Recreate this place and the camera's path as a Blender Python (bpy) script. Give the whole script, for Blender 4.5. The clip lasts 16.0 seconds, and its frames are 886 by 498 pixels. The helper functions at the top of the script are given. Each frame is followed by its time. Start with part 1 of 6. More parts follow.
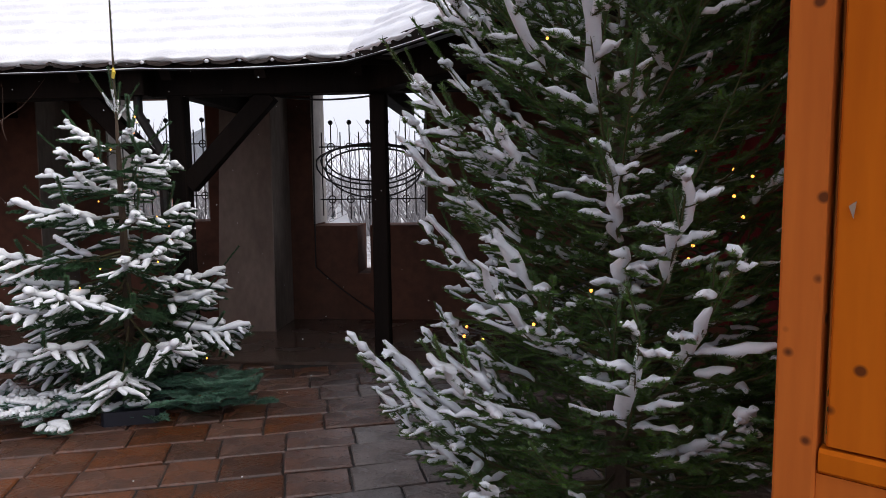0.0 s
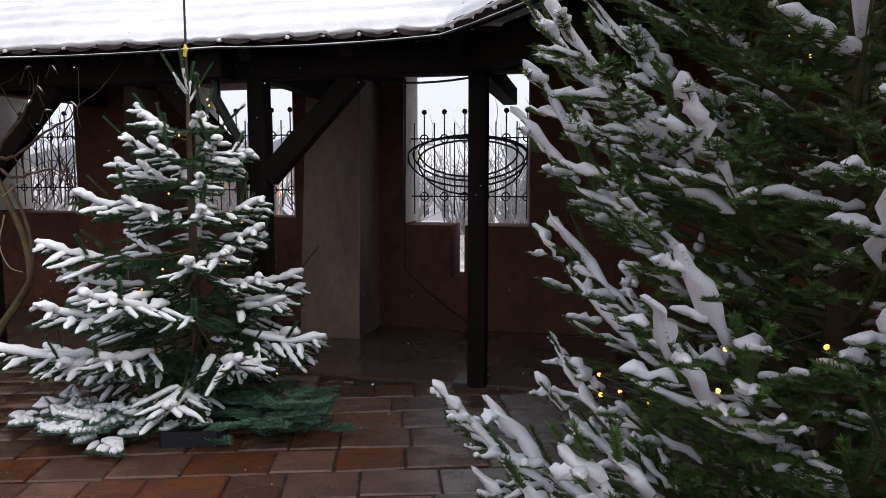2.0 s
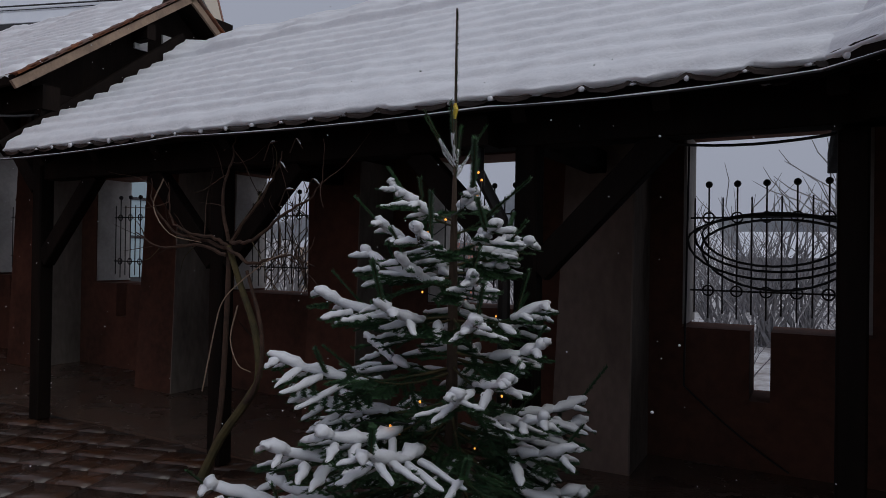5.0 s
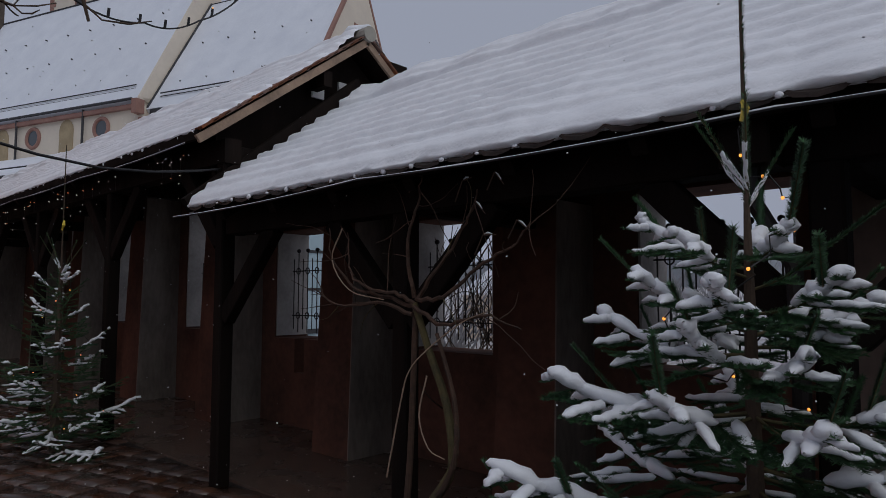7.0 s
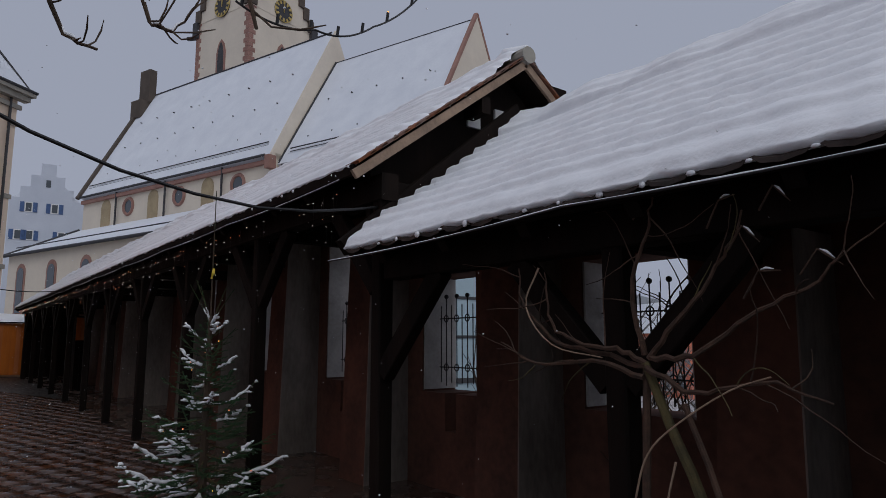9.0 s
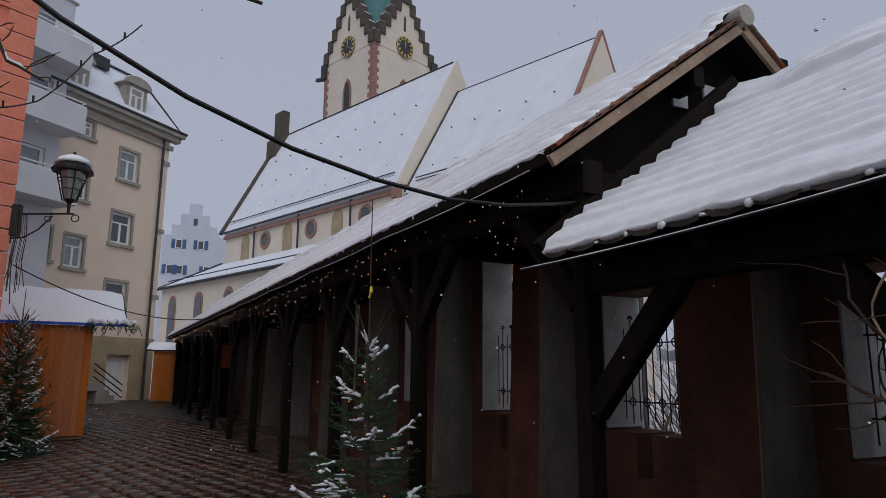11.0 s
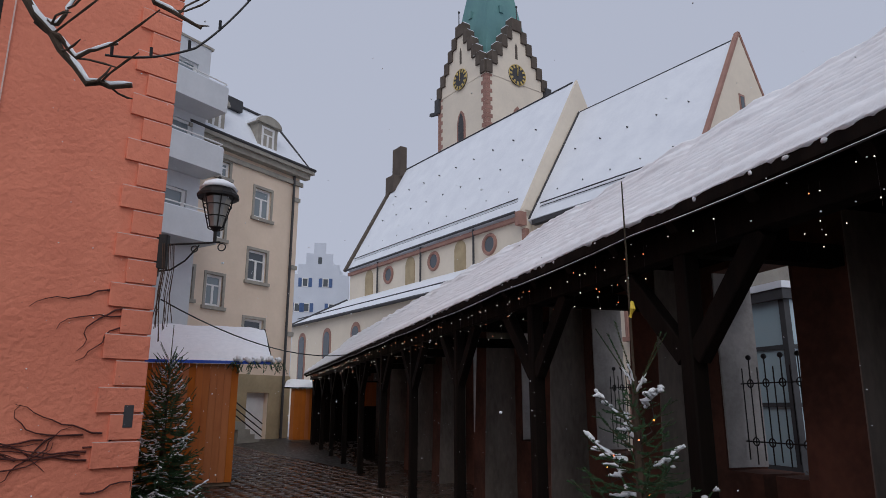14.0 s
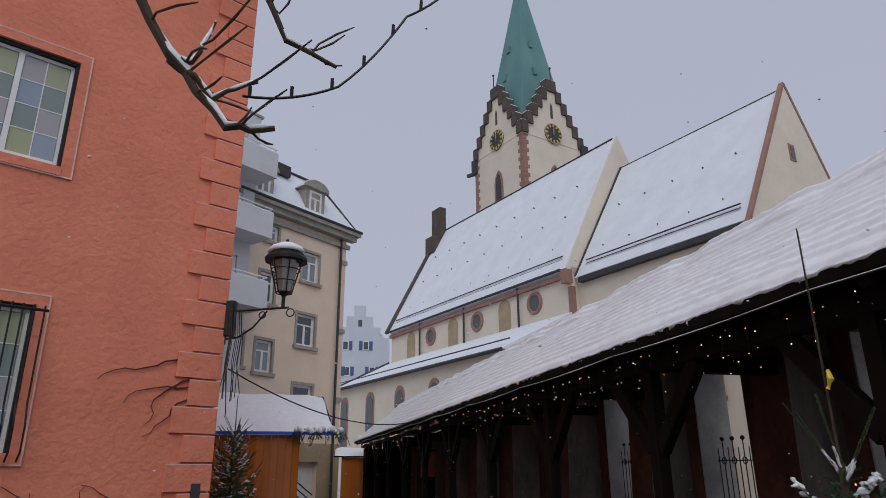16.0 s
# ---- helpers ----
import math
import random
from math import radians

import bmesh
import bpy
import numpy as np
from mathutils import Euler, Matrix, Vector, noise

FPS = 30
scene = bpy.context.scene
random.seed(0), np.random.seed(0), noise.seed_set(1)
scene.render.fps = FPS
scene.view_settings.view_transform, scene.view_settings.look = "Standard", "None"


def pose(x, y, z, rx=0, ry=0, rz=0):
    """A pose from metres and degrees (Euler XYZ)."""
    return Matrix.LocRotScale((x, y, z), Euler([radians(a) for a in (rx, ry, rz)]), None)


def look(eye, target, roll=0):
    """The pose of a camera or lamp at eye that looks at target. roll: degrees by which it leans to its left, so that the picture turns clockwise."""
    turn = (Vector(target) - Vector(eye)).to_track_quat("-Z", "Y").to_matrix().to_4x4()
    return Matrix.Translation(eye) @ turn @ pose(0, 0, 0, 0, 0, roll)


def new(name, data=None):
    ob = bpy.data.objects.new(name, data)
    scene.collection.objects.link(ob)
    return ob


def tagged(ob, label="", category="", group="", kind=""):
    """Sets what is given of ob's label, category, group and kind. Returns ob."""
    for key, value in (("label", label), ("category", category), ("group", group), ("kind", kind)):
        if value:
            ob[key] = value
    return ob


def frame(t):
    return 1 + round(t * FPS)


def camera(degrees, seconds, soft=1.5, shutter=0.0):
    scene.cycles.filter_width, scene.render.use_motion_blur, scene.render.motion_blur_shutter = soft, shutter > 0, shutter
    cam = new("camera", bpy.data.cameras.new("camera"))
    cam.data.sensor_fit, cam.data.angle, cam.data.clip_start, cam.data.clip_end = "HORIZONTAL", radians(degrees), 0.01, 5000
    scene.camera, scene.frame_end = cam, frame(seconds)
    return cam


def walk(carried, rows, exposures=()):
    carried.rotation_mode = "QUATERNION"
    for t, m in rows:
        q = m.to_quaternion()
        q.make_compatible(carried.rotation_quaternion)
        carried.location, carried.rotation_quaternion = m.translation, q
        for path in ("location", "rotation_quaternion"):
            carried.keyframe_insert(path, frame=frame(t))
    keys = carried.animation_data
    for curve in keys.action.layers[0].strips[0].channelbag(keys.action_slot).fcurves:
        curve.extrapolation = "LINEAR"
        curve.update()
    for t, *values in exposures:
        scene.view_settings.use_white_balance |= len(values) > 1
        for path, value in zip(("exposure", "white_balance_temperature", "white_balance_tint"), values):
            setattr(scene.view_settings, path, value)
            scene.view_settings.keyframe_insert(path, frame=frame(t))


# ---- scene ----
cam = camera(67.6, 16.0, soft=0.65)
METRES, EYE, TILT, LEAN, TURN = 8.0, 1.5, 0.0, 0.0, 4.4
ROWS = [
    (0.0, 0.0, 0.0, 0.0, -0.07, -5.8, 0.74),
    (0.5, -0.0006, 0.0101, -0.0018, 1.33, -6.0, 0.49),
    (1.0, -0.0029, 0.0364, -0.0041, 3.14, -6.23, 0.35),
    (1.5, -0.0043, 0.0621, -0.0047, 5.52, -6.2, 0.2),
    (2.0, -0.0119, 0.0899, -0.0036, 8.01, -5.83, -0.01),
    (2.5, -0.0223, 0.1139, -0.0023, 10.27, -4.72, -0.36),
    (3.0, -0.0411, 0.1316, 0.0065, 12.34, -3.67, -0.78),
    (5.5, -0.138, 0.2379, 0.0127, 28.36, 1.42, -0.62),
    (6.0, -0.154, 0.2602, 0.0151, 32.18, 2.41, -0.46),
    (6.5, -0.1731, 0.2772, 0.0175, 35.23, 3.23, -0.31),
    (7.0, -0.2084, 0.2881, 0.019, 38.25, 4.22, -0.06),
    (7.5, -0.2321, 0.2957, 0.0193, 41.15, 5.25, 0.12),
    (8.0, -0.2591, 0.3058, 0.0217, 43.68, 6.13, 0.16),
    (8.5, -0.2891, 0.3147, 0.0214, 45.79, 7.21, 0.11),
    (9.0, -0.3206, 0.3199, 0.0262, 48.2, 8.07, 0.06),
    (9.5, -0.3488, 0.3214, 0.0244, 51.15, 8.86, -0.02),
    (12.0, -0.5521, 0.3549, 0.0286, 62.28, 11.27, -0.48),
    (12.5, -0.5954, 0.3548, 0.0319, 64.0, 11.63, -0.52),
    (13.0, -0.6324, 0.3503, 0.0308, 65.76, 12.1, -0.58),
    (13.5, -0.6725, 0.3431, 0.0357, 67.24, 12.67, -0.29),
    (14.0, -0.7104, 0.33, 0.0394, 68.51, 13.32, -0.03),
    (14.5, -0.7367, 0.319, 0.0434, 69.66, 14.56, 0.05),
    (15.0, -0.7614, 0.3079, 0.0475, 70.71, 15.92, 0.22),
    (15.5, -0.7803, 0.2971, 0.0517, 71.35, 17.31, 0.38),
    (16.0, -0.7995, 0.2773, 0.058, 71.76, 18.53, 0.4),
]
EXPOSURES = [(0.0, 0.72, 6900, 11), (3.0, 0.68, 6800, 10), (5.3, -0.9, 6400, 10), (7.0, -0.88, 6300, 10), (9.5, -0.72, 6300, 10), (12.0, -0.38, 6400, 10), (14.5, -0.29, 6420, 10), (16.0, -0.36, 6450, 10)]
walk(cam, [(t, pose(0, 0, EYE, TILT, LEAN, TURN) @ pose(METRES * x, METRES * y, METRES * z, 90 + pitch, roll, yaw)) for t, x, y, z, yaw, pitch, roll in ROWS], EXPOSURES)

# ---- light ----
world = bpy.data.worlds.new("overcast")
scene.world = world
world.use_nodes = True
wn, wl = world.node_tree.nodes, world.node_tree.links
sky = wn.new("ShaderNodeTexSky")
sky.sky_type = "NISHITA"
sky.sun_disc = False
sky.sun_elevation, sky.sun_rotation = radians(48), radians(108)
sky.air_density, sky.dust_density, sky.ozone_density = 1.0, 6.0, 1.0
grey = wn.new("ShaderNodeHueSaturation")
grey.inputs["Saturation"].default_value = 0.12
flat = wn.new("ShaderNodeMixRGB")
flat.inputs[0].default_value = 0.85
flat.inputs[2].default_value = (5.85, 6.3, 7.75, 1)
wl.new(sky.outputs[0], grey.inputs["Color"])
wl.new(grey.outputs[0], flat.inputs[1])
wl.new(flat.outputs[0], wn["Background"].inputs[0])
wn["Background"].inputs[1].default_value = 0.10

sun = new("sun", bpy.data.lights.new("sun", "SUN"))
sun.data.energy, sun.data.angle, sun.data.color = 1.25, radians(55), (1, 0.97, 0.94)
sun.matrix_world = look((36, -12, 42), (0, 0, 0))


# ---- mesh tools ----
class Buf:
    """Collects vertices and faces of one mesh."""
    def __init__(self):
        self.v, self.f = [], []

    def add(self, verts, faces):
        n = len(self.v)
        self.v.extend([tuple(p) for p in verts])
        self.f.extend([tuple(i + n for i in f) for f in faces])
        return self

    def prism(self, poly, vec):
        """A polygon pushed along vec."""
        poly = [Vector(p) for p in poly]
        vec, n = Vector(vec), len(poly)
        faces = [tuple(range(n))[::-1], tuple(range(n, 2 * n))] + [(i, (i + 1) % n, n + (i + 1) % n, n + i) for i in range(n)]
        return self.add(poly + [p + vec for p in poly], faces)

    def box(self, x0, x1, y0, y1, z0, z1, c=0.0):
        if c <= 0:
            return self.prism([(x0, y0, z0), (x1, y0, z0), (x1, y1, z0), (x0, y1, z0)], (0, 0, z1 - z0))
        prof = [(x0 + c, y0), (x1 - c, y0), (x1, y0 + c), (x1, y1 - c), (x1 - c, y1), (x0 + c, y1), (x0, y1 - c), (x0, y0 + c)]
        return self.prism([(x, y, z0) for x, y in prof], (0, 0, z1 - z0))

    def beam(self, a, b, w, h, c=0.008, up=(0, 0, 1)):
        """A squared timber from a to b with chamfered arrises; w across, h along up."""
        a, b = Vector(a), Vector(b)
        d = (b - a).normalized()
        s = d.cross(Vector(up))
        s = s.normalized() if s.length > 1e-4 else Vector((1, 0, 0))
        u = s.cross(d)
        w, h = w / 2, h / 2
        prof = [(-w + c, -h), (w - c, -h), (w, -h + c), (w, h - c), (w - c, h), (-w + c, h), (-w, h - c), (-w, -h + c)]
        return self.prism([a + s * x + u * y for x, y in prof], b - a)

    def tube(self, pts, r, n=6):
        pts = [Vector(p) for p in pts]
        k = len(pts)
        rs = r if isinstance(r, (list, tuple)) else [r] * k
        verts = []
        for i, p in enumerate(pts):
            d = (pts[min(i + 1, k - 1)] - pts[max(i - 1, 0)]).normalized()
            s = d.cross(Vector((0.13, 0.21, 0.97)))
            s = s.normalized() if s.length > 1e-3 else Vector((1, 0, 0))
            u = s.cross(d)
            verts += [p + (s * math.cos(2 * math.pi * j / n) + u * math.sin(2 * math.pi * j / n)) * rs[i] for j in range(n)]
        faces = [(i * n + j, i * n + (j + 1) % n, (i + 1) * n + (j + 1) % n, (i + 1) * n + j) for i in range(k - 1) for j in range(n)]
        faces += [tuple(range(n))[::-1], tuple(range((k - 1) * n, k * n))]
        return self.add(verts, faces)

    def ball(self, c, r, n=8, m=5, squash=(1, 1, 1)):
        c = Vector(c)
        verts = [c + Vector((0, 0, -r * squash[2]))]
        for i in range(1, m):
            a = math.pi * i / m
            verts += [c + Vector((r * squash[0] * math.sin(a) * math.cos(2 * math.pi * j / n), r * squash[1] * math.sin(a) * math.sin(2 * math.pi * j / n), -r * squash[2] * math.cos(a))) for j in range(n)]
        verts.append(c + Vector((0, 0, r * squash[2])))
        faces = [(0, 1 + (j + 1) % n, 1 + j) for j in range(n)]
        for i in range(m - 2):
            faces += [(1 + i * n + j, 1 + i * n + (j + 1) % n, 1 + (i + 1) * n + (j + 1) % n, 1 + (i + 1) * n + j) for j in range(n)]
        last, top = 1 + (m - 2) * n, len(verts) - 1
        faces += [(last + j, last + (j + 1) % n, top) for j in range(n)]
        return self.add(verts, faces)

    def ring(self, c, axis, r, t, n=16, m=5):
        """A round bar bent to a ring."""
        axis = Vector(axis).normalized()
        s = axis.orthogonal().normalized()
        u = axis.cross(s)
        c, verts = Vector(c), []
        for i in range(n):
            a = 2 * math.pi * i / n
            d = s * math.cos(a) + u * math.sin(a)
            verts += [c + d * (r + t * math.cos(2 * math.pi * j / m)) + axis * t * math.sin(2 * math.pi * j / m) for j in range(m)]
        return self.add(verts, [(i * m + j, ((i + 1) % n) * m + j, ((i + 1) % n) * m + (j + 1) % m, i * m + (j + 1) % m) for i in range(n) for j in range(m)])

    def wall(self, o, d, length, z0, z1, thick, holes, n=None):
        """A wall with openings cut through it. o: foot of its start, d: its way in plan, n: the way its thickness goes."""
        o, d = Vector((o[0], o[1], 0)), Vector((d[0], d[1], 0)).normalized()
        n = Vector((n[0], n[1], 0)).normalized() * thick if n else Vector((-d.y, d.x, 0)) * thick
        S = sorted({0, length, *[h[0] for h in holes], *[h[1] for h in holes]})
        Z = sorted({z0, z1, *[h[2] for h in holes], *[h[3] for h in holes]})
        def solid(i, j):
            if not (0 <= i < len(S) - 1 and 0 <= j < len(Z) - 1):
                return False
            s, z = (S[i] + S[i + 1]) / 2, (Z[j] + Z[j + 1]) / 2
            return not any(h[0] < s < h[1] and h[2] < z < h[3] for h in holes)
        for i in range(len(S) - 1):
            for j in range(len(Z) - 1):
                if not solid(i, j):
                    continue
                a, b = o + d * S[i], o + d * S[i + 1]
                lo, hi = Vector((0, 0, Z[j])), Vector((0, 0, Z[j + 1]))
                q = [a + lo, b + lo, b + hi, a + hi]
                self.add(q, [(0, 1, 2, 3)])
                self.add([p + n for p in q], [(3, 2, 1, 0)])
                for cond, e in ((solid(i - 1, j), (3, 0)), (solid(i + 1, j), (1, 2)), (solid(i, j - 1), (0, 1)), (solid(i, j + 1), (2, 3))):
                    if not cond:
                        self.add([q[e[0]], q[e[0]] + n, q[e[1]] + n, q[e[1]]], [(0, 1, 2, 3)])
        return self


def link_mesh(name, me, material, parent, label, smooth):
    me.materials.append(material)
    if smooth:
        me.polygons.foreach_set("use_smooth", [True] * len(me.polygons))
    ob = new(name, me)
    if parent:
        ob.parent = parent
    if label:
        ob["label"] = label
    return ob


def part(name, buf, material, parent=None, label="", smooth=False):
    """Links a Buf as one mesh object under a thing or a part."""
    me = bpy.data.meshes.new(name)
    me.from_pydata(buf.v, [], buf.f)
    bm = bmesh.new()
    bm.from_mesh(me)
    bmesh.ops.recalc_face_normals(bm, faces=bm.faces)
    bm.to_mesh(me)
    bm.free()
    return link_mesh(name, me, material, parent, label, smooth)


def part_np(name, verts, faces, material, parent=None, label="", smooth=False):
    """The same for large numpy arrays; all faces have as many corners."""
    me = bpy.data.meshes.new(name)
    m, k = faces.shape
    me.vertices.add(len(verts))
    me.vertices.foreach_set("co", np.ascontiguousarray(verts, dtype=np.float32).ravel())
    me.loops.add(m * k)
    me.loops.foreach_set("vertex_index", np.ascontiguousarray(faces, dtype=np.int32).ravel())
    me.polygons.add(m)
    me.polygons.foreach_set("loop_start", np.arange(0, m * k, k, dtype=np.int32))
    me.update(calc_edges=True)
    return link_mesh(name, me, material, parent, label, smooth)


def thing(name, label, category, group="", kind="", at=(0, 0, 0)):
    ob = new(name)
    ob.location = at
    ob.empty_display_size = 0.1
    return tagged(ob, label, category, group, kind)


def tubes(P, R, n, flat=1.0):
    """Many tubes at once: P (N, K, 3) lines, R (N, K) radii. Gives vertices and quads."""
    N, K = P.shape[:2]
    T = np.empty_like(P)
    T[:, 1:-1] = P[:, 2:] - P[:, :-2]
    T[:, 0], T[:, -1] = P[:, 1] - P[:, 0], P[:, -1] - P[:, -2]
    T /= np.linalg.norm(T, axis=2, keepdims=True) + 1e-9
    S = np.cross(T, np.array((0.11, 0.17, 0.98)))
    S /= np.linalg.norm(S, axis=2, keepdims=True) + 1e-9
    U = np.cross(S, T)
    a = np.arange(n) * 2 * np.pi / n
    V = P[:, :, None] + R[:, :, None, None] * (S[:, :, None] * np.cos(a)[:, None] + U[:, :, None] * np.sin(a)[:, None] * flat)
    i, k, j = np.meshgrid(np.arange(N), np.arange(K - 1), np.arange(n), indexing="ij")
    b = (i * K + k) * n
    F = np.stack([b + j, b + (j + 1) % n, b + n + (j + 1) % n, b + n + j], -1).reshape(-1, 4)
    return V.reshape(-1, 3), F


# ---- materials ----
def mat(name, a, b=None, scale=4.0, rough=0.8, bump=0.3, metal=0.0, stretch=(1, 1, 1), fine=9.0, vary=0.0, island=False, wet=0.0, dist=0.01, spec=0.5, speck=None, knots=None):
    """a and b mixed by coarse and fine noise; vary: change of tone from piece to piece; wet: how far the roughness falls in patches."""
    m = bpy.data.materials.new(name)
    m.use_nodes = True
    nt = m.node_tree
    N, L = nt.nodes, nt.links
    p = N["Principled BSDF"]
    b = b or tuple(x * 0.72 for x in a)
    co = N.new("ShaderNodeTexCoord")
    mp = N.new("ShaderNodeMapping")
    mp.inputs["Scale"].default_value = stretch
    L.new(co.outputs["Object"], mp.inputs[0])
    n1, n2 = N.new("ShaderNodeTexNoise"), N.new("ShaderNodeTexNoise")
    for n, s in ((n1, scale), (n2, scale * fine)):
        n.inputs["Scale"].default_value = s
        n.inputs["Detail"].default_value = 5
        L.new(mp.outputs[0], n.inputs["Vector"])
    add = N.new("ShaderNodeMath")
    add.operation = "MULTIPLY_ADD"
    add.inputs[1].default_value = 0.45
    L.new(n2.outputs[0], add.inputs[0])
    L.new(n1.outputs[0], add.inputs[2])
    rp = N.new("ShaderNodeMapRange")
    rp.inputs["From Min"].default_value, rp.inputs["From Max"].default_value = 0.5, 0.95
    L.new(add.outputs[0], rp.inputs[0])
    mx = N.new("ShaderNodeMixRGB")
    mx.inputs[1].default_value, mx.inputs[2].default_value = (*a, 1), (*b, 1)
    L.new(rp.outputs[0], mx.inputs[0])
    out = mx.outputs[0]
    if speck:
        vo = N.new("ShaderNodeTexNoise")
        vo.inputs["Scale"].default_value = speck[1]
        L.new(mp.outputs[0], vo.inputs["Vector"])
        cr = N.new("ShaderNodeMapRange")
        cr.inputs["From Min"].default_value, cr.inputs["From Max"].default_value = speck[2], speck[2] + 0.06
        L.new(vo.outputs[0], cr.inputs[0])
        ms = N.new("ShaderNodeMixRGB")
        ms.inputs[2].default_value = (*speck[0], 1)
        L.new(cr.outputs[0], ms.inputs[0])
        L.new(out, ms.inputs[1])
        out = ms.outputs[0]
    if knots:
        kv = N.new("ShaderNodeTexVoronoi")
        kv.inputs["Scale"].default_value = knots[1]
        L.new(co.outputs["Object"], kv.inputs["Vector"])
        kr = N.new("ShaderNodeMapRange")
        kr.inputs["From Min"].default_value, kr.inputs["From Max"].default_value = knots[2], knots[2] * 0.55
        L.new(kv.outputs["Distance"], kr.inputs[0])
        km = N.new("ShaderNodeMixRGB")
        km.inputs[2].default_value = (*knots[0], 1)
        L.new(kr.outputs[0], km.inputs[0])
        L.new(out, km.inputs[1])
        out = km.outputs[0]
    if vary:
        src = N.new("ShaderNodeNewGeometry").outputs["Random Per Island"] if island else N.new("ShaderNodeObjectInfo").outputs["Random"]
        vr = N.new("ShaderNodeMapRange")
        vr.inputs["To Min"].default_value, vr.inputs["To Max"].default_value = 1 - vary, 1 + vary
        L.new(src, vr.inputs[0])
        hs = N.new("ShaderNodeHueSaturation")
        L.new(vr.outputs[0], hs.inputs["Value"])
        sat = N.new("ShaderNodeMath")
        sat.operation = "PINGPONG"
        sat.inputs[1].default_value = 0.13
        L.new(src, sat.inputs[0])
        s2 = N.new("ShaderNodeMapRange")
        s2.inputs["From Max"].default_value, s2.inputs["To Min"].default_value, s2.inputs["To Max"].default_value = 0.13, 1 - vary, 1 + vary
        L.new(sat.outputs[0], s2.inputs[0])
        L.new(s2.outputs[0], hs.inputs["Saturation"])
        L.new(out, hs.inputs["Color"])
        out = hs.outputs[0]
    L.new(out, p.inputs["Base Color"])
    rr = N.new("ShaderNodeMapRange")
    rr.inputs["From Min"].default_value, rr.inputs["From Max"].default_value = 0.35, 0.65
    rr.inputs["To Min"].default_value, rr.inputs["To Max"].default_value = max(0.05, rough - wet), min(1, rough + 0.08)
    L.new(n1.outputs[0], rr.inputs[0])
    L.new(rr.outputs[0], p.inputs["Roughness"])
    p.inputs["Metallic"].default_value = metal
    p.inputs["Specular IOR Level"].default_value = spec
    if bump:
        bp = N.new("ShaderNodeBump")
        bp.inputs["Strength"].default_value, bp.inputs["Distance"].default_value = bump, dist
        L.new(add.outputs[0], bp.inputs["Height"])
        L.new(bp.outputs[0], p.inputs["Normal"])
    return m


def glow(name, colour, strength):
    m = mat(name, colour, bump=0)
    p = m.node_tree.nodes["Principled BSDF"]
    p.inputs["Emission Color"].default_value, p.inputs["Emission Strength"].default_value = (*colour, 1), strength
    return m


def glass(name, tint, rough=0.03):
    m = bpy.data.materials.new(name)
    m.use_nodes = True
    p = m.node_tree.nodes["Principled BSDF"]
    p.inputs["Base Color"].default_value, p.inputs["Roughness"].default_value = (*tint, 1), rough
    p.inputs["Specular IOR Level"].default_value = 0.8
    return m


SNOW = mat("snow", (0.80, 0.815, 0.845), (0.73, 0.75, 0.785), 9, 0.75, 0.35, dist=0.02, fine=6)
# snow again, bluer and darker in its colour to stand in for distance haze
SNOWHAZE = mat("hazed_far_snow", (0.73, 0.76, 0.81), (0.65, 0.68, 0.74), 0.7, 0.8, 0.1)
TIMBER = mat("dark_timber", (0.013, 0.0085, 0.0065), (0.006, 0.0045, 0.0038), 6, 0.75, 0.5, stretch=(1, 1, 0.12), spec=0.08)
PALEWOOD = mat("weathered_wood", (0.36, 0.25, 0.17), (0.2, 0.14, 0.1), 5, 0.75, 0.4, stretch=(0.2, 1, 1))
PLASTER = mat("stained_plaster", (0.14, 0.062, 0.042), (0.065, 0.034, 0.025), 1.6, 0.9, 0.4, dist=0.012, spec=0.12)
PIER = mat("grey_render", (0.26, 0.20, 0.165), (0.15, 0.115, 0.095), 2.2, 0.9, 0.5, dist=0.012, stretch=(1, 1, 0.5), spec=0.15)
SIDE = mat("paler_grey_side", (0.27, 0.23, 0.195), (0.13, 0.11, 0.092), 2.4, 0.9, 0.5, dist=0.01, stretch=(1, 1, 0.35), spec=0.15)
REVEAL = mat("pale_render", (0.46, 0.43, 0.40), (0.30, 0.28, 0.26), 3, 0.9, 0.4)
IRON = mat("wrought_iron", (0.018, 0.018, 0.02), (0.03, 0.025, 0.022), 20, 0.55, 0.2, metal=0.6)
RUBBER = mat("black_rubber", (0.012, 0.012, 0.013), None, 20, 0.5, 0.1)
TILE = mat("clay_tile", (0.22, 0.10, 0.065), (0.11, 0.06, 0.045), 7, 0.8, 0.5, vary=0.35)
# clay copy with the shade under the snow lip put into its colour
TILESHADE = mat("shaded_clay_tile", (0.06, 0.04, 0.033), (0.03, 0.024, 0.02), 7, 0.8, 0.5, vary=0.3)
STONEG = mat("wet_grey_paving_stone", (0.20, 0.165, 0.15), (0.10, 0.085, 0.078), 5, 0.26, 0.9, vary=0.3, wet=0.16, dist=0.014)
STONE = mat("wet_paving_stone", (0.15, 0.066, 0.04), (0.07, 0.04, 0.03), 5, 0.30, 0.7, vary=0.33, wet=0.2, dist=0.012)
# same wet stone, colour darkened to stand in for the gallery's dark reflection
STONEI = mat("wet_paving_stone_dimmed", (0.085, 0.044, 0.030), (0.042, 0.027, 0.021), 5, 0.20, 0.6, vary=0.3, island=True, wet=0.14, dist=0.012)
BED = mat("wet_joint_sand", (0.03, 0.024, 0.02), (0.018, 0.015, 0.013), 12, 0.55, 0.6, wet=0.2)
SLAB = mat("wet_stone_floor", (0.12, 0.08, 0.062), (0.07, 0.05, 0.04), 3, 0.26, 0.4, wet=0.2)
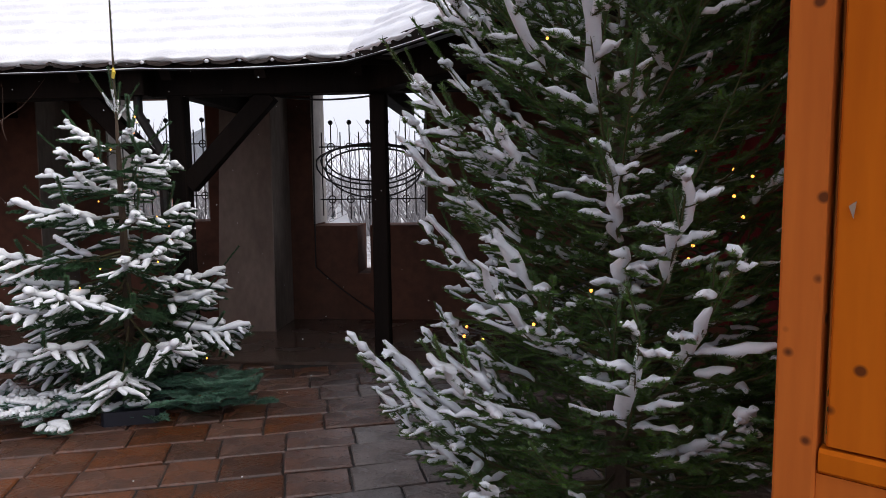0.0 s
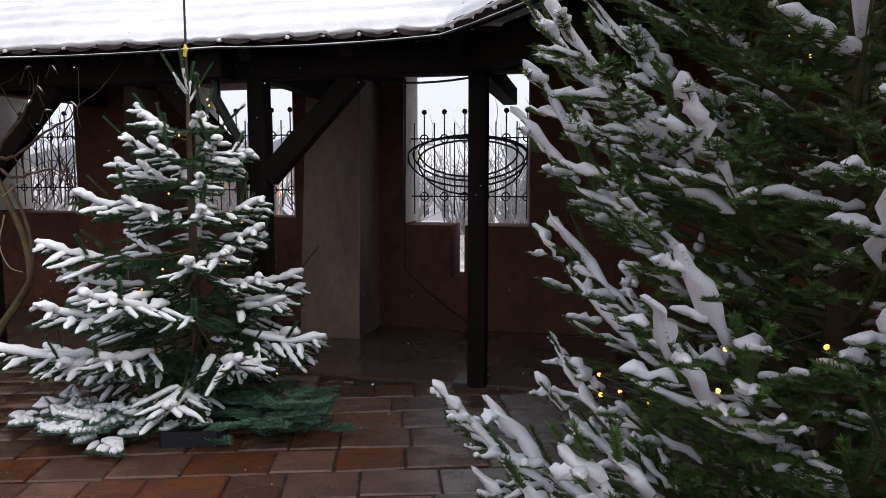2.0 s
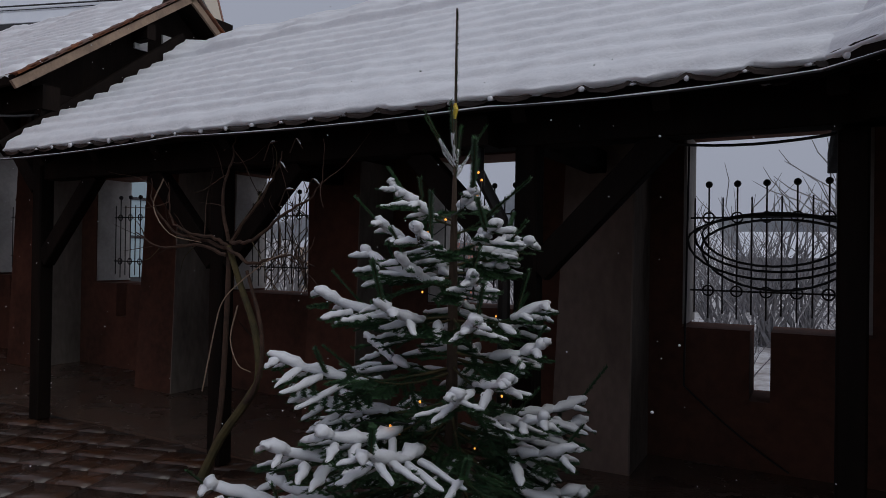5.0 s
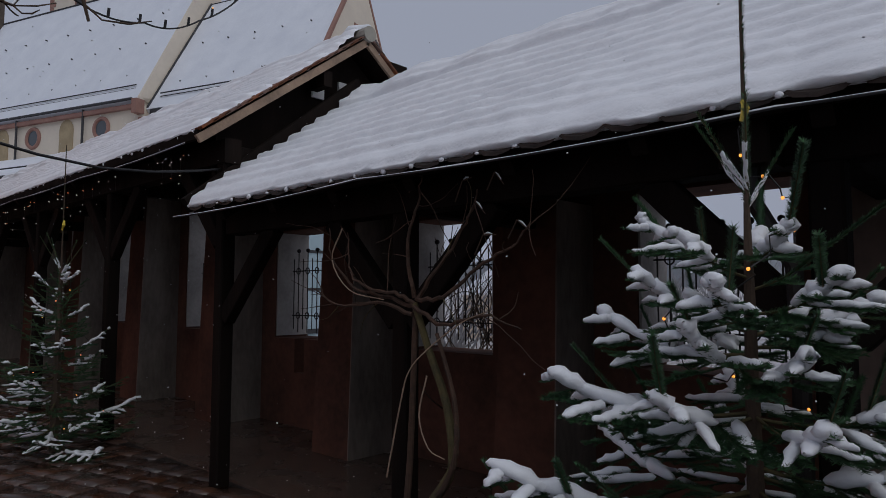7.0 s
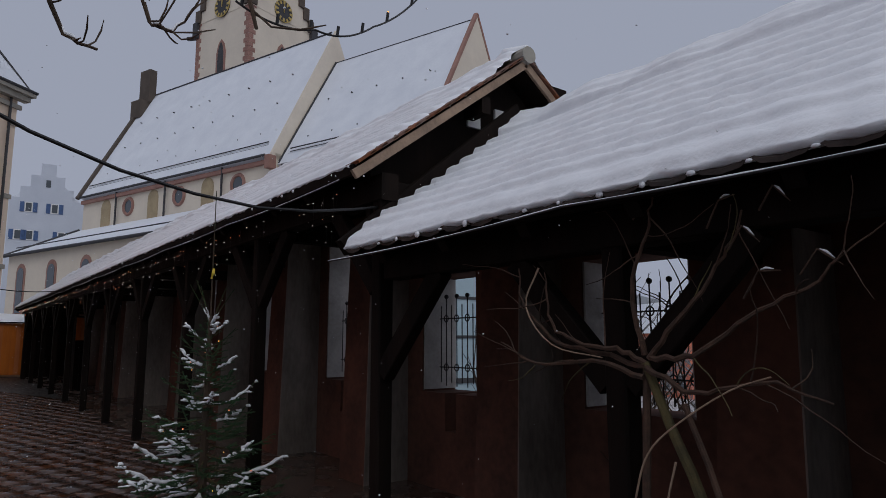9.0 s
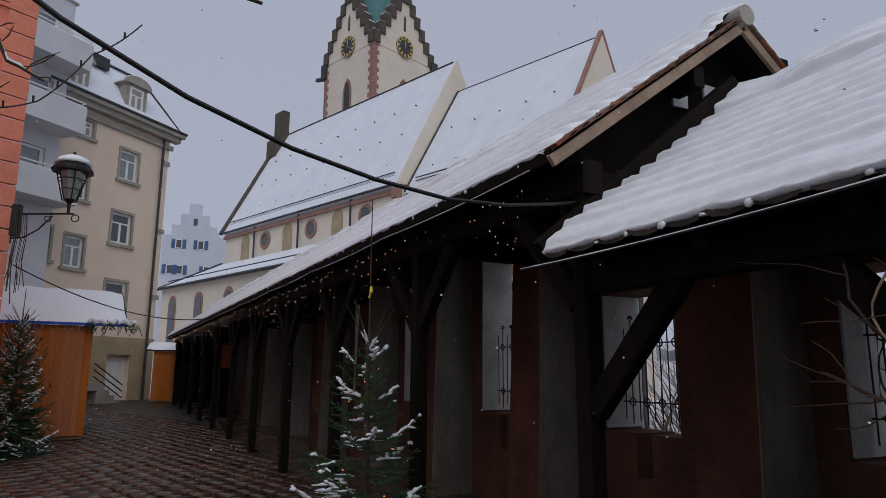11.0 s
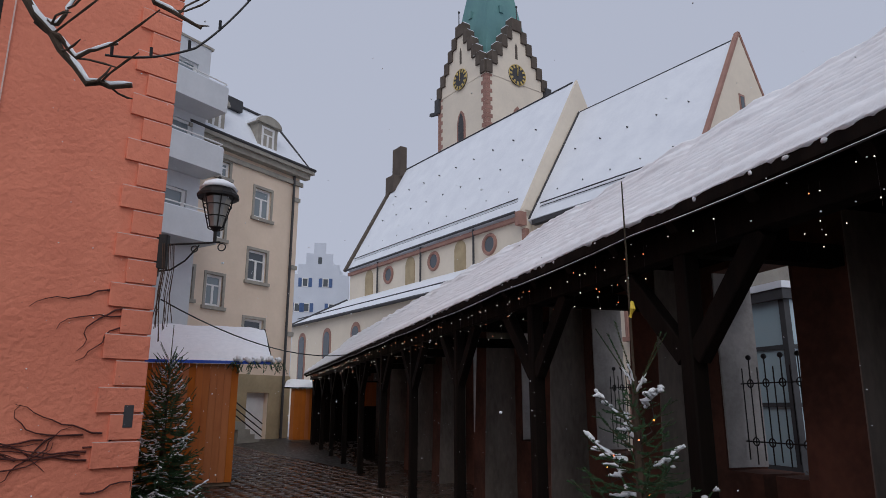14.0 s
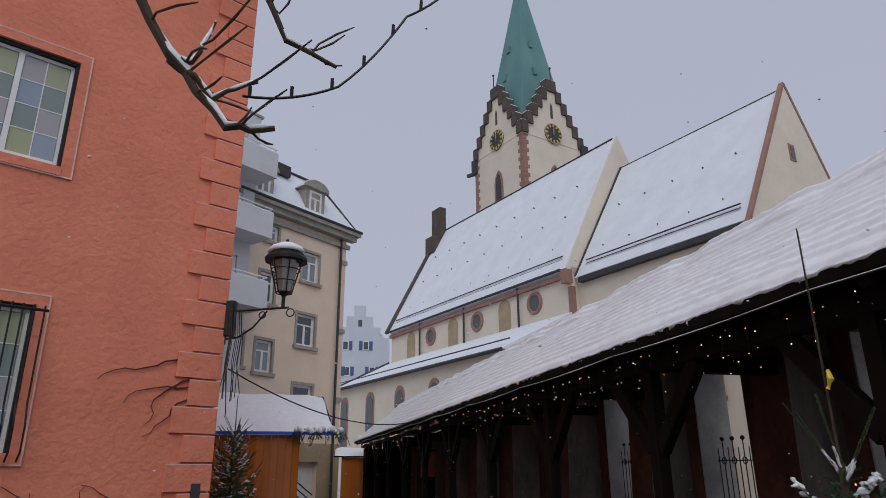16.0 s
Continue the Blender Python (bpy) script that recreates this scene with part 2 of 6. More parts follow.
NEEDLE = mat("spruce_needles", (0.06, 0.125, 0.055), (0.03, 0.07, 0.037), 6, 0.6, 0, vary=0.35, island=True, spec=0.25)
NEEDLE2 = mat("fresh_spruce_needles", (0.10, 0.17, 0.05), (0.045, 0.085, 0.032), 6, 0.6, 0, vary=0.4, island=True, spec=0.15)
FIRGREEN = mat("fir_cuttings", (0.10, 0.21, 0.14), (0.05, 0.12, 0.085), 8, 0.55, 0, vary=0.3, island=True)
BARK = mat("bark", (0.085, 0.055, 0.035), (0.04, 0.028, 0.02), 14, 0.9, 0.8, stretch=(1, 1, 0.4))
TWIG = mat("green_bark", (0.11, 0.085, 0.03), (0.06, 0.05, 0.025), 14, 0.85, 0.5)
VINE = mat("vine_bark", (0.085, 0.045, 0.028), (0.04, 0.025, 0.018), 14, 0.9, 0.6)
REDVINE = mat("red_creeper", (0.10, 0.022, 0.018), (0.05, 0.015, 0.012), 14, 0.8, 0.4)
RED = mat("salmon_plaster", (0.74, 0.245, 0.15), (0.64, 0.20, 0.125), 0.9, 0.92, 0.9, dist=0.06, fine=12, speck=((0.52, 0.17, 0.11), 9.0, 0.70))
WHITELINE = mat("pale_pink_line", (0.74, 0.52, 0.46), None, 5, 0.85, 0.2)
ORANGE = mat("oiled_spruce_boards", (0.62, 0.155, 0.016), (0.44, 0.098, 0.012), 3.5, 0.85, 0.25, spec=0.1, stretch=(1, 1, 0.1), speck=((0.18, 0.05, 0.015), 5.5, 0.72), vary=0.02, knots=((0.13, 0.035, 0.01), 11, 0.17))
HUTWOOD = mat("orange_stall_boards", (0.52, 0.155, 0.02), (0.38, 0.105, 0.014), 2.2, 0.7, 0.2, stretch=(1, 1, 0.2), vary=0.1)
BEIGE = mat("beige_plaster", (0.76, 0.62, 0.49), (0.68, 0.55, 0.43), 0.8, 0.9, 0.15)
OCHRE = mat("ochre_plinth", (0.42, 0.33, 0.20), None, 1, 0.9, 0.2)
TRIM = mat("grey_stone_trim", (0.36, 0.34, 0.29), (0.27, 0.25, 0.22), 3, 0.85, 0.2)
WHITEP = mat("white_paint", (0.78, 0.78, 0.77), (0.68, 0.68, 0.68), 3, 0.6, 0.1)
GREYP = mat("light_grey_plaster", (0.60, 0.62, 0.65), (0.53, 0.55, 0.58), 1, 0.85, 0.12)
BLUEP = mat("pale_blue_plaster", (0.56, 0.60, 0.68), (0.5, 0.54, 0.62), 0.6, 0.9, 0.1)
SHUT = mat("blue_shutter", (0.06, 0.12, 0.28), None, 3, 0.6, 0.1)
PANE = glass("window_glass", (0.05, 0.06, 0.07))
CURTAIN = glass("curtained_glass", (0.20, 0.24, 0.26), 0.1)
CHURCH = mat("cream_church_plaster", (0.70, 0.62, 0.51), (0.62, 0.55, 0.46), 0.4, 0.9, 0.12)
SANDST = mat("red_sandstone", (0.34, 0.19, 0.15), (0.26, 0.14, 0.115), 1.2, 0.9, 0.2)
BROWNST = mat("brown_step_stone", (0.10, 0.078, 0.062), (0.07, 0.055, 0.045), 1.0, 0.9, 0.2)
COPPER = mat("green_copper", (0.085, 0.20, 0.21), (0.12, 0.26, 0.25), 0.5, 0.7, 0.1, stretch=(1, 1, 0.3))
GOLD = mat("gilt_metal", (0.62, 0.46, 0.15), None, 4, 0.4, 0, metal=0.4)
# also colours the sheets that stand in for unlit rooms in the red house
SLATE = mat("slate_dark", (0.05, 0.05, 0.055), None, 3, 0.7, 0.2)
BLUETARP = mat("blue_tarpaulin", (0.02, 0.09, 0.55), None, 6, 0.5, 0.3)
BLUEPOT = mat("dark_tub_plastic", (0.012, 0.014, 0.024), None, 9, 0.4, 0.1)
REDCLOTH = mat("dark_red_cloth", (0.17, 0.012, 0.014), (0.09, 0.008, 0.01), 3, 0.9, 0.3)
YELLOW = mat("yellow_tag", (0.75, 0.55, 0.06), None, 5, 0.6, 0)
LAMPGLASS = glass("lantern_glass", (0.20, 0.20, 0.19), 0.1)
BULB = glow("warm_bulb", (1.0, 0.36, 0.06), 2.6)
BULBW = glow("cool_white_bulb", (1.0, 0.88, 0.74), 2.0)
BULBR = glow("reddish_bulb", (1.0, 0.25, 0.10), 2.5)
SCRUB = mat("wintry_scrub", (0.16, 0.15, 0.15), (0.30, 0.30, 0.32), 3, 0.95, 0)
# snowy woods, greyed in the colour itself to give distant haze
HAZE = mat("hazed_snowy_woods", (0.33, 0.35, 0.38), (0.22, 0.24, 0.26), 0.05, 0.95, 0)

# ---- ground ----
def gz(x):
    """Height of the paving, which climbs gently towards the church."""
    return max(0.0, 0.0136 * (-x - 5.0))


def terrain(x, y):
    base = min(gz(x), 0.45)
    if y <= 7.4:
        return base - 0.08
    if y <= 9:
        return base - 0.08 - 1.1 * (y - 7.4) / 1.6
    d = math.hypot(x, y) - 9
    return base - 1.18 - min(d, 60) * 0.03 + max(0, d - 70) * 0.045 + 1.5 * noise.noise((x * 0.01, y * 0.01, 3))


xs = [-1500, -700, -350, -200, -140, -100, -80, -64, -50] + list(range(-40, 12, 4)) + [16, 26, 40, 70, 120, 200, 350, 700, 1500]
ys = [-1500, -600, -250, -100, -50, -20, -8, -4, 0, 4, 7.4, 9, 12, 16, 22, 30, 40, 55, 75, 100, 140, 200, 300, 500, 900, 1500]
g = Buf()
g.add([(x, y, terrain(x, y)) for y in ys for x in xs], [(j * len(xs) + i, j * len(xs) + i + 1, (j + 1) * len(xs) + i + 1, (j + 1) * len(xs) + i) for j in range(len(ys) - 1) for i in range(len(xs) - 1)])
GROUNDM = mat("snowy_scrub_ground", (0.66, 0.67, 0.70), (0.24, 0.21, 0.2), 1.6, 0.9, 0.3, fine=5)
tagged(part("ground", g, GROUNDM), "snowy ground running down from the wall to wooded hills", "ground", kind="structure")

g = Buf()
bx = [4, 0, -5, -12, -20, -30, -38]
g.add([(x, y, gz(x) - 0.014) for y in (-9, 7.05) for x in bx] + [(x, y, gz(x) - 0.3) for y in (-9, 7.05) for x in bx],
      [(i, i + 1, 8 + i, 7 + i) for i in range(6)] + [(14 + i, 15 + i, 22 + i, 21 + i) for i in range(6)])
tagged(part("paving_bed", g, BED), "dark wet sand in the joints of the paving", "ground", kind="structure")

g = Buf()
for x0, x1 in ((-5, 0.1), (-12, -5), (-20, -12), (-34, -20)):
    g.prism([(x0, 5.32, gz(x0) - 0.06), (x1, 5.32, gz(x1) - 0.06), (x1, 5.32, gz(x1) + 0.012), (x0, 5.32, gz(x0) + 0.012)], (0, 1.73, 0))
tagged(part("gallery_floor", g, SLAB), "dark wet stone floor under the covered gallery", "floor", kind="structure")

# ---- covered gallery along the town wall ----
WALL_Y, EAVE_Y, POST_Y, RIDGE_Y = 7.05, 4.80, 5.15, 6.62
WINDOWS = [(-1.95, -0.70, 1.04, 2.55), (-4.25, -3.10, 1.10, 2.48), (-6.80, -5.70, 1.12, 2.45), (-9.30, -8.30, 1.14, 2.50), (-11.78, -10.70, 1.18, 3.22), (-14.4, -13.4, 1.2, 3.22)]
WINDOWS += [(-16.95 - 2.55 * i, -15.95 - 2.55 * i, 1.22 + 0.03 * i, 3.22) for i in range(6)]
SLOTS = [(-1.47, -1.33, 0.52, 1.04), (-8.86, -8.66, 0.72, 1.14), (-11.3, -11.14, 0.75, 1.18)]

end_x = -33.5
holes = [(x0 - end_x, x1 - end_x, z0, z1) for x0, x1, z0, z1 in WINDOWS + SLOTS]
b = Buf().wall((end_x, WALL_Y), (1, 0), 0.1 - end_x, -0.6, 3.3, 0.5, holes, n=(0, 1))
wall_town = tagged(part("wall_town", b, PLASTER), "old town wall in stained brown plaster with window openings", "wall", kind="structure")
b = Buf()
n0, d0 = Vector((0.766, 0.643, 0)), Vector((0.643, -0.766, 0))
wing_foot = Vector((0.1, 7.05, 0))
b.wall((0.1, 7.05), d0, 7.2, -0.3, 3.0, 0.5, [], n=n0)
tagged(part("wall_wing", b, PLASTER), "brown stained back wall of the gallery's bent wing", "wall", kind="structure")


def reveal(x0, x1, z0, z1):
    """Pale render lining the jambs and sill of an opening."""
    b = Buf()
    t = 0.022
    b.box(x0 - 0.002, x0 + t, WALL_Y + 0.02, WALL_Y + 0.496, z0 + t, z1 - 0.002)
    b.box(x1 - t, x1 + 0.002, WALL_Y + 0.02, WALL_Y + 0.496, z0 + t, z1 - 0.002)
    part("window_reveal", b, REVEAL, wall_town)


for w in WINDOWS:
    reveal(*w)

FACES = [-2.20, -4.64, -7.05, -9.60, -12.02, -14.62, -17.2]   # the paler sides of the buttresses
for i in range(len(WINDOWS) - 1):
    x1 = FACES[i] if i < len(FACES) else (WINDOWS[i][0] + WINDOWS[i + 1][1]) / 2 + 0.33
    zt = 2.42 if i < 2 else 2.62 if x1 > -8 else 3.28
    g0 = gz(x1) - 0.05
    foot, head = 0.60, 0.52
    # battered front: deeper and wider at the foot, with a worn plinth
    b = Buf().add([(x1 - foot, 6.44, g0), (x1 - 0.012, 6.44, g0), (x1 - 0.012, WALL_Y - 0.002, g0), (x1 - foot, WALL_Y - 0.002, g0),
                   (x1 - head, 6.52, zt), (x1 - 0.012, 6.52, zt), (x1 - 0.012, WALL_Y - 0.002, zt), (x1 - head, WALL_Y - 0.002, zt)],
                  [(3, 2, 1, 0), (4, 5, 6, 7), (0, 1, 5, 4), (1, 2, 6, 5), (2, 3, 7, 6), (3, 0, 4, 7)])
    q = part("buttress", b, PIER if i < 1 else PLASTER, wall_town, "rendered buttress")
    # thin slab that makes the +x side paler than the front
    b = Buf().prism([(x1 - 0.011, 6.437, g0), (x1 - 0.011, WALL_Y - 0.003, g0), (x1 - 0.011, WALL_Y - 0.003, zt - 0.004), (x1 - 0.011, 6.517, zt - 0.004)], (0.012, 0, 0))
    part("side_render", b, SIDE, q, "paler grey side of the buttress")


def grille(x0, x1, z0):
    """A wrought-iron window grille: uprights, two rails, rings and ball finials."""
    th = thing("window_grille", "black wrought-iron window grille with rings and ball finials", "grille", "window grilles", at=((x0 + x1) / 2, 7.3, z0))
    y, w = 0.0, x1 - x0
    h1, h2 = 0.28, 0.86
    for h in (h1, h2):
        part("rail", Buf().tube([(-w / 2 - 0.0, y, h), (w / 2 + 0.0, y, h)], 0.008, 5), IRON, th)
    n = max(5, int(round(w / 0.103)))
    for i in range(n):
        x = -w / 2 + w * (i + 0.5) / n
        long = i % 2 == 1
        part("bar", Buf().tube([(x, y, 0.06 if long else 0.1), (x, y, 1.02 if not long else 1.10)], 0.007, 5), IRON, th)
        if long:
            part("finial", Buf().ball((x, y, 1.125), 0.028, 8, 6), IRON, th, smooth=True)
            for h in (h1, h2):
                part("ring", Buf().ring((x, y - 0.004, h), (0, 1, 0), 0.04, 0.007), IRON, th)


for w in WINDOWS[:7]:
    grille(w[0], w[1], w[2])

# roofs of the galleries
def snow_roof(name, o, d, length, n, ze, rise, run, back, parent, seed, thick=0.085, ragged=0.0):
    """A sheet of snow on a pitched roof, with soft courses of the tiles under it and a lumpy lip at the eave."""
    o, d, n = Vector(o), Vector(d), Vector(n)
    up = Vector((0, 0, 1))
    nrm = (up * run - n * rise).normalized()
    slope = math.hypot(run, rise)
    nx, ns = int(length / 0.05), int(slope / 0.016)
    verts = []
    rows = []
    for k in range(-4, ns + 1):
        rows.append(k)
    nb = 10
    for i in range(nx + 1):
        s = length * i / nx
        lump = 0.025 * noise.noise((s * 2.3, seed, 0)) + 0.035 * noise.noise((s * 6.1, seed, 4)) + 0.04 * noise.noise((s * 13, seed, 7)) + 0.02 * noise.noise((s * 27, seed, 8))
        for k in rows:
            if k < 0:
                a = (k + 4) / 4 * math.pi * 0.5
                u = -0.03 - (0.05 + lump) * math.sin(a) * 0.9 + 0.03
                h = (thick + lump * 0.5) * (1 - math.cos(a)) * 0.5 - 0.012
                v = u
            else:
                v = slope * k / ns - (0.05 + lump) * max(0, 1 - k / 11)
                c = (v / 0.195) % 1.0
                h = thick + 0.0155 * (math.sin(2 * math.pi * c) + 0.42 * math.sin(4 * math.pi * c + 0.4)) * (0.75 + 0.5 * noise.noise((s * 0.9, v * 0.7, seed))) + 0.02 * noise.noise((s * 0.8, v * 1.5, seed)) + 0.012 * noise.noise((s * 6, v * 5, seed + 2)) + 0.009 * noise.noise((s * 17, v * 14, seed + 5))
                h *= min(1, 0.55 + 0.45 * k / 9)
                h += 0.035 * max(0, (v - slope + 0.25) / 0.25) + (0.045 + 0.05 * noise.noise((s * 1.7, 3, seed))) * max(0, min(1, (v - slope + 0.42) / 0.05))
            rag = ragged * max(0, 1 - (length - s) / 0.4) * (noise.noise((v * 3.5, 1, seed)) + 0.6 * noise.noise((v * 9, 2, seed)))
            h -= 0.5 * thick * max(0, 1 - (length - s) / 0.06) if ragged else 0
            p = o + d * (s + rag) + n * (run * v / slope) + up * (ze + rise * v / slope) + nrm * h
            verts.append(p)
        ridge = o + d * s + n * run + up * (ze + rise)
        for k in range(1, nb + 1):
            t = back * k / nb
            a = min(1, k / 3)
            p = ridge + n * (t * run / slope) - up * (t * rise / slope) + up * (thick * 1.25 + 0.03) + up * 0.04 * math.sin(a * math.pi) + up * 0.02 * noise.noise((s * 3, t * 3, seed + 9))
            verts.append(p)
    m = len(rows) + nb
    faces = np.array([(i * m + j, (i + 1) * m + j, (i + 1) * m + j + 1, i * m + j + 1) for i in range(nx) for j in range(m - 1)])
    part_np("snow_cover", np.array([tuple(p) for p in verts]), faces, SNOW, parent, "fresh snow lying in soft courses", smooth=True)


def eave_tiles(parent, o, d, length, n, ze, rise, run, pitch_w=0.24):
    """Hollow clay tiles along the eave; each shows its rounded end, with bits of snow between them."""
    prof = [(-0.12, 0.0), (-0.08, -0.028), (0.0, -0.04), (0.08, -0.028), (0.12, 0.0), (0.12, 0.018), (0.08, -0.008), (0.0, -0.02), (-0.08, -0.008), (-0.12, 0.018)]
    b = Buf().prism([(x, 0, z) for x, z in prof], (0, 0.34, 0.34 * rise / run))
    first = None
    clumps = Buf()
    o, d, n = Vector(o), Vector(d), Vector(n)
    ang = math.atan2(d.y, d.x)
    for i in range(int(length / pitch_w)):
        p = o + d * (pitch_w * (i + 0.5)) - n * 0.045 + Vector((0, 0, ze + 0.002))
        if first is None:
            first = part("tile", b, TILESHADE, parent)
            ob = first
        else:
            ob = first.copy()
            scene.collection.objects.link(ob)
            ob.parent = parent
        ob.matrix_basis = Matrix.Translation(p) @ Matrix.Rotation(ang, 4, "Z") @ Matrix.Rotation(random.uniform(-0.03, 0.03), 4, "Y")
        if random.random() < 0.75:
            clumps.ball(p + d * 0.12 - n * random.uniform(-0.01, 0.02) + Vector((0, 0, -0.012)), random.uniform(0.006, 0.016), 6, 4, (random.uniform(1.0, 2.0), 0.8, random.uniform(0.6, 1.5)))
    tagged(part("snow_clump", clumps, SNOW, parent, "bits of snow caught between tile ends", smooth=True), kind="stuff")


def gallery_roof(name, o, d, length, n, ze, rise, run, back, seed, label, over=0.0):
    th = tagged(thing(name, label, "roof", kind="structure"))
    o_, d_, n_ = Vector(o), Vector(d), Vector(n)
    up = Vector((0, 0, 1))
    a, r = o_ + up * ze, o_ + n_ * run + up * (ze + rise)
    q = [a, r, r + n_ * back * 0.75 - up * back * 0.6]
    t = up * -0.05
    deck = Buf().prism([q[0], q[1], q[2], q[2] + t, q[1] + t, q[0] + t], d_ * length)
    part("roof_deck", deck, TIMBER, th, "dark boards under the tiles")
    snow_roof(name, o, d, length + over, n, ze + 0.01, rise, run, back, th, seed, ragged=0.09 if over else 0.0)
    eave_tiles(th, o, d, length, n, ze, rise, run)
    return th


RISE, RUN = 1.35, 1.90
roof_near = gallery_roof("roof_gallery", (-7.10, EAVE_Y, 0), (1, 0, 0), 7.0, (0, 1, 0), 2.40, RISE, RUN, 0.9, 11, "snow-covered tile roof of the lower gallery")
roof_wing = gallery_roof("roof_wing", (-1.85, 5.81, 0), d0, 7.6, n0, 2.40, RISE, RUN, 0.9, 17, "snow-covered tile roof of the bent wing")
roof_far = gallery_roof("roof_high_gallery", (-33.6, 4.86, 0), (1, 0, 0), 26.5, (0, 1, 0), 3.06, 1.30, 1.79, 1.0, 23, "snow-covered tile roof of the higher gallery", over=0.004)

# gable of the higher roof, above the lower one
gx = -7.10
th = thing("gable_end", "dark boarded gable with pale barge boards and clay verge tiles", "gable", kind="structure")
zc, yc = 3.04, 4.86
b = Buf().prism([(gx - 0.3, yc + 0.25, zc - 0.45), (gx - 0.3, yc + 2.5, zc - 0.45), (gx - 0.3, yc + 2.5, zc + 0.70), (gx - 0.3, yc + 1.77, zc + 1.25), (gx - 0.3, yc + 0.25, zc + 0.12)], (0.06, 0, 0))
part("gable_boarding", b, TIMBER, th)
part("barge_board", Buf().beam((gx + 0.03, yc - 0.06, zc - 0.06), (gx + 0.03, yc + 1.79, zc + 1.31), 0.035, 0.075, 0.004), PALEWOOD, th, "pale weathered barge board")
part("barge_board", Buf().beam((gx + 0.03, yc + 1.79, zc + 1.31), (gx + 0.03, yc + 2.6, zc + 0.70), 0.035, 0.075, 0.004), PALEWOOD, th, "pale weathered barge board")
for i in range(17):
    f = (i + 0.5) / 17
    y, z = yc - 0.02 + 1.79 * f, zc + 0.06 + 1.32 * f
    part("verge_tile", Buf().beam((gx - 0.06, y - 0.075, z - 0.062), (gx - 0.06, y + 0.075, z + 0.055), 0.27, 0.022, 0.004), TILE, th)
for i in range(8):
    f = (i + 0.5) / 8
    y, z = yc + 1.79 + 0.80 * f, zc + 1.38 - 0.60 * f
    part("verge_tile", Buf().beam((gx - 0.06, y - 0.07, z + 0.052), (gx - 0.06, y + 0.07, z - 0.046), 0.27, 0.022, 0.004), TILE, th)
part("ridge_cap", Buf().tube([(gx + 0.09, yc + 1.79, zc + 1.39), (gx - 0.4, yc + 1.79, zc + 1.39)], 0.085, 12), TRIM, th, "mossy round ridge tile")
part("ridge_snow", Buf().tube([(gx + 0.06, yc + 1.79, zc + 1.45), (gx - 0.2, yc + 1.79, zc + 1.475), (gx - 0.45, yc + 1.79, zc + 1.40)], [0.05, 0.09, 0.05], 10), SNOW, th, "cap of snow", smooth=True)
part("purlin", Buf().beam((gx - 0.4, yc + 1.30, zc + 0.80), (gx + 0.02, yc + 1.30, zc + 0.80), 0.10, 0.16), TIMBER, th)
part("plaster_panel", Buf().box(gx - 0.24, gx - 0.215, yc + 1.28, yc + 1.43, zc + 0.66, zc + 0.95), WHITEP, th, "flaking white plaster panel")
part("plaster_panel", Buf().box(gx - 0.24, gx - 0.215, yc + 1.62, yc + 1.74, zc + 0.62, zc + 0.9), WHITEP, th, "flaking white plaster panel")
part("strut", Buf().beam((gx - 0.05, yc - 0.1, zc - 0.62), (gx - 0.05, yc + 1.75, zc + 0.86), 0.09, 0.13), TIMBER, th, "dark roof edge of the lower gallery")

# timber frame: wall plate, posts, knee braces
def frame_run(name, label, x0, x1, z, posts, y=POST_Y):
    th = thing(name, label, "timber frame", kind="structure")
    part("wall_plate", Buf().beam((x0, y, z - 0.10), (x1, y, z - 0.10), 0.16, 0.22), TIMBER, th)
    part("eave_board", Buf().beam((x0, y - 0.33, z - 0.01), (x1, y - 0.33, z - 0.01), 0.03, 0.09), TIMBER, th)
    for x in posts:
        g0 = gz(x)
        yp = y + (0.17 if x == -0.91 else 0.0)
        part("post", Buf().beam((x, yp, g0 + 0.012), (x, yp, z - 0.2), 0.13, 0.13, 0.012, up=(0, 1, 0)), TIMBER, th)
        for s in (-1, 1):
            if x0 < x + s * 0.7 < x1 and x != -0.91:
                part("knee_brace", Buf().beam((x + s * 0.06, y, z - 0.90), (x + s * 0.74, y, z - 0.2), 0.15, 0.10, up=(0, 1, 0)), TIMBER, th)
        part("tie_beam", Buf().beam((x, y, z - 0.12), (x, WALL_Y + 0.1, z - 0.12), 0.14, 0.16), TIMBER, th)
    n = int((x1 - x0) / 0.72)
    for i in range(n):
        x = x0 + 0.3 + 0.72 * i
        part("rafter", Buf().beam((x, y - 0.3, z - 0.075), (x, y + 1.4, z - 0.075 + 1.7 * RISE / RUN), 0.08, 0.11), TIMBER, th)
    return th


frame_near = frame_run("gallery_frame", "dark stained timber posts and braces of the lower gallery", -7.05, -0.2, 2.40, [-4.91, -2.48, -0.91])
part("knee_brace", Buf().beam((-7.14, POST_Y, 1.48), (-6.42, POST_Y, 2.22), 0.15, 0.10, up=(0, 1, 0)), TIMBER, frame_near)
frame_far = frame_run("high_gallery_frame", "dark stained timber posts and braces of the higher gallery", -33.5, -7.1, 3.04, [-7.2 - 2.5 * i for i in range(11)])
th = thing("wing_frame", "dark timber eave beam of the gallery's bent wing", "timber frame", kind="structure")
a0 = Vector((-0.91, 5.15, 2.30))
part("wall_plate", Buf().beam(a0, a0 + d0 * 5.5, 0.16, 0.22), TIMBER, th)
part("eave_board", Buf().beam(a0 - n0 * 0.33 + d0 * 0.1 + Vector((0, 0, 0.09)), a0 - n0 * 0.33 + d0 * 5.5 + Vector((0, 0, 0.09)), 0.03, 0.09), TIMBER, th)
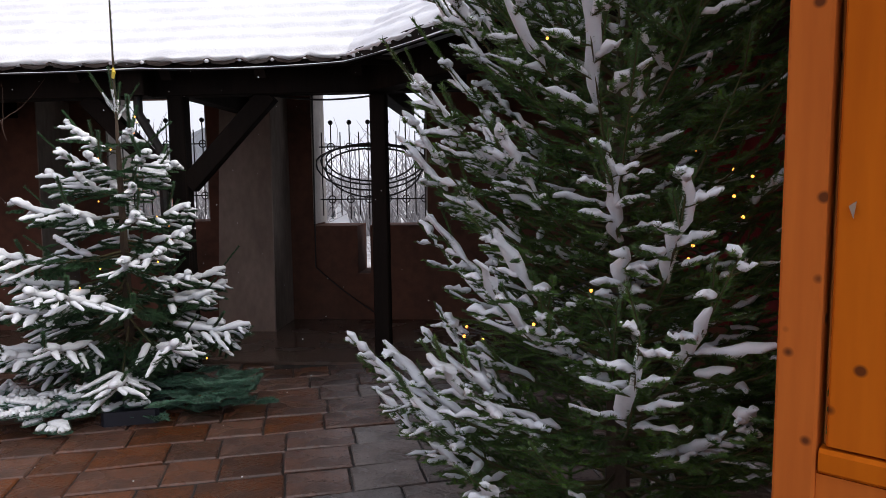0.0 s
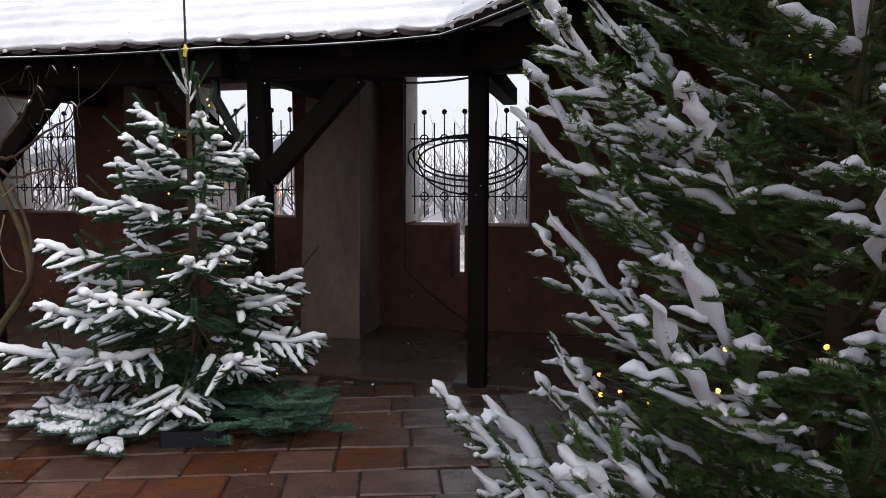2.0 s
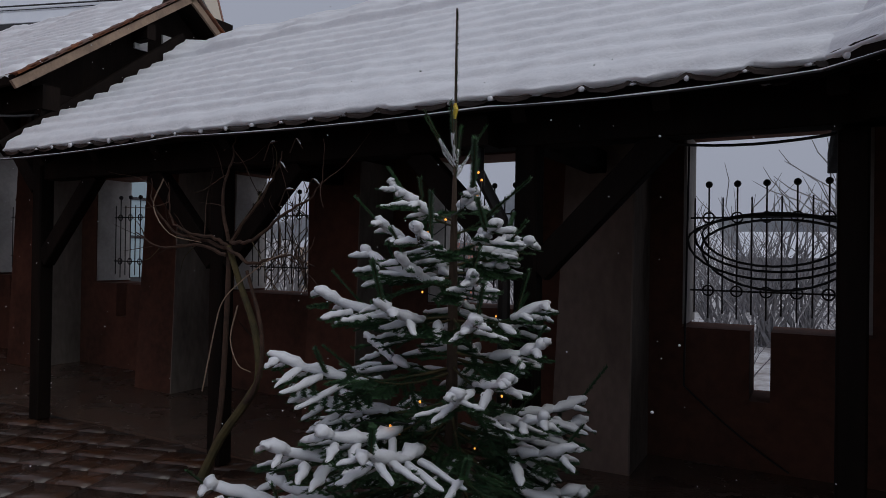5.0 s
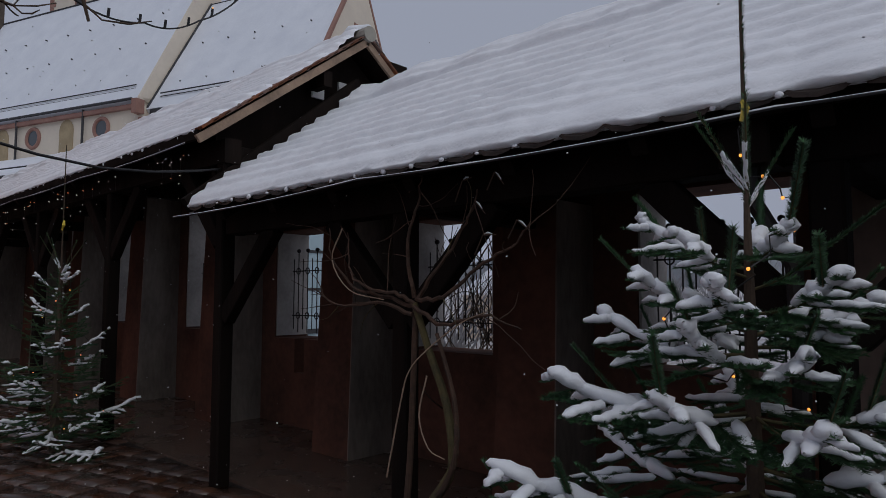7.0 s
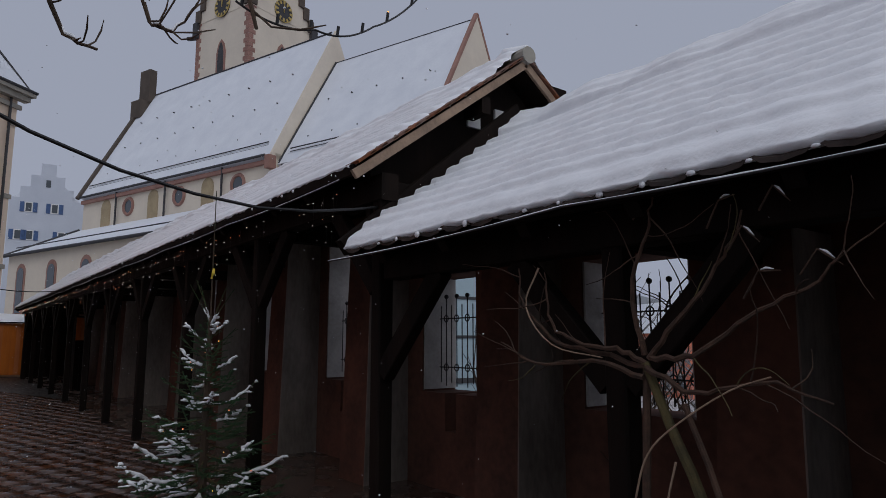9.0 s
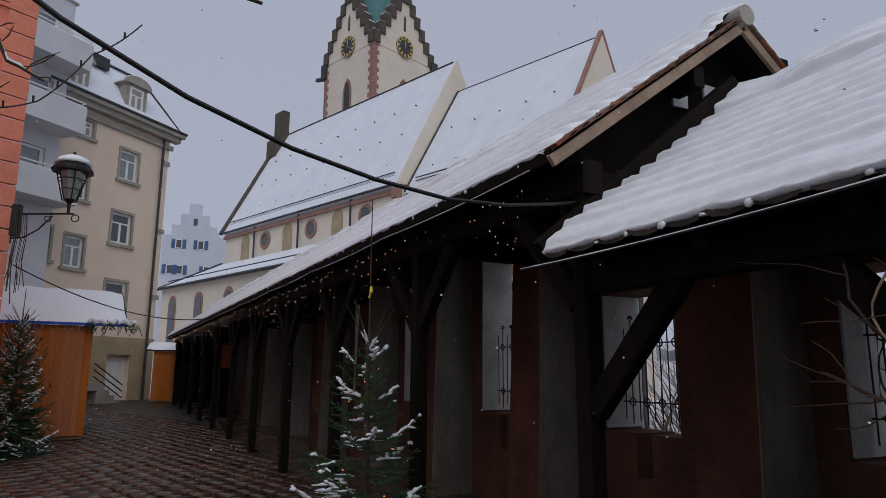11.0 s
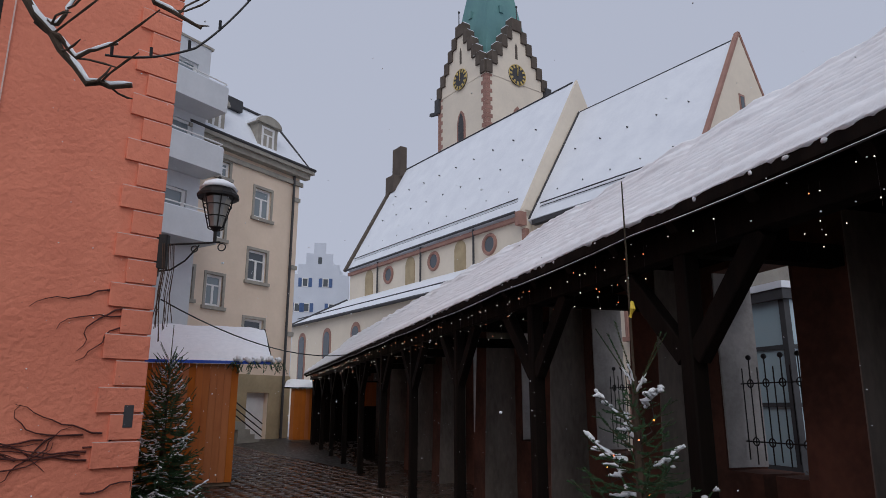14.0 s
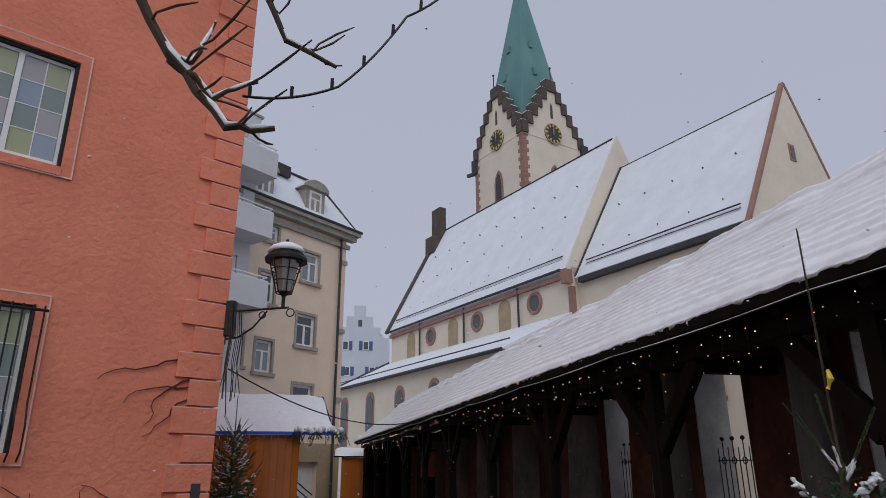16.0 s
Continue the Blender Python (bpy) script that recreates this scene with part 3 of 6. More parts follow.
for s in (3.6,):
    p = a0 + d0 * s
    part("post", Buf().beam((p.x, p.y, 0), (p.x, p.y, 2.2), 0.15, 0.15, 0.012, up=(0, 1, 0)), TIMBER, th)

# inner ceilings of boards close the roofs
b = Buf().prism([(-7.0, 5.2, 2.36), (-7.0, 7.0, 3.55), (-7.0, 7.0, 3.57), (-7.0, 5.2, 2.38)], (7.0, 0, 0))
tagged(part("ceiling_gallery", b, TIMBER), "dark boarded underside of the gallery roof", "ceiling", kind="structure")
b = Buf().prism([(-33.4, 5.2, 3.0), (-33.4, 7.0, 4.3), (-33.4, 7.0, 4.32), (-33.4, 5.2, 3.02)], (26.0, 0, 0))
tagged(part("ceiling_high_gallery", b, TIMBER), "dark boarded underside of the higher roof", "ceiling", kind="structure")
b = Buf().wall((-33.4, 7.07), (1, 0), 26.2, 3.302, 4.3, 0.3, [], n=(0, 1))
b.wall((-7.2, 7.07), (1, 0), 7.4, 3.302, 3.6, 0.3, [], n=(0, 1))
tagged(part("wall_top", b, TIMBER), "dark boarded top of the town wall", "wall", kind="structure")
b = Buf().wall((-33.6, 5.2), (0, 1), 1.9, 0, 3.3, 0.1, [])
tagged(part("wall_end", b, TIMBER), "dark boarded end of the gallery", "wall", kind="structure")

# ---- salmon-red house ----
RC, rd = Vector((-16.95, 0.85, 0)), Vector((math.sin(radians(28)), -math.cos(radians(28)), 0))
rn = Vector((rd.y, -rd.x, 0))   # into the house
rn = rn if rn.x < 0 else -rn
RM = Matrix(((rd.x, rn.x, 0, RC.x), (rd.y, rn.y, 0, RC.y), (0, 0, 1, 0), (0, 0, 0, 1)))


def placed(ob, m):
    ob.matrix_basis = m
    return ob


house = placed(thing("red_house", "salmon-red plastered house with painted corner stones", "house"), RM)
RW = [(2.5, 3.9, 5.93, 7.58), (2.47, 3.9, 2.2, 4.0), (5.2, 6.6, 5.93, 7.58), (5.2, 6.6, 2.2, 4.0)]
part("wall", Buf().wall((0, 0), (1, 0), 9, -0.3, 10.5, 0.4, RW, n=(0, 1)), RED, house)
part("wall", Buf().box(0.002, 0.4, 0.4, 9, -0.3, 10.5), RED, house)
part("wall", Buf().box(8.6, 9, 0.4, 9, -0.3, 10.5), RED, house)
part("wall", Buf().box(0.4, 8.6, 8.6, 9, -0.3, 10.5), RED, house)
part("roof", Buf().prism([(-0.4, -0.4, 10.5), (9.4, -0.4, 10.5), (9.4, 4.5, 15), (-0.4, 4.5, 15)], (0, 0, 0.2)).prism([(-0.4, 9.4, 10.5), (9.4, 9.4, 10.5), (9.4, 4.5, 15), (-0.4, 4.5, 15)], (0, 0, 0.2)), SNOWHAZE, house, "snow-covered roof")
for i in range(24):
    z = 0.95 + i * 0.385
    w = 0.62 if i % 2 == 0 else 0.42
    if z > 10:
        break
    q = part("corner_stone", Buf().box(-0.04, w, -0.045, 0.02, z, z + 0.345, 0.006), RED, house)
    # thin pale strip along the top edge of each stone
    part("top_line", Buf().box(-0.036, w - 0.005, -0.04, 0.0, z + 0.345, z + 0.358), WHITELINE, q, "pale pink edge line")
for s0, s1, z0, z1 in RW:
    win = part("window", Buf().wall((s0, 0.09), (1, 0), s1 - s0, z0, z1, 0.06, [(s0 - s0 + 0.09, (s1 - s0) / 2 - 0.035, z0 + 0.09, z1 - 0.09), ((s1 - s0) / 2 + 0.035, s1 - s0 - 0.09, z0 + 0.09, z1 - 0.09)], n=(0, 1)), WHITEP, house, "white casement window with leaded coloured panes")
    o = 0.0
    fr = Buf()
    fr.box(s0 - 0.13, s0 - 0.002, -0.025, 0.03, z0 - 0.13, z1 + 0.13).box(s1 + 0.002, s1 + 0.13, -0.025, 0.03, z0 - 0.13, z1 + 0.13)
    fr.box(s0 - 0.002, s1 + 0.002, -0.025, 0.03, z1 + 0.002, z1 + 0.13).box(s0 - 0.002, s1 + 0.002, -0.04, 0.03, z0 - 0.13, z0 - 0.002)
    part("frame", fr, RED, win, "salmon painted surround")
    ln = Buf()
    for e0, e1, f0, f1 in ((s0 - 0.15, s0 - 0.13, z0 - 0.15, z1 + 0.15), (s1 + 0.13, s1 + 0.15, z0 - 0.15, z1 + 0.15), (s0 - 0.13, s1 + 0.13, z1 + 0.13, z1 + 0.15), (s0 - 0.13, s1 + 0.13, z0 - 0.15, z0 - 0.13)):
        ln.box(e0, e1, -0.028, 0.004, f0, f1)
    part("edge_line", ln, WHITELINE, win, "pale pink edge line")
    part("jamb", Buf().box(s0 + 0.0, s0 + 0.045, 0.02, 0.089, z0, z1).box(s0 + 0.045, s1, 0.02, 0.089, z1 - 0.045, z1), IRON, win, "dark brown outer frame")
    cols = [(0.34, 0.36, 0.22), (0.36, 0.33, 0.35), (0.20, 0.25, 0.23), (0.25, 0.30, 0.38), (0.36, 0.34, 0.36), (0.19, 0.24, 0.23), (0.27, 0.33, 0.40), (0.33, 0.36, 0.20)]
    for half in range(2):
        a = s0 + 0.09 if half == 0 else (s0 + s1) / 2 + 0.035
        wdt = (s1 - s0) / 2 - 0.125
        for i in range(4):
            for j in range(2):
                z = z0 + 0.09 + (z1 - z0 - 0.18) * (3 - i) / 4
                h = (z1 - z0 - 0.18) / 4
                part("pane", Buf().box(a + wdt * j / 2 + 0.006, a + wdt * (j + 1) / 2 - 0.006, 0.115, 0.125, z + 0.006, z + h - 0.006), glass("leaded_glass", cols[(i * 2 + j) % 8], 0.12), win)
        ld = Buf()
        for i in range(1, 4):
            z = z0 + 0.09 + (z1 - z0 - 0.18) * i / 4
            ld.box(a, a + wdt, 0.108, 0.13, z - 0.007, z + 0.007)
        ld.box(a + wdt / 2 - 0.007, a + wdt / 2 + 0.007, 0.106, 0.132, z0 + 0.09, z1 - 0.09)
        part("glazing_bar", ld, WHITEP, win)
    # dark sheet added in place of the room's shade behind the panes
    part("room_shade_sheet", Buf().box(s0, s1, 0.5, 0.52, z0, z1), SLATE, win)
bar = part("window_bars", Buf().tube([(2.35, -0.16, 3.92), (4.0, -0.16, 3.92)], 0.018, 6), IRON, house, "black iron window basket")
for i in range(13):
    x = 2.4 + i * 0.12
    part("bar", Buf().tube([(x, -0.16, 3.98), (x, -0.16, 2.75), (x, -0.27, 2.5), (x, -0.24, 2.2), (x, -0.12, 2.1)], 0.012, 5), IRON, bar)
part("meter_box", Buf().box(0.10, 0.24, -0.05, 0.0, 1.5, 1.82, 0.006), SLATE, house, "small dark wall box")

# bracket lantern on the corner of the red house
lan = placed(thing("street_lamp", "black iron bracket lantern with a snow cap", "street lamp"), Matrix.Translation((-16.98, 0.90, 4.30)) @ Matrix.Rotation(math.atan2(0.93, 0.28), 4, "Z"))
b = Buf().tube([(0, 0, 0.0), (0.95, 0, 0.05)], 0.016, 6).tube([(0.02, 0, -0.42), (0.2, 0, -0.40), (0.42, 0, -0.25), (0.62, 0, 0.0)], 0.014, 6)
b.ring((0.55, 0, -0.06), (0, 1, 0), 0.05, 0.01).ring((0.98, 0, -0.03), (0, 1, 0), 0.06, 0.01).box(-0.05, 0.0, -0.05, 0.05, -0.5, 0.15)
part("bracket", b, IRON, lan)
part("drive_box", Buf().box(-0.02, 0.13, -0.07, 0.07, -0.38, 0.16, 0.02), IRON, lan, "dark clutch of old wiring")
cx = 0.86
for j in range(6):
    a0_ = math.pi / 3 * j
    part("rib", Buf().tube([(cx + 0.12 * math.cos(a0_), 0.12 * math.sin(a0_), 0.28), (cx + 0.26 * math.cos(a0_), 0.26 * math.sin(a0_), 0.80)], 0.011, 5), IRON, lan)
for z, r in ((0.28, 0.12), (0.46, 0.17), (0.64, 0.22), (0.80, 0.26)):
    part("hoop", Buf().ring((cx, 0, z), (0, 0, 1), r, 0.010, 18), IRON, lan)
part("glass", Buf().tube([(cx, 0, 0.30), (cx, 0, 0.79)], [0.09, 0.21], 6), LAMPGLASS, lan, "milky lantern glass")
part("cap", Buf().tube([(cx, 0, 0.78), (cx, 0, 0.82), (cx, 0, 0.99), (cx, 0, 1.05)], [0.33, 0.335, 0.2, 0.03], 12), IRON, lan)
part("snow_cap", Buf().tube([(cx, 0, 0.93), (cx, 0, 1.02), (cx, 0, 1.08), (cx, 0, 1.10)], [0.30, 0.24, 0.12, 0.02], 14), SNOW, lan, "cap of snow", smooth=True)
part("knob", Buf().ball((cx, 0, 1.13), 0.03), IRON, lan)
part("stem", Buf().tube([(cx, 0, 0.04), (cx, 0, 0.22), (cx, 0, 0.30)], [0.025, 0.03, 0.1], 8), IRON, lan)

# ---- far buildings ----
def facade(o, d, side=-1):
    """A frame whose x runs along a house front, y across it to the side given, z up."""
    d = Vector((d[0], d[1], 0)).normalized()
    n = Vector((-d.y, d.x, 0)) * side
    return Matrix(((d.x, n.x, 0, o[0]), (d.y, n.y, 0, o[1]), (0, 0, 1, o[2] if len(o) > 2 else 0), (0, 0, 0, 1)))


def far_window(house_, s0, s1, z0, z1, y=0.0, trim=TRIM, surround=0.12, pane=PANE, sill=True, cross=True):
    w = part("window", Buf().wall((s0, y + 0.1), (1, 0), s1 - s0, z0, z1, 0.06, [(0.11, (s1 - s0) / 2 - 0.055, z0 + 0.11, z1 - 0.4 * (z1 - z0) * (0.75 if cross else 0) - 0.06), ((s1 - s0) / 2 + 0.055, s1 - s0 - 0.11, z0 + 0.11, z1 - 0.4 * (z1 - z0) * (0.75 if cross else 0) - 0.06)] + ([(0.11, s1 - s0 - 0.11, z1 - 0.3 * (z1 - z0), z1 - 0.1)] if cross else []), n=(0, 1)), WHITEP, house_, "white window")
    part("pane", Buf().box(s0 + 0.03, s1 - 0.03, y + 0.13, y + 0.145, z0 + 0.03, z1 - 0.03), pane, w)
    if surround:
        t = surround
        part("frame", Buf().box(s0 - t, s0, y - 0.03, y + 0.05, z0, z1).box(s1, s1 + t, y - 0.03, y + 0.05, z0, z1).box(s0 - t, s1 + t, y - 0.03, y + 0.05, z1, z1 + t), trim, w)
    if sill:
        part("sill", Buf().box(s0 - 0.18, s1 + 0.18, y - 0.12, y + 0.05, z0 - 0.14, z0 - 0.002), trim, w)
    return w


# beige corner house: front along the lane
BM = facade((-37.05, 4.5), (3.4, -4.1))
bh = placed(thing("beige_house", "beige plastered corner house with snowy mansard roof and dormers", "house"), BM)
wins = [(1.72, 2.66, 9.98, 11.35), (1.76, 2.78, 7.1, 8.48), (4.02, 4.84, 5.75, 7.05), (1.72, 2.78, 3.9, 5.45), (4.12, 4.82, 11.3, 12.0), (4.15, 4.9, 8.6, 9.9), (5.5, 6.1, 5.9, 7.2)]
gar = [(1.2, 2.4, 0.2, 2.35)]
part("wall", Buf().wall((0, 0), (1, 0), 6.6, 0.0, 12.5, 0.35, wins + gar, n=(0, 1)), BEIGE, bh)
part("wall", Buf().box(0.0, 0.35, 0.352, 10, 0, 12.5), BEIGE, bh)
part("wall", Buf().box(0.36, 6.6, 9.6, 10, 0, 12.5), BEIGE, bh)
part("plinth", Buf().wall((-0.03, -0.05), (1, 0), 6.6, 0.0, 3.1, 0.048, [(1.23, 2.43, 0.2, 2.35)], n=(0, 1)), OCHRE, bh, "ochre painted plinth")
part("garage_door", Buf().box(1.2, 2.4, 0.25, 0.3, 0.2, 2.35), WHITEP, bh, "pale grey garage door")
part("cornice", Buf().box(-0.35, 6.6, -0.35, 0.0, 12.5, 12.75).box(-0.5, 6.6, -0.5, 0.4, 12.75, 12.95).box(-0.15, 6.6, -0.12, 0.0, 12.1, 12.3).box(-0.5, 0.0, 0.4, 10.3, 12.75, 12.95), TRIM, bh, "grey moulded cornice")
part("gutter", Buf().tube([(-0.55, -0.5, 12.98), (6.6, -0.5, 12.98)], 0.07, 6), SLATE, bh)
part("roof", Buf().add([(-0.4, -0.4, 12.95), (6.6, -0.4, 12.95), (6.6, 1.1, 15.4), (1.0, 1.1, 15.4), (-0.4, 10, 12.95), (1.0, 9, 15.4), (6.6, 5, 16.2), (3, 5, 16.2)], [(0, 1, 2, 3), (0, 3, 5, 4), (3, 2, 6, 7), (3, 7, 5)]), SNOWHAZE, bh, "snowy mansard roof")
part("roof_edge", Buf().tube([(6.6, 1.05, 15.42), (1.0, 1.05, 15.42), (-0.35, -0.35, 13.0)], 0.06, 5).box(3.2, 6.6, 0.6, 1.15, 14.9, 15.44), SLATE, bh, "dark slate edge")
for s in (1.7, 4.7):
    dm = part("dormer", Buf().box(s, s + 1.15, -0.15, 1.0, 12.98, 14.4), TRIM, bh, "round-headed dormer")
    part("hood", Buf().prism([(s - 0.15 + 1.45 * (0.5 - 0.5 * math.cos(math.pi * i / 8)), -0.3, 14.4 + 0.42 * math.sin(math.pi * i / 8)) for i in range(9)], (0, 1.3, 0)), TRIM, dm)
    part("hood_snow", Buf().prism([(s + 1.45 * (0.5 - 0.5 * math.cos(math.pi * i / 8)) - 0.15, -0.1, 14.44 + 0.44 * math.sin(math.pi * i / 8)) for i in range(9)], (0, 1.1, 0)), SNOWHAZE, dm)
    part("side", Buf().box(s - 0.02, s, -0.1, 1.0, 13.0, 14.4), SLATE, dm, "slate cheek")
    far_window(bh, s + 0.2, s + 0.95, 13.15, 14.3, y=-0.27, surround=0, sill=False)
for k, w in enumerate(wins):
    far_window(bh, *w, pane=CURTAIN if k % 2 == 0 else PANE)
part("downpipe", Buf().tube([(0.45, -0.12, 12.9), (0.45, -0.12, 0.3)], 0.06, 6), SLATE, bh, "dark downpipe")
for z in (4.9, 8.0, 11.3):
    part("string_course", Buf().box(-0.06, 0.3, -0.07, 0, z, z + 0.2), TRIM, bh)
st = part("stair", Buf().box(2.6, 3.7, -1.2, -0.06, 0.3, 0.5).box(2.85, 3.7, -1.2, -0.06, 0.5, 0.7).box(3.1, 3.7, -1.2, -0.06, 0.7, 0.9).box(3.35, 4.2, -1.2, -0.06, 0.9, 1.2), TRIM, bh, "grey stone steps")
for k in range(3):
    part("rail", Buf().tube([(2.5, -1.2, 0.9 + 0.25 * k - 0.3), (3.9, -1.2, 1.75 + 0.25 * k - 0.3)], 0.025, 5), IRON, st)

# white flats with balconies, this side of the beige house
fl = placed(thing("apartment_house", "light grey flats with stacked solid balconies", "house"), facade((-37.05 + 3.4 / 5.326 * 6.1, 4.75 - 4.1 / 5.326 * 6.1), (3.4, -4.1)))
fw = [(1.7, 2.9, 4.95, 6.4)]
ZB = [7.95, 10.8, 13.4]
fdoors = [(0.55, 3.2, z + 0.1, z + 2.1) for z in ZB]
part("wall", Buf().wall((0.0, -0.35), (1, 0), 9, 0, 16.4, 0.3, fw + fdoors, n=(0, 1)), GREYP, fl)
part("wall", Buf().box(0, 0.3, -0.049, 8, 0, 16.4), GREYP, fl)
part("back_wall", Buf().box(0.3, 9, 1.4, 1.5, 0, 16.4), GREYP, fl)
part("top_wall", Buf().box(-0.1, 9, -0.4, 1.6, 16.4, 16.5), TRIM, fl)
w = far_window(fl, *fw[0], y=-0.35, surround=0.06, trim=WHITEP, cross=False)
part("shutter", Buf().box(1.75, 2.85, -0.3, -0.28, 5.0, 6.35), TRIM, w, "closed grey roller shutter")
for z in ZB:
    bal = part("balcony", Buf().box(-0.1, 3.6, -1.55, -0.352, z - 0.12, z + 0.02).box(-0.1, 3.6, -1.55, -1.45, z + 0.02, z + 0.95).box(-0.1, 0.0, -1.45, -0.352, z + 0.02, z + 0.95), GREYP, fl, "solid light grey balcony")
    part("handrail", Buf().tube([(-0.05, -0.4, z + 1.12), (-0.05, -1.5, z + 1.12), (3.6, -1.5, z + 1.12)], 0.03, 5), WHITEP, bal)
    part("snow", Buf().box(-0.08, 3.6, -1.54, -1.46, z + 0.952, z + 0.99), SNOWHAZE, bal)
    part("door_frame", Buf().wall((0.55, -0.25), (1, 0), 2.65, z + 0.1, z + 2.1, 0.06, [(0.15, 1.2, z + 0.25, z + 2.0), (1.35, 2.5, z + 0.25, z + 2.0)], n=(0, 1)), WHITEP, bal)
    part("pane", Buf().box(0.6, 3.15, -0.2, -0.18, z + 0.15, z + 2.05), CURTAIN, bal)

# pale blue house with a stepped gable
sb = placed(thing("stepped_gable_house", "pale blue house with a white stepped gable and blue shutters", "house"), facade((-95, 8.2), (0.1, 1)))
steps = [(0, 16.5), (0, 19.0), (1.0, 19.0), (1.0, 20.4), (2.0, 20.4), (2.0, 21.9), (3.0, 21.9), (3.0, 23.4), (4.6, 23.4), (4.6, 21.9), (5.6, 21.9), (5.6, 20.4), (6.6, 20.4), (6.6, 19.0), (7.8, 19.0), (7.8, 0), (0, 0)]
part("wall", Buf().prism([(x, 0, z) for x, z in steps], (0, -0.6, 0)), BLUEP, sb)
part("roof", Buf().prism([(-0.1, -0.6, 18.5), (3.9, -0.6, 22.6), (7.9, -0.6, 18.5), (7.9, -0.6, 1), (-0.1, -0.6, 1)], (0, -12, 0)), SNOWHAZE, sb, "snowy roof")
for x0, z0 in ((1.6, 17.3), (4.3, 17.3), (0.7, 13.9), (1.9, 13.9), (5.2, 13.9)):
    w = part("window", Buf().box(x0, x0 + 0.8, 0.0, 0.06, z0, z0 + 1.2), WHITEP, sb)
    part("pane", Buf().box(x0 + 0.1, x0 + 0.7, 0.06, 0.08, z0 + 0.1, z0 + 1.1), PANE, w)
    part("shutter", Buf().box(x0 - 0.5, x0 - 0.05, 0, 0.07, z0, z0 + 1.2), SHUT, w)
    part("shutter", Buf().box(x0 + 0.85, x0 + 1.3, 0, 0.07, z0, z0 + 1.2), SHUT, w)
part("attic_window", Buf().box(3.6, 4.1, 0, 0.05, 20.5, 21.4), PANE, sb)

# ---- church ----
cu = Vector((0.948, 0.317, 0))
cnn = Vector((-0.317, 0.948, 0))
A0 = Vector((-47.57, 21.15, 0))
CM = Matrix(((cu.x, cnn.x, 0, A0.x), (cu.y, cnn.y, 0, A0.y), (0, 0, 1, 0), (0, 0, 0, 1)))
ch = placed(thing("church", "cream plastered church with steep snowy roofs and a tall tower", "church"), CM)
NL, NE, NR, NH = 26.5, 15.5, 27.4, 6.1
part("nave_wall", Buf().box(-NL, 0, 0, 12.2, 0, NE), CHURCH, ch)
part("nave_roof", Buf().prism([(-NL, -0.35, NE - 0.1), (-NL, NH, NR), (-NL, 12.55, NE - 0.1), (-NL, 12.2, NE - 0.4), (-NL, 0, NE - 0.4)], (NL - 0.2, 0, 0)), SNOWHAZE, ch, "steep snow-covered nave roof")
part("east_gable", Buf().prism([(-0.2, -0.3, NE - 0.5), (-0.2, -0.3, NE - 0.02), (-0.2, NH, NR + 0.1), (-0.2, 12.5, NE - 0.02), (-0.2, 12.5, NE - 0.5)], (0.2, 0, 0)), CHURCH, ch, "cream gable parapet")
part("kneeler", Buf().box(-0.45, 0.03, -0.6, 0.1, NE - 1.2, NE - 0.2), SANDST, ch, "red sandstone kneeler")
part("quoin", Buf().box(-0.35, 0.04, -0.06, 0.3, 0, NE - 1.4), SANDST, ch)
part("cornice", Buf().box(-NL, -0.55, -0.3, 0.0, NE - 0.75, NE - 0.45), SANDST, ch, "red sandstone eaves cornice")
part("gutter", Buf().tube([(-NL, -0.45, NE - 0.15), (-0.6, -0.45, NE - 0.15)], 0.1, 6), SLATE, ch)
part("snow_guard", Buf().tube([(-NL + 0.5, 0.15, NE + 1.05), (-0.9, 0.15, NE + 1.05)], 0.045, 5).tube([(-NL + 0.5, 0.15, NE + 0.8), (-0.9, 0.15, NE + 0.8)], 0.03, 5), SLATE, ch, "dark snow guard rail")
part("gable_slope", Buf().beam((-NL - 0.25, -0.5, NE - 0.2), (-NL - 0.25, NH, NR + 0.2), 0.5, 0.3), BROWNST, ch, "dark stone verge")
for i in range(6, 8):
    y0, z0 = -0.6 + i * 0.84, NE - 0.6 + i * 1.62
    part("gable_step", Buf().box(-NL - 0.8, -NL + 0.9, y0, 6.1, z0, z0 + 1.62 + (2.2 if i == 7 else 0.3)), BROWNST, ch, "dark stepped gable stone")
part("ridge_line", Buf().tube([(-NL, NH, NR + 0.05), (-0.5, NH, NR + 0.05)], 0.09, 5), SLATE, ch)
for i in range(3):
    x = -4.0 - i * 7.4
    rw = part("round_window", Buf().ring((x, -0.03, 13.7), (0, 1, 0), 0.72, 0.15, 24, 6), SANDST, ch, "round window with a sandstone rim")
    part("pane", Buf().tube([(x, 0.0, 13.7), (x, -0.04, 13.7)], 0.66, 20), PANE, rw)
    x = -7.7 - i * 7.4
    part("blind_window", Buf().prism([(x - 0.75, 0.0, 12.0), (x + 0.75, 0, 12.0)] + [(x + 0.75 * math.cos(a * math.pi / 8), 0, 14.0 + 0.75 * math.sin(a * math.pi / 8)) for a in range(9)], (0, -0.05, 0)), OCHRE, ch, "ochre blind arched window")
    part("downpipe", Buf().tube([(x + 2.0, -0.25, NE - 0.3), (x + 2.0, -0.25, 11)], 0.09, 5), SLATE, ch)
part("aisle_roof", Buf().prism([(-NL - 0.5, -6.3, 9.2), (-NL - 0.5, 0.0, 12.3), (-NL - 0.5, 0.0, 9.2)], (NL + 0.4, 0, 0)), SNOWHAZE, ch, "snow-covered aisle roof")
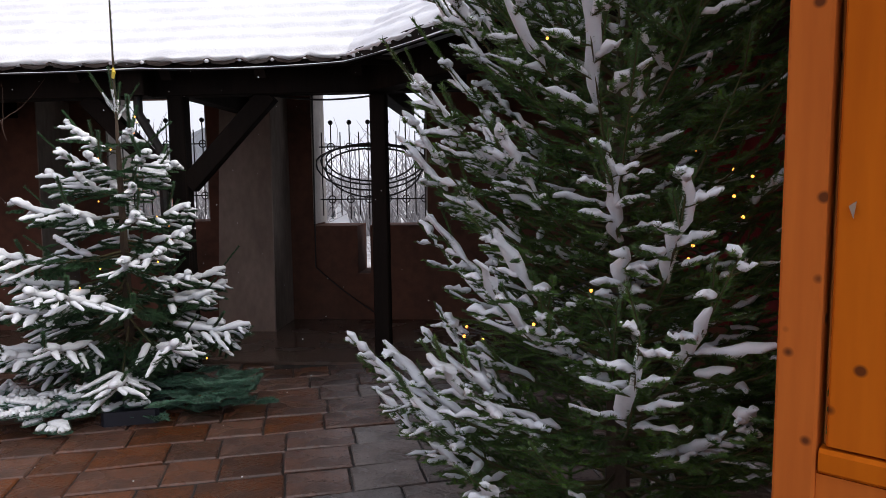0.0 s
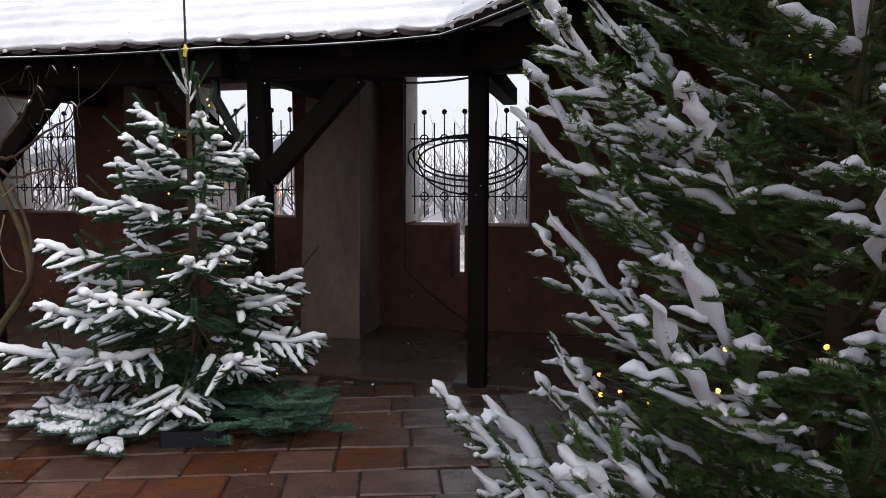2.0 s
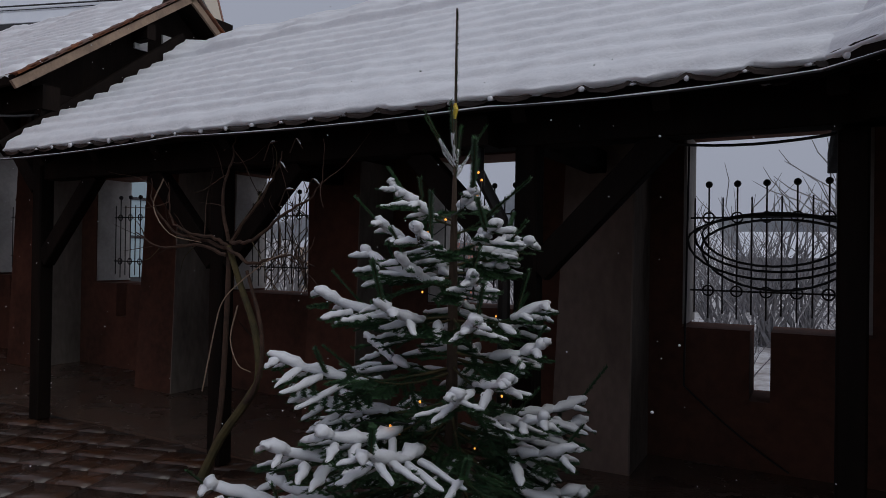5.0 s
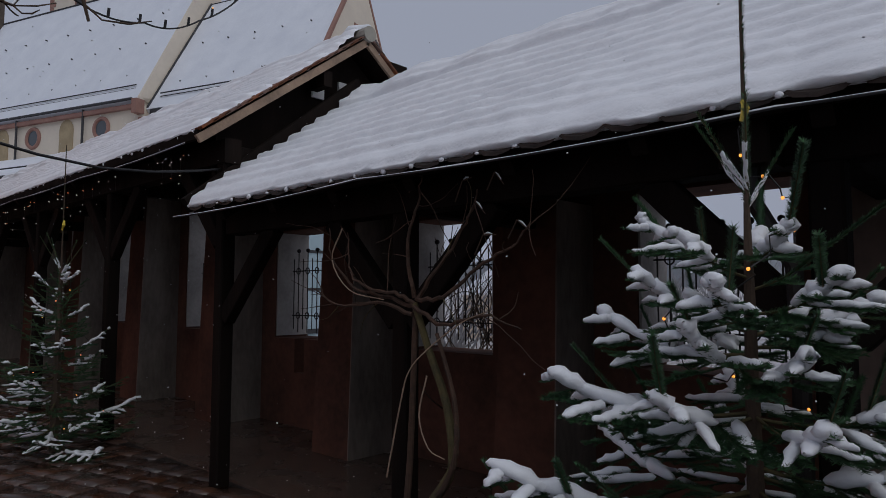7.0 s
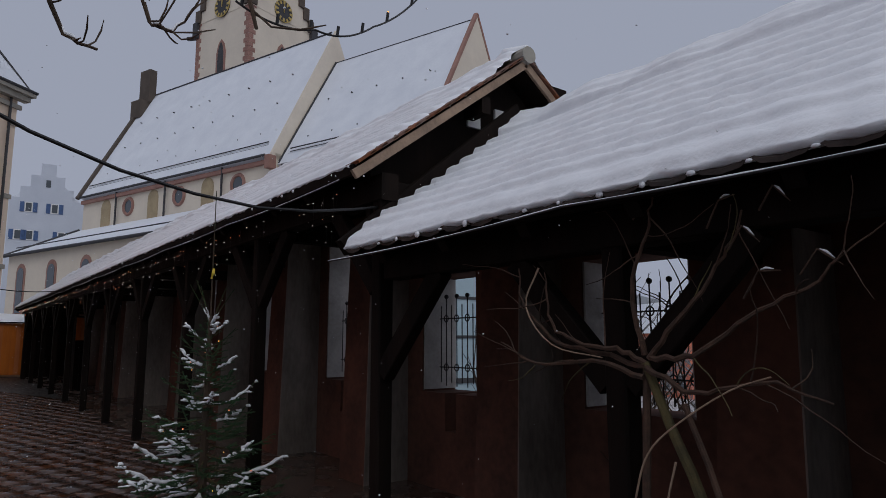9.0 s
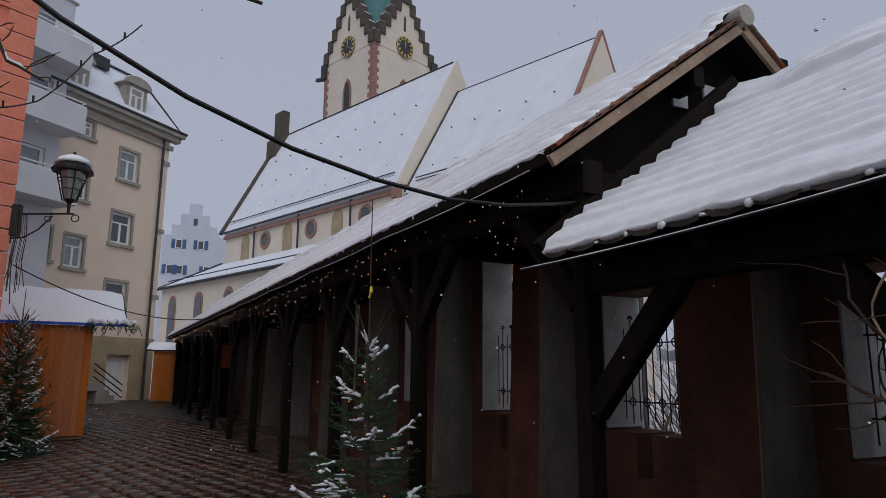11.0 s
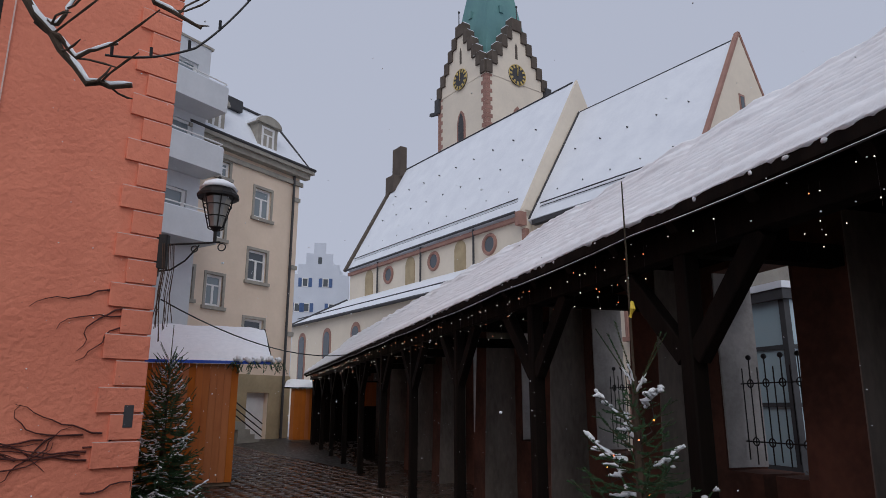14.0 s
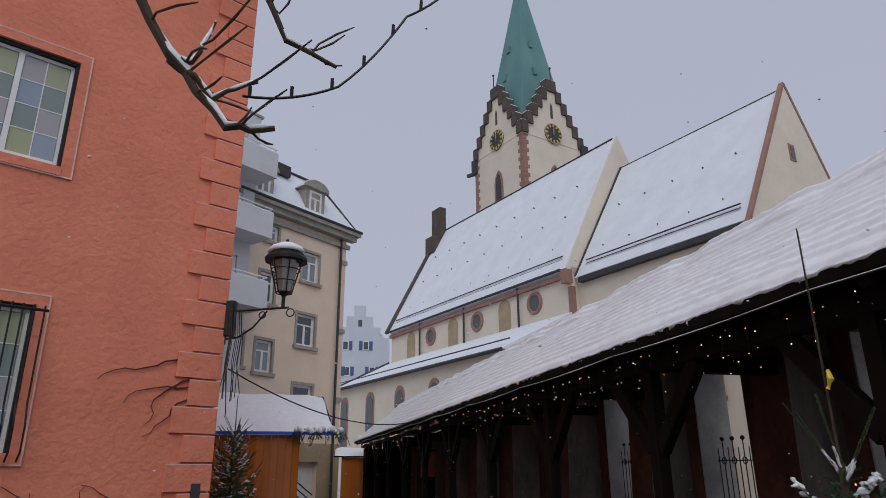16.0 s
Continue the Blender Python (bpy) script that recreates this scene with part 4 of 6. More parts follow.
part("aisle_edge", Buf().tube([(-NL - 0.5, -6.35, 9.15), (0, -6.35, 9.15)], 0.13, 6).tube([(-NL - 0.5, -6.3, 9.2), (-NL - 0.5, 0, 12.35)], 0.13, 6), SLATE, ch)
part("aisle_guard", Buf().tube([(-NL, -5.5, 9.95), (-0.2, -5.5, 9.95)], 0.05, 5), SLATE, ch)
part("aisle_wall", Buf().box(-NL - 0.3, -0.3, -5.9, 0, 0, 9.2), CHURCH, ch)
for i in range(5):
    x = -3.5 - i * 5.2
    aw = part("aisle_window", Buf().prism([(x - 0.8, -5.9, 4.0), (x + 0.8, -5.9, 4.0)] + [(x + 0.8 * math.cos(a * math.pi / 8), -5.9, 7.6 + 0.8 * math.sin(a * math.pi / 8)) for a in range(9)], (0, -0.05, 0)), SANDST, ch)
    part("pane", Buf().prism([(x - 0.55, -5.95, 4.2), (x + 0.55, -5.95, 4.2)] + [(x + 0.55 * math.cos(a * math.pi / 8), -5.95, 7.5 + 0.55 * math.sin(a * math.pi / 8)) for a in range(9)], (0, -0.03, 0)), PANE, aw)
for r in range(3):
    for i in range(9):
        part("roof_hook", Buf().box(-NL + 2.2 + i * 2.7, -NL + 2.24 + i * 2.7, 0.9 + r * 1.5 - 0.08, 0.9 + r * 1.5 + 0.1, NE + 2.1 + r * 2.95, NE + 2.2 + r * 2.95), SLATE, ch)
# choir
CL, CE, CR = 13.7, 14.8, 24.6
part("choir_wall", Buf().box(0.01, CL, 0.6, 11.6, 0, CE), CHURCH, ch)
part("choir_roof", Buf().prism([(0.01, 0.25, CE - 0.1), (0.01, NH, CR), (0.01, 11.95, CE - 0.1), (0.01, 11.6, CE - 0.4), (0.01, 0.6, CE - 0.4)], (CL - 0.41, 0, 0)), SNOWHAZE, ch, "steep snow-covered choir roof")
part("choir_gable", Buf().prism([(CL - 0.4, 0.1, CE - 0.5), (CL - 0.4, NH, CR + 0.3), (CL - 0.4, 12.1, CE - 0.5)], (0.4, 0, 0)), CHURCH, ch)
part("gable_edge", Buf().beam((CL - 0.1, 0.0, CE - 0.4), (CL - 0.1, NH, CR + 0.35), 0.3, 0.2).beam((CL - 0.1, NH, CR + 0.35), (CL - 0.1, 12.2, CE - 0.4), 0.3, 0.2), SANDST, ch, "red sandstone gable edge")
part("gable_window", Buf().box(CL, CL + 0.05, 5.3, 5.9, 19.4, 20.5), SANDST, ch)
part("gable_window_pane", Buf().box(CL + 0.05, CL + 0.07, 5.42, 5.78, 19.55, 20.35), PANE, ch)
part("roof_flashing", Buf().tube([(0.09, 0.3, CE + 0.02), (0.09, NH, CR + 0.06)], 0.085, 5), SLATE, ch, "dark lead flashing")
part("ridge_line", Buf().tube([(0.1, NH, CR + 0.03), (CL - 0.5, NH, CR + 0.03)], 0.045, 5), SLATE, ch)
part("choir_edge", Buf().beam((0.45, 0.42, CE - 0.35), (CL - 0.5, 0.42, CE - 0.35), 0.5, 0.35), SLATE, ch)
part("choir_guard", Buf().tube([(0.8, 0.75, CE + 1.1), (CL - 0.8, 0.75, CE + 1.1)], 0.05, 5).tube([(0.8, 0.72, CE + 0.85), (CL - 0.8, 0.72, CE + 0.85)], 0.03, 5), SLATE, ch)
for r in range(2):
    for i in range(5):
        part("roof_hook", Buf().box(1.8 + i * 2.4, 1.84 + i * 2.4, 1.5 + r * 2 - 0.06, 1.5 + r * 2 + 0.1, CE + 2.0 + r * 3.5, CE + 2.1 + r * 3.5), SLATE, ch)

# tower: local frame with its nearest corner at the origin, body towards -x and +y
TM = Matrix(((cu.x, cnn.x, 0, -74.0), (cu.y, cnn.y, 0, 28.55), (0, 0, 1, 0), (0, 0, 0, 1)))
tw = placed(thing("church_tower", "cream church tower with stepped gables, clocks and a green copper spire", "tower"), TM)
TS, TZ = 9.9, 41.0
part("shaft", Buf().box(-TS, 0, 0, TS, 0, TZ), CHURCH, tw)
for x, y in ((0, 0), (-TS, 0), (0, TS)):
    for i in range(26):
        e = 0.9 if i % 2 else 0.6
        part("corner_stone", Buf().box(x - (e if x == 0 else -0.06 + 0.0) if x == 0 else x - 0.05, x + 0.05 if x == 0 else x + e, y - 0.05, y + (e if y == 0 else 0.05), 27 + i * 0.55, 27.5 + i * 0.55), SANDST, tw)


def stepped_face(to3):
    """A stepped gable over one side of the tower; to3 turns (along, out, z) into the tower's own axes."""
    mid = TS / 2
    for i in range(6):
        w = mid - 0.02 - i * 0.84
        z0 = TZ + i * 1.42
        pts = [(mid - w, z0), (mid + w, z0), (mid + w, z0 + 1.42), (mid - w, z0 + 1.42)]
        part("gable_wall", Buf().prism([to3(a, 0.06, z) for a, z in pts], Vector(to3(0, -0.7, 0)) - Vector(to3(0, 0.06, 0))), CHURCH, tw)
        for s in (-1, 1):
            a0, a1 = mid + s * (w + 0.1), mid + s * max(w - 0.8, 0.002)
            part("gable_step", Buf().prism([to3(a, 0.3, z) for a, z in ((a0, z0 + 0.1), (a1, z0 + 0.1), (a1, z0 + 1.72), (a0, z0 + 1.72))], Vector(to3(0, -0.9, 0)) - Vector(to3(0, 0.3, 0))), BROWNST, tw)
            part("step_snow", Buf().prism([to3(a, 0.2, z) for a, z in ((a0, z0 + 1.72), (a1, z0 + 1.72), (a1, z0 + 1.82), (a0, z0 + 1.82))], Vector(to3(0, -0.8, 0)) - Vector(to3(0, 0.2, 0))), SNOWHAZE, tw)
    part("niche", Buf().prism([to3(a, 0.08, z) for a, z in ((mid - 0.2, 44.3), (mid + 0.2, 44.3), (mid + 0.2, 46.0), (mid, 46.6), (mid - 0.2, 46.0))], Vector(to3(0, 0.02, 0)) - Vector(to3(0, 0.08, 0))), BROWNST, tw)
    c = Vector(to3(mid, 0.15, 42.1))
    nrm = Vector(to3(0, 1, 0)) - Vector(to3(0, 0, 0))
    dial = part("clock_face", Buf().tube([c - nrm * 0.1, c + nrm * 0.05], 1.38, 28), SLATE, tw, "black clock face with gilt hour marks")
    for k in range(12):
        a = k * math.pi / 6
        ra, rb = (0.9, 1.28)
        def pt(r, off, lift):
            return Vector(to3(mid + r * math.sin(a) + off * math.cos(a), 0.15 + lift, 42.1 + r * math.cos(a) - off * math.sin(a)))
        part("hour_mark", Buf().prism([pt(ra, -0.11, 0.055), pt(ra, 0.11, 0.055), pt(rb, 0.16, 0.055), pt(rb, -0.16, 0.055)], nrm * 0.05), GOLD, dial)
    part("clock_rim", Buf().ring(c + nrm * 0.06, nrm, 1.36, 0.05, 28, 5), GOLD, dial)
    for a, r in ((math.radians(4), 1.0), (math.radians(-2), 0.7)):
        p = [Vector(to3(mid + rr * math.sin(a) + off * math.cos(a), 0.24, 42.1 + rr * math.cos(a) - off * math.sin(a))) for rr, off in ((-0.15, -0.07), (-0.15, 0.07), (r, 0.04), (r, -0.04))]
        part("clock_hand", Buf().prism(p, nrm * 0.05), GOLD, dial)
    arch = [(mid - 0.85, 31.5), (mid + 0.85, 31.5), (mid + 0.85, 36.2), (mid + 0.55, 37.3), (mid, 37.9), (mid - 0.55, 37.3), (mid - 0.85, 36.2)]
    bw = part("belfry_window", Buf().prism([to3(a, 0.0, z) for a, z in arch], nrm * 0.08), SANDST, tw, "pointed belfry window with sandstone rim")
    part("louvre", Buf().prism([to3(mid + (a - mid) * 0.62, 0.08, 31.9 + (z - 31.5) * 0.88) for a, z in arch], nrm * 0.04), SLATE, bw)


stepped_face(lambda a, o, z: (-TS + a, -o, z))
stepped_face(lambda a, o, z: (o, a, z))
c0, SPZ = Vector((-TS / 2, TS / 2, 0)), 70.5
spire_r = 3.95
pts = [(c0.x + sx * spire_r, c0.y + sy * spire_r, 44.5) for sx, sy in ((1, -1), (1, 1), (-1, 1), (-1, -1))]
part("spire", Buf().add(pts + [(c0.x, c0.y, SPZ)], [(0, 1, 4), (1, 2, 4), (2, 3, 4), (3, 0, 4), (3, 2, 1, 0)]), COPPER, tw, "green copper spire")
part("spire_rib", Buf().tube([pts[0], (c0.x, c0.y, SPZ)], 0.05, 5), COPPER, tw)
for f, s in ((0.48, 0.5), (0.3, 0.35)):
    for face in range(2):
        px = c0 + Vector((spire_r * (1 - f) if face else -spire_r * (1 - f) * 0.2, -spire_r * (1 - f) * (0.2 if face else 1), 44.5 + (SPZ - 44.5) * f))
        part("spire_hatch", Buf().box(px.x - 0.3, px.x + 0.3, px.y - 0.3, px.y + 0.3, px.z - 0.5, px.z + 0.5), COPPER, tw)
for x, y in ((-TS / 2, -0.3), (0.3, TS / 2)):
    part("finial_rod", Buf().tube([(x, y, 49.8), (x, y, 51.6)], 0.07, 5).ball((x, y, 51.6), 0.16), SLATE, tw)
part("gargoyle", Buf().beam((-TS - 1.6, -0.2, 39.6), (-TS, 0.1, 39.4), 0.4, 0.4).box(-TS - 0.4, -TS + 0.5, -0.4, 0.4, 39.2, 41.2), SLATE, tw)
part("gargoyle", Buf().box(-0.4, 0.5, TS - 0.4, TS + 0.6, 39.2, 41.6), SLATE, tw)

# ---- landscape beyond the wall ----
b = Buf()
ps = []
for i in range(60):
    a = radians(-75 + 150 * i / 59)
    r = 260 + 60 * noise.noise((i * 0.3, 0, 0))
    h = 10 + 14 * (0.5 + noise.noise((i * 0.21, 5, 0))) + 4 * noise.noise((i * 1.3, 9, 0))
    ps.append((r * math.sin(a), r * math.cos(a), h))
b.add([(x, y, -5) for x, y, h in ps] + [(x, y, h) for x, y, h in ps], [(i, i + 1, 61 + i, 60 + i) for i in range(59)])
tagged(part("backdrop_hills", b, HAZE), "hazy wooded hills under snow", "hills", kind="structure")


def bare_shrub(at, h, seed, n=26):
    rng = random.Random(seed)
    b = Buf()
    for i in range(n):
        a = rng.uniform(0, 6.28)
        p = Vector(at) + Vector((rng.uniform(-0.2, 0.2), rng.uniform(-0.2, 0.2), 0)) * h * 0.4
        d = Vector((math.cos(a) * rng.uniform(0.1, 0.7), math.sin(a) * rng.uniform(0.1, 0.7), 1)).normalized()
        pts = [p]
        for k in range(5):
            d = (d + Vector((rng.uniform(-0.35, 0.35), rng.uniform(-0.35, 0.35), rng.uniform(-0.1, 0.15)))).normalized()
            p = p + d * h / 5 * rng.uniform(0.7, 1.1)
            pts.append(p)
            if k > 0:
                e = (d + Vector((rng.uniform(-1, 1), rng.uniform(-1, 1), rng.uniform(-0.2, 0.5)))).normalized()
                q = p + e * h * 0.16
                b.tube([p, q, q + (e + Vector((rng.uniform(-.5, .5), rng.uniform(-.5, .5), 0.3))) * h * 0.08], [h * 0.004, h * 0.003, h * 0.0015], 3)
        b.tube(pts, [h * 0.012 * (1 - 0.16 * k) for k in range(6)], 4)
    return b


rng = random.Random(5)
for i in range(46):
    x, y = rng.uniform(-26, 4), rng.uniform(13, 46)
    h = rng.uniform(1.2, 2.6) if y < 24 else rng.uniform(3, 6.5)
    b = bare_shrub((0, 0, 0), h, 100 + i % 7)
    ob = placed(part("bare_shrub", b, SCRUB), Matrix.Translation((x, y, terrain(x, y) - 0.1)))
    tagged(ob, "bare wintry shrub dusted with snow", "shrub", "shrubs beyond the wall")


for x, y, h in ((-6.9, 8.7, 2.6), (-8.6, 9.0, 2.9), (-10.2, 9.3, 2.7), (-11.6, 10.4, 3.0)):
    ob = placed(part("bare_shrub", bare_shrub((0, 0, 0), h, 300 + int(h * 10), n=18), BARK), Matrix.Translation((x, y, terrain(x, y) - 0.1)))
    tagged(ob, "dark bare shrub close outside the town wall", "shrub", "shrubs beyond the wall")


def far_cottage(x, y, w, d, h, rot, wall, label):
    th = placed(thing("house", label, "house", "houses below the wall"), Matrix.Translation((x, y, terrain(x, y) - 0.3)) @ Matrix.Rotation(radians(rot), 4, "Z"))
    part("wall", Buf().box(0, w, 0, d, 0, h), wall, th)
    part("roof", Buf().prism([(-0.4, -0.5, h), (-0.4, d / 2, h + d * 0.42), (-0.4, d + 0.5, h)], (w + 0.8, 0, 0)), SNOWHAZE, th, "snow-covered roof")
    for i in range(int(w / 2.2)):
        for k in range(max(1, int(h / 2.8))):
            wq = part("window", Buf().box(0.7 + i * 2.2, 1.7 + i * 2.2, -0.06, 0.02, 0.9 + k * 2.8, 2.2 + k * 2.8), WHITEP, th)
            part("pane", Buf().box(0.8 + i * 2.2, 1.6 + i * 2.2, -0.08, -0.06, 1.0 + k * 2.8, 2.1 + k * 2.8), PANE, wq)


far_cottage(-20, 68, 10, 8, 5, -10, GREYP, "grey house with a snowy gable roof")
far_cottage(-7, 82, 9, 7, 4.5, 15, SCRUB, "dark house with a snowy gable roof")
far_cottage(4, 95, 12, 8, 4, 0, BEIGE, "low house with a snowy roof")
far_cottage(-52, 60, 14, 9, 5.2, -25, BEIGE, "beige house with a snowy roof")
far_cottage(-36, 47, 9, 8, 5.0, -30, RED, "salmon house with a snowy roof")
# cream house with red corner and a glazed lift beyond the wall
nb = placed(thing("neighbour_house", "cream house with red sandstone corner beyond the wall", "house"), facade((-18.1, 15.5), (1, 0.15), 1))
PLAN = [(-10, 0), (0, 0), (-9, 8.5), (-10, 8.5)]
part("wall", Buf().prism([(x, y, -2) for x, y in PLAN], (0, 0, 8.8)), CHURCH, nb)
part("quoin", Buf().box(-0.35, 0.05, -0.05, 0.4, -2, 6.8), SANDST, nb)
part("roof", Buf().prism([(x * 1.03, y * 1.03 - 0.2, 6.803 + 0.12 * y) for x, y in PLAN], (0, 0, 0.3)), SNOWHAZE, nb, "snowy roof")
for x0 in (-2.4, -4.6, -6.8):
    for z0 in (1.0, 4.0):
        far_window(nb, x0, x0 + 0.9, z0, z0 + 1.5, y=-0.13, trim=SANDST)
gl = placed(thing("glass_lift", "glazed grey metal lift shaft with a snowy flat roof", "lift shaft"), Matrix.Translation((-15.3, 9.6, -1.5)))
part("frame", Buf().box(-0.05, 0.05, -0.05, 0.05, 0, 4.8).box(1.85, 1.95, -0.05, 0.05, 0, 4.8).box(-0.05, 0.05, 1.85, 1.95, 0, 4.8).box(1.85, 1.95, 1.85, 1.95, 0, 4.8).box(0.05, 1.85, -0.05, 0.05, 2.4, 2.5).box(-0.1, 2.0, -0.1, 2.0, 4.8, 4.95).box(1.85, 1.95, 0.05, 1.85, 2.4, 2.5), SLATE, gl)
LIFT = glass("blue_grey_glass", (0.36, 0.47, 0.52), 0.06)
for z_ in (0.9, 1.7, 3.3, 4.1):
    part("mullion", Buf().box(1.87, 1.94, 0.05, 1.85, z_, z_ + 0.06), SLATE, gl)
    part("mullion", Buf().box(0.05, 1.85, -0.04, 0.03, z_, z_ + 0.06), SLATE, gl)
part("machine_box", Buf().box(0.3, 1.7, 0.6, 1.8, 4.95, 5.6), TRIM, gl, "grey concrete box on the roof")
for bx_ in ((0.05, 1.85, -0.02, 0.0, 0, 4.8), (1.9, 1.92, 0.05, 1.85, 0, 4.8), (-0.02, 0.0, 0.05, 1.85, 0, 4.8)):
    part("glass_pane", Buf().box(*bx_), LIFT, gl)
part("roof_snow", Buf().box(-0.12, 2.02, -0.12, 2.02, 4.95, 5.05), SNOWHAZE, gl)

# ---- conifers ----
def needles(A, B, dens, length, width, rng, flat=0.35):
    """Needle triangles round the twigs that run from A to B."""
    D = B - A
    L = np.linalg.norm(D, axis=1)
    cnt = np.maximum(2, (L * dens).astype(int))
    idx = np.repeat(np.arange(len(A)), cnt)
    m = len(idx)
    t = rng.random(m)
    T = D[idx] / L[idx][:, None]
    S = np.cross(T, np.array((0.02, 0.03, 1.0)))
    S /= np.linalg.norm(S, axis=1, keepdims=True) + 1e-9
    U = np.cross(S, T)
    a = rng.uniform(-0.5, math.pi + 0.5, m)
    N = S * np.cos(a)[:, None] + U * (np.sin(a) * (1 - flat))[:, None]
    dirn = T * rng.uniform(0.45, 0.9, m)[:, None] + N
    dirn /= np.linalg.norm(dirn, axis=1, keepdims=True)
    base = A[idx] + D[idx] * t[:, None]
    ln = length * rng.uniform(0.7, 1.15, m)
    W = np.cross(dirn, T)
    W /= np.linalg.norm(W, axis=1, keepdims=True) + 1e-9
    w = width / 2
    V = np.stack([base - W * w, base + W * w, base + dirn * ln[:, None]], 1).reshape(-1, 3)
    return V, np.arange(3 * m).reshape(-1, 3)


def conifer(name, at, H, crown_top, R, seed, label, nb=110, dens=500, nlen=0.017, nwid=0.0028, snow=0.8, snow_r=0.017, low=0.18, droop=0.22, el0=-8, el1=50, tdroop=0.15, material=NEEDLE, squat=0.75, snow_side=None, twig_gap=0.05, arch=0.35, shoots=0, jit=(0.8, 1.06), inner=0.2, cover=0.7, gap=0.2, whorls=None, shift=(0.0, 0.0), twig=0.46, bare_top=0.3, lump=0.4, pad=1.0, rise=1.0, dent=0.0035):
    """A conifer with needles, wood and snow. whorls: (height, reach, tilt, branches) of each ring of branches; without it they stand all along the trunk."""
    rng = np.random.default_rng(seed)
    th = thing(name, label, "tree", "christmas trees", at=at)
    lean = np.zeros(2)
    part("trunk", Buf().tube([(lean[0] * z * 4, lean[1] * z * 4, z) for z in (0, H * 0.3, H * 0.6, crown_top, H)], [0.035 * H / 2.5, 0.028 * H / 2.5, 0.018, 0.009, 0.004], 7), BARK, th)
    A, B, wood, woodR, sn, snR = [], [], [], [], [], []
    up = np.array((0, 0, 1.0))
    plan = []
    if whorls:
        for z0, reach, tilt, count in whorls:
            a0 = rng.uniform(0, 6.28)
            for k in range(count):
                plan.append((min(1, z0 / crown_top), z0 + rng.uniform(-0.07, 0.07), a0 + 6.2832 * k / count + rng.uniform(-0.3, 0.3), reach * rng.uniform(*jit), tilt + rng.uniform(-7, 7)))
    else:
        for i in range(nb):
            f = (i + rng.random()) / nb
            plan.append((f, low + (crown_top - low) * f ** 1.08, i * 2.39996 + rng.uniform(-0.35, 0.35), R * ((1 - f) ** squat) * rng.uniform(*jit) + 0.07, el0 + el1 * f ** 1.2 + rng.uniform(-9, 9)))
    for f, z, az, L, el in plan:
        L *= 1 + shift[0] * math.cos(az) + shift[1] * math.sin(az)
        el = math.radians(el)
        h = np.array((math.cos(az), math.sin(az), 0))
        side = np.array((-h[1], h[0], 0))
        s = np.linspace(0, 1, 7)
        bend = rng.uniform(-0.12, 0.12)
        dz = math.tan(el) * s - droop * np.sin(s * math.pi * 0.9) * (1 - 0.7 * f) + arch * 0.35 * s ** 3
        P = np.array((lean[0] * z * 4, lean[1] * z * 4, z)) + L * (h * s[:, None] + side * (bend * s ** 2)[:, None] + up * dz[:, None])
        P[:, 2] = np.maximum(P[:, 2], 0.03)
        wood.append(P)
        woodR.append((0.004 + 0.007 * L) * (1 - 0.85 * s))
        A.extend(P[1:-1])
        B.extend(P[2:])
        amount = snow * (0.55 + 0.9 * rng.random())
        if snow_side is not None:
            amount *= 0.03 + 1.3 * max(0, 0.38 + 0.55 * f + 0.62 * float(h[:2] @ snow_side)) ** 1.5
        br_snow = rng.random() < amount
        if br_snow:
            q0 = rng.uniform(inner, inner + 0.3)
            while q0 < 0.95:
                q1 = min(1.0, q0 + rng.uniform(0.15, 0.4))
                k = np.linspace(q0, q1, 7)
                Q = np.stack([np.interp(k, s, P[:, c]) for c in range(3)], 1)
                r = snow_r * pad * (0.85 + 0.4 * L) * (0.5 + 0.7 * np.sin(np.linspace(0.25, 2.85, 7))) * rng.uniform(1 - lump, 1 + lump, 7)
                Q += side * (rng.normal(0, 1.2 * lump, 7) * r)[:, None]
                Q[:, 2] += r * 0.6
                sn.append(Q)
                snR.append(r)
                q0 = q1 + rng.uniform(-0.05, gap)
        for k in range(shoots):
            e = h * rng.uniform(0.2, 0.8) + side * rng.uniform(-0.5, 0.5) + up * rng.uniform(0.5, 1.0)
            e /= np.linalg.norm(e)
            w = rng.uniform(0.55, 1.0)
            p = np.array([np.interp(w, s, P[:, c]) for c in range(3)])
            q = p + e * rng.uniform(0.07, 0.16) * (1 + rise * f)
            A += [p, p]
            B += [q, q]
            wood.append(np.linspace(p, q, 7))
            woodR.append(np.linspace(0.003, 0.0015, 7))
        v = 0.22
        sg = 1 if rng.random() < 0.5 else -1
        while v < 0.985:
            p = np.array([np.interp(v, s, P[:, c]) for c in range(3)])
            tl = min(0.30, twig * L * (1 - v) ** 0.8 + 0.045) * rng.uniform(0.7, 1.15)
            an = math.radians(rng.uniform(38, 62)) * sg
            d = h * math.cos(an) + side * math.sin(an) + up * (rng.uniform(-0.2, 0.15) - tdroop + math.tan(el) * 0.5)
            d /= np.linalg.norm(d)
            q = np.linspace(0, 1, 5)[:, None]
            T = p + d * tl * q + up * (0.12 * tl * q ** 2 - 0.08 * tl * q)
            T[:, 2] = np.maximum(T[:, 2], 0.02)
            A.extend(T[:-1])
            B.extend(T[1:])
            wood.append(np.stack([np.interp(np.linspace(0, 1, 7), q[:, 0], T[:, c]) for c in range(3)], 1))
            woodR.append(np.linspace(0.0028, 0.0012, 7))
            if br_snow and v > inner + 0.1 and rng.random() < cover or rng.random() < snow * 0.12:
                k = np.linspace(rng.uniform(0.0, 0.3), rng.uniform(0.85, 1.02), 7)
                Q = np.stack([np.interp(k, q[:, 0], T[:, c]) for c in range(3)], 1)
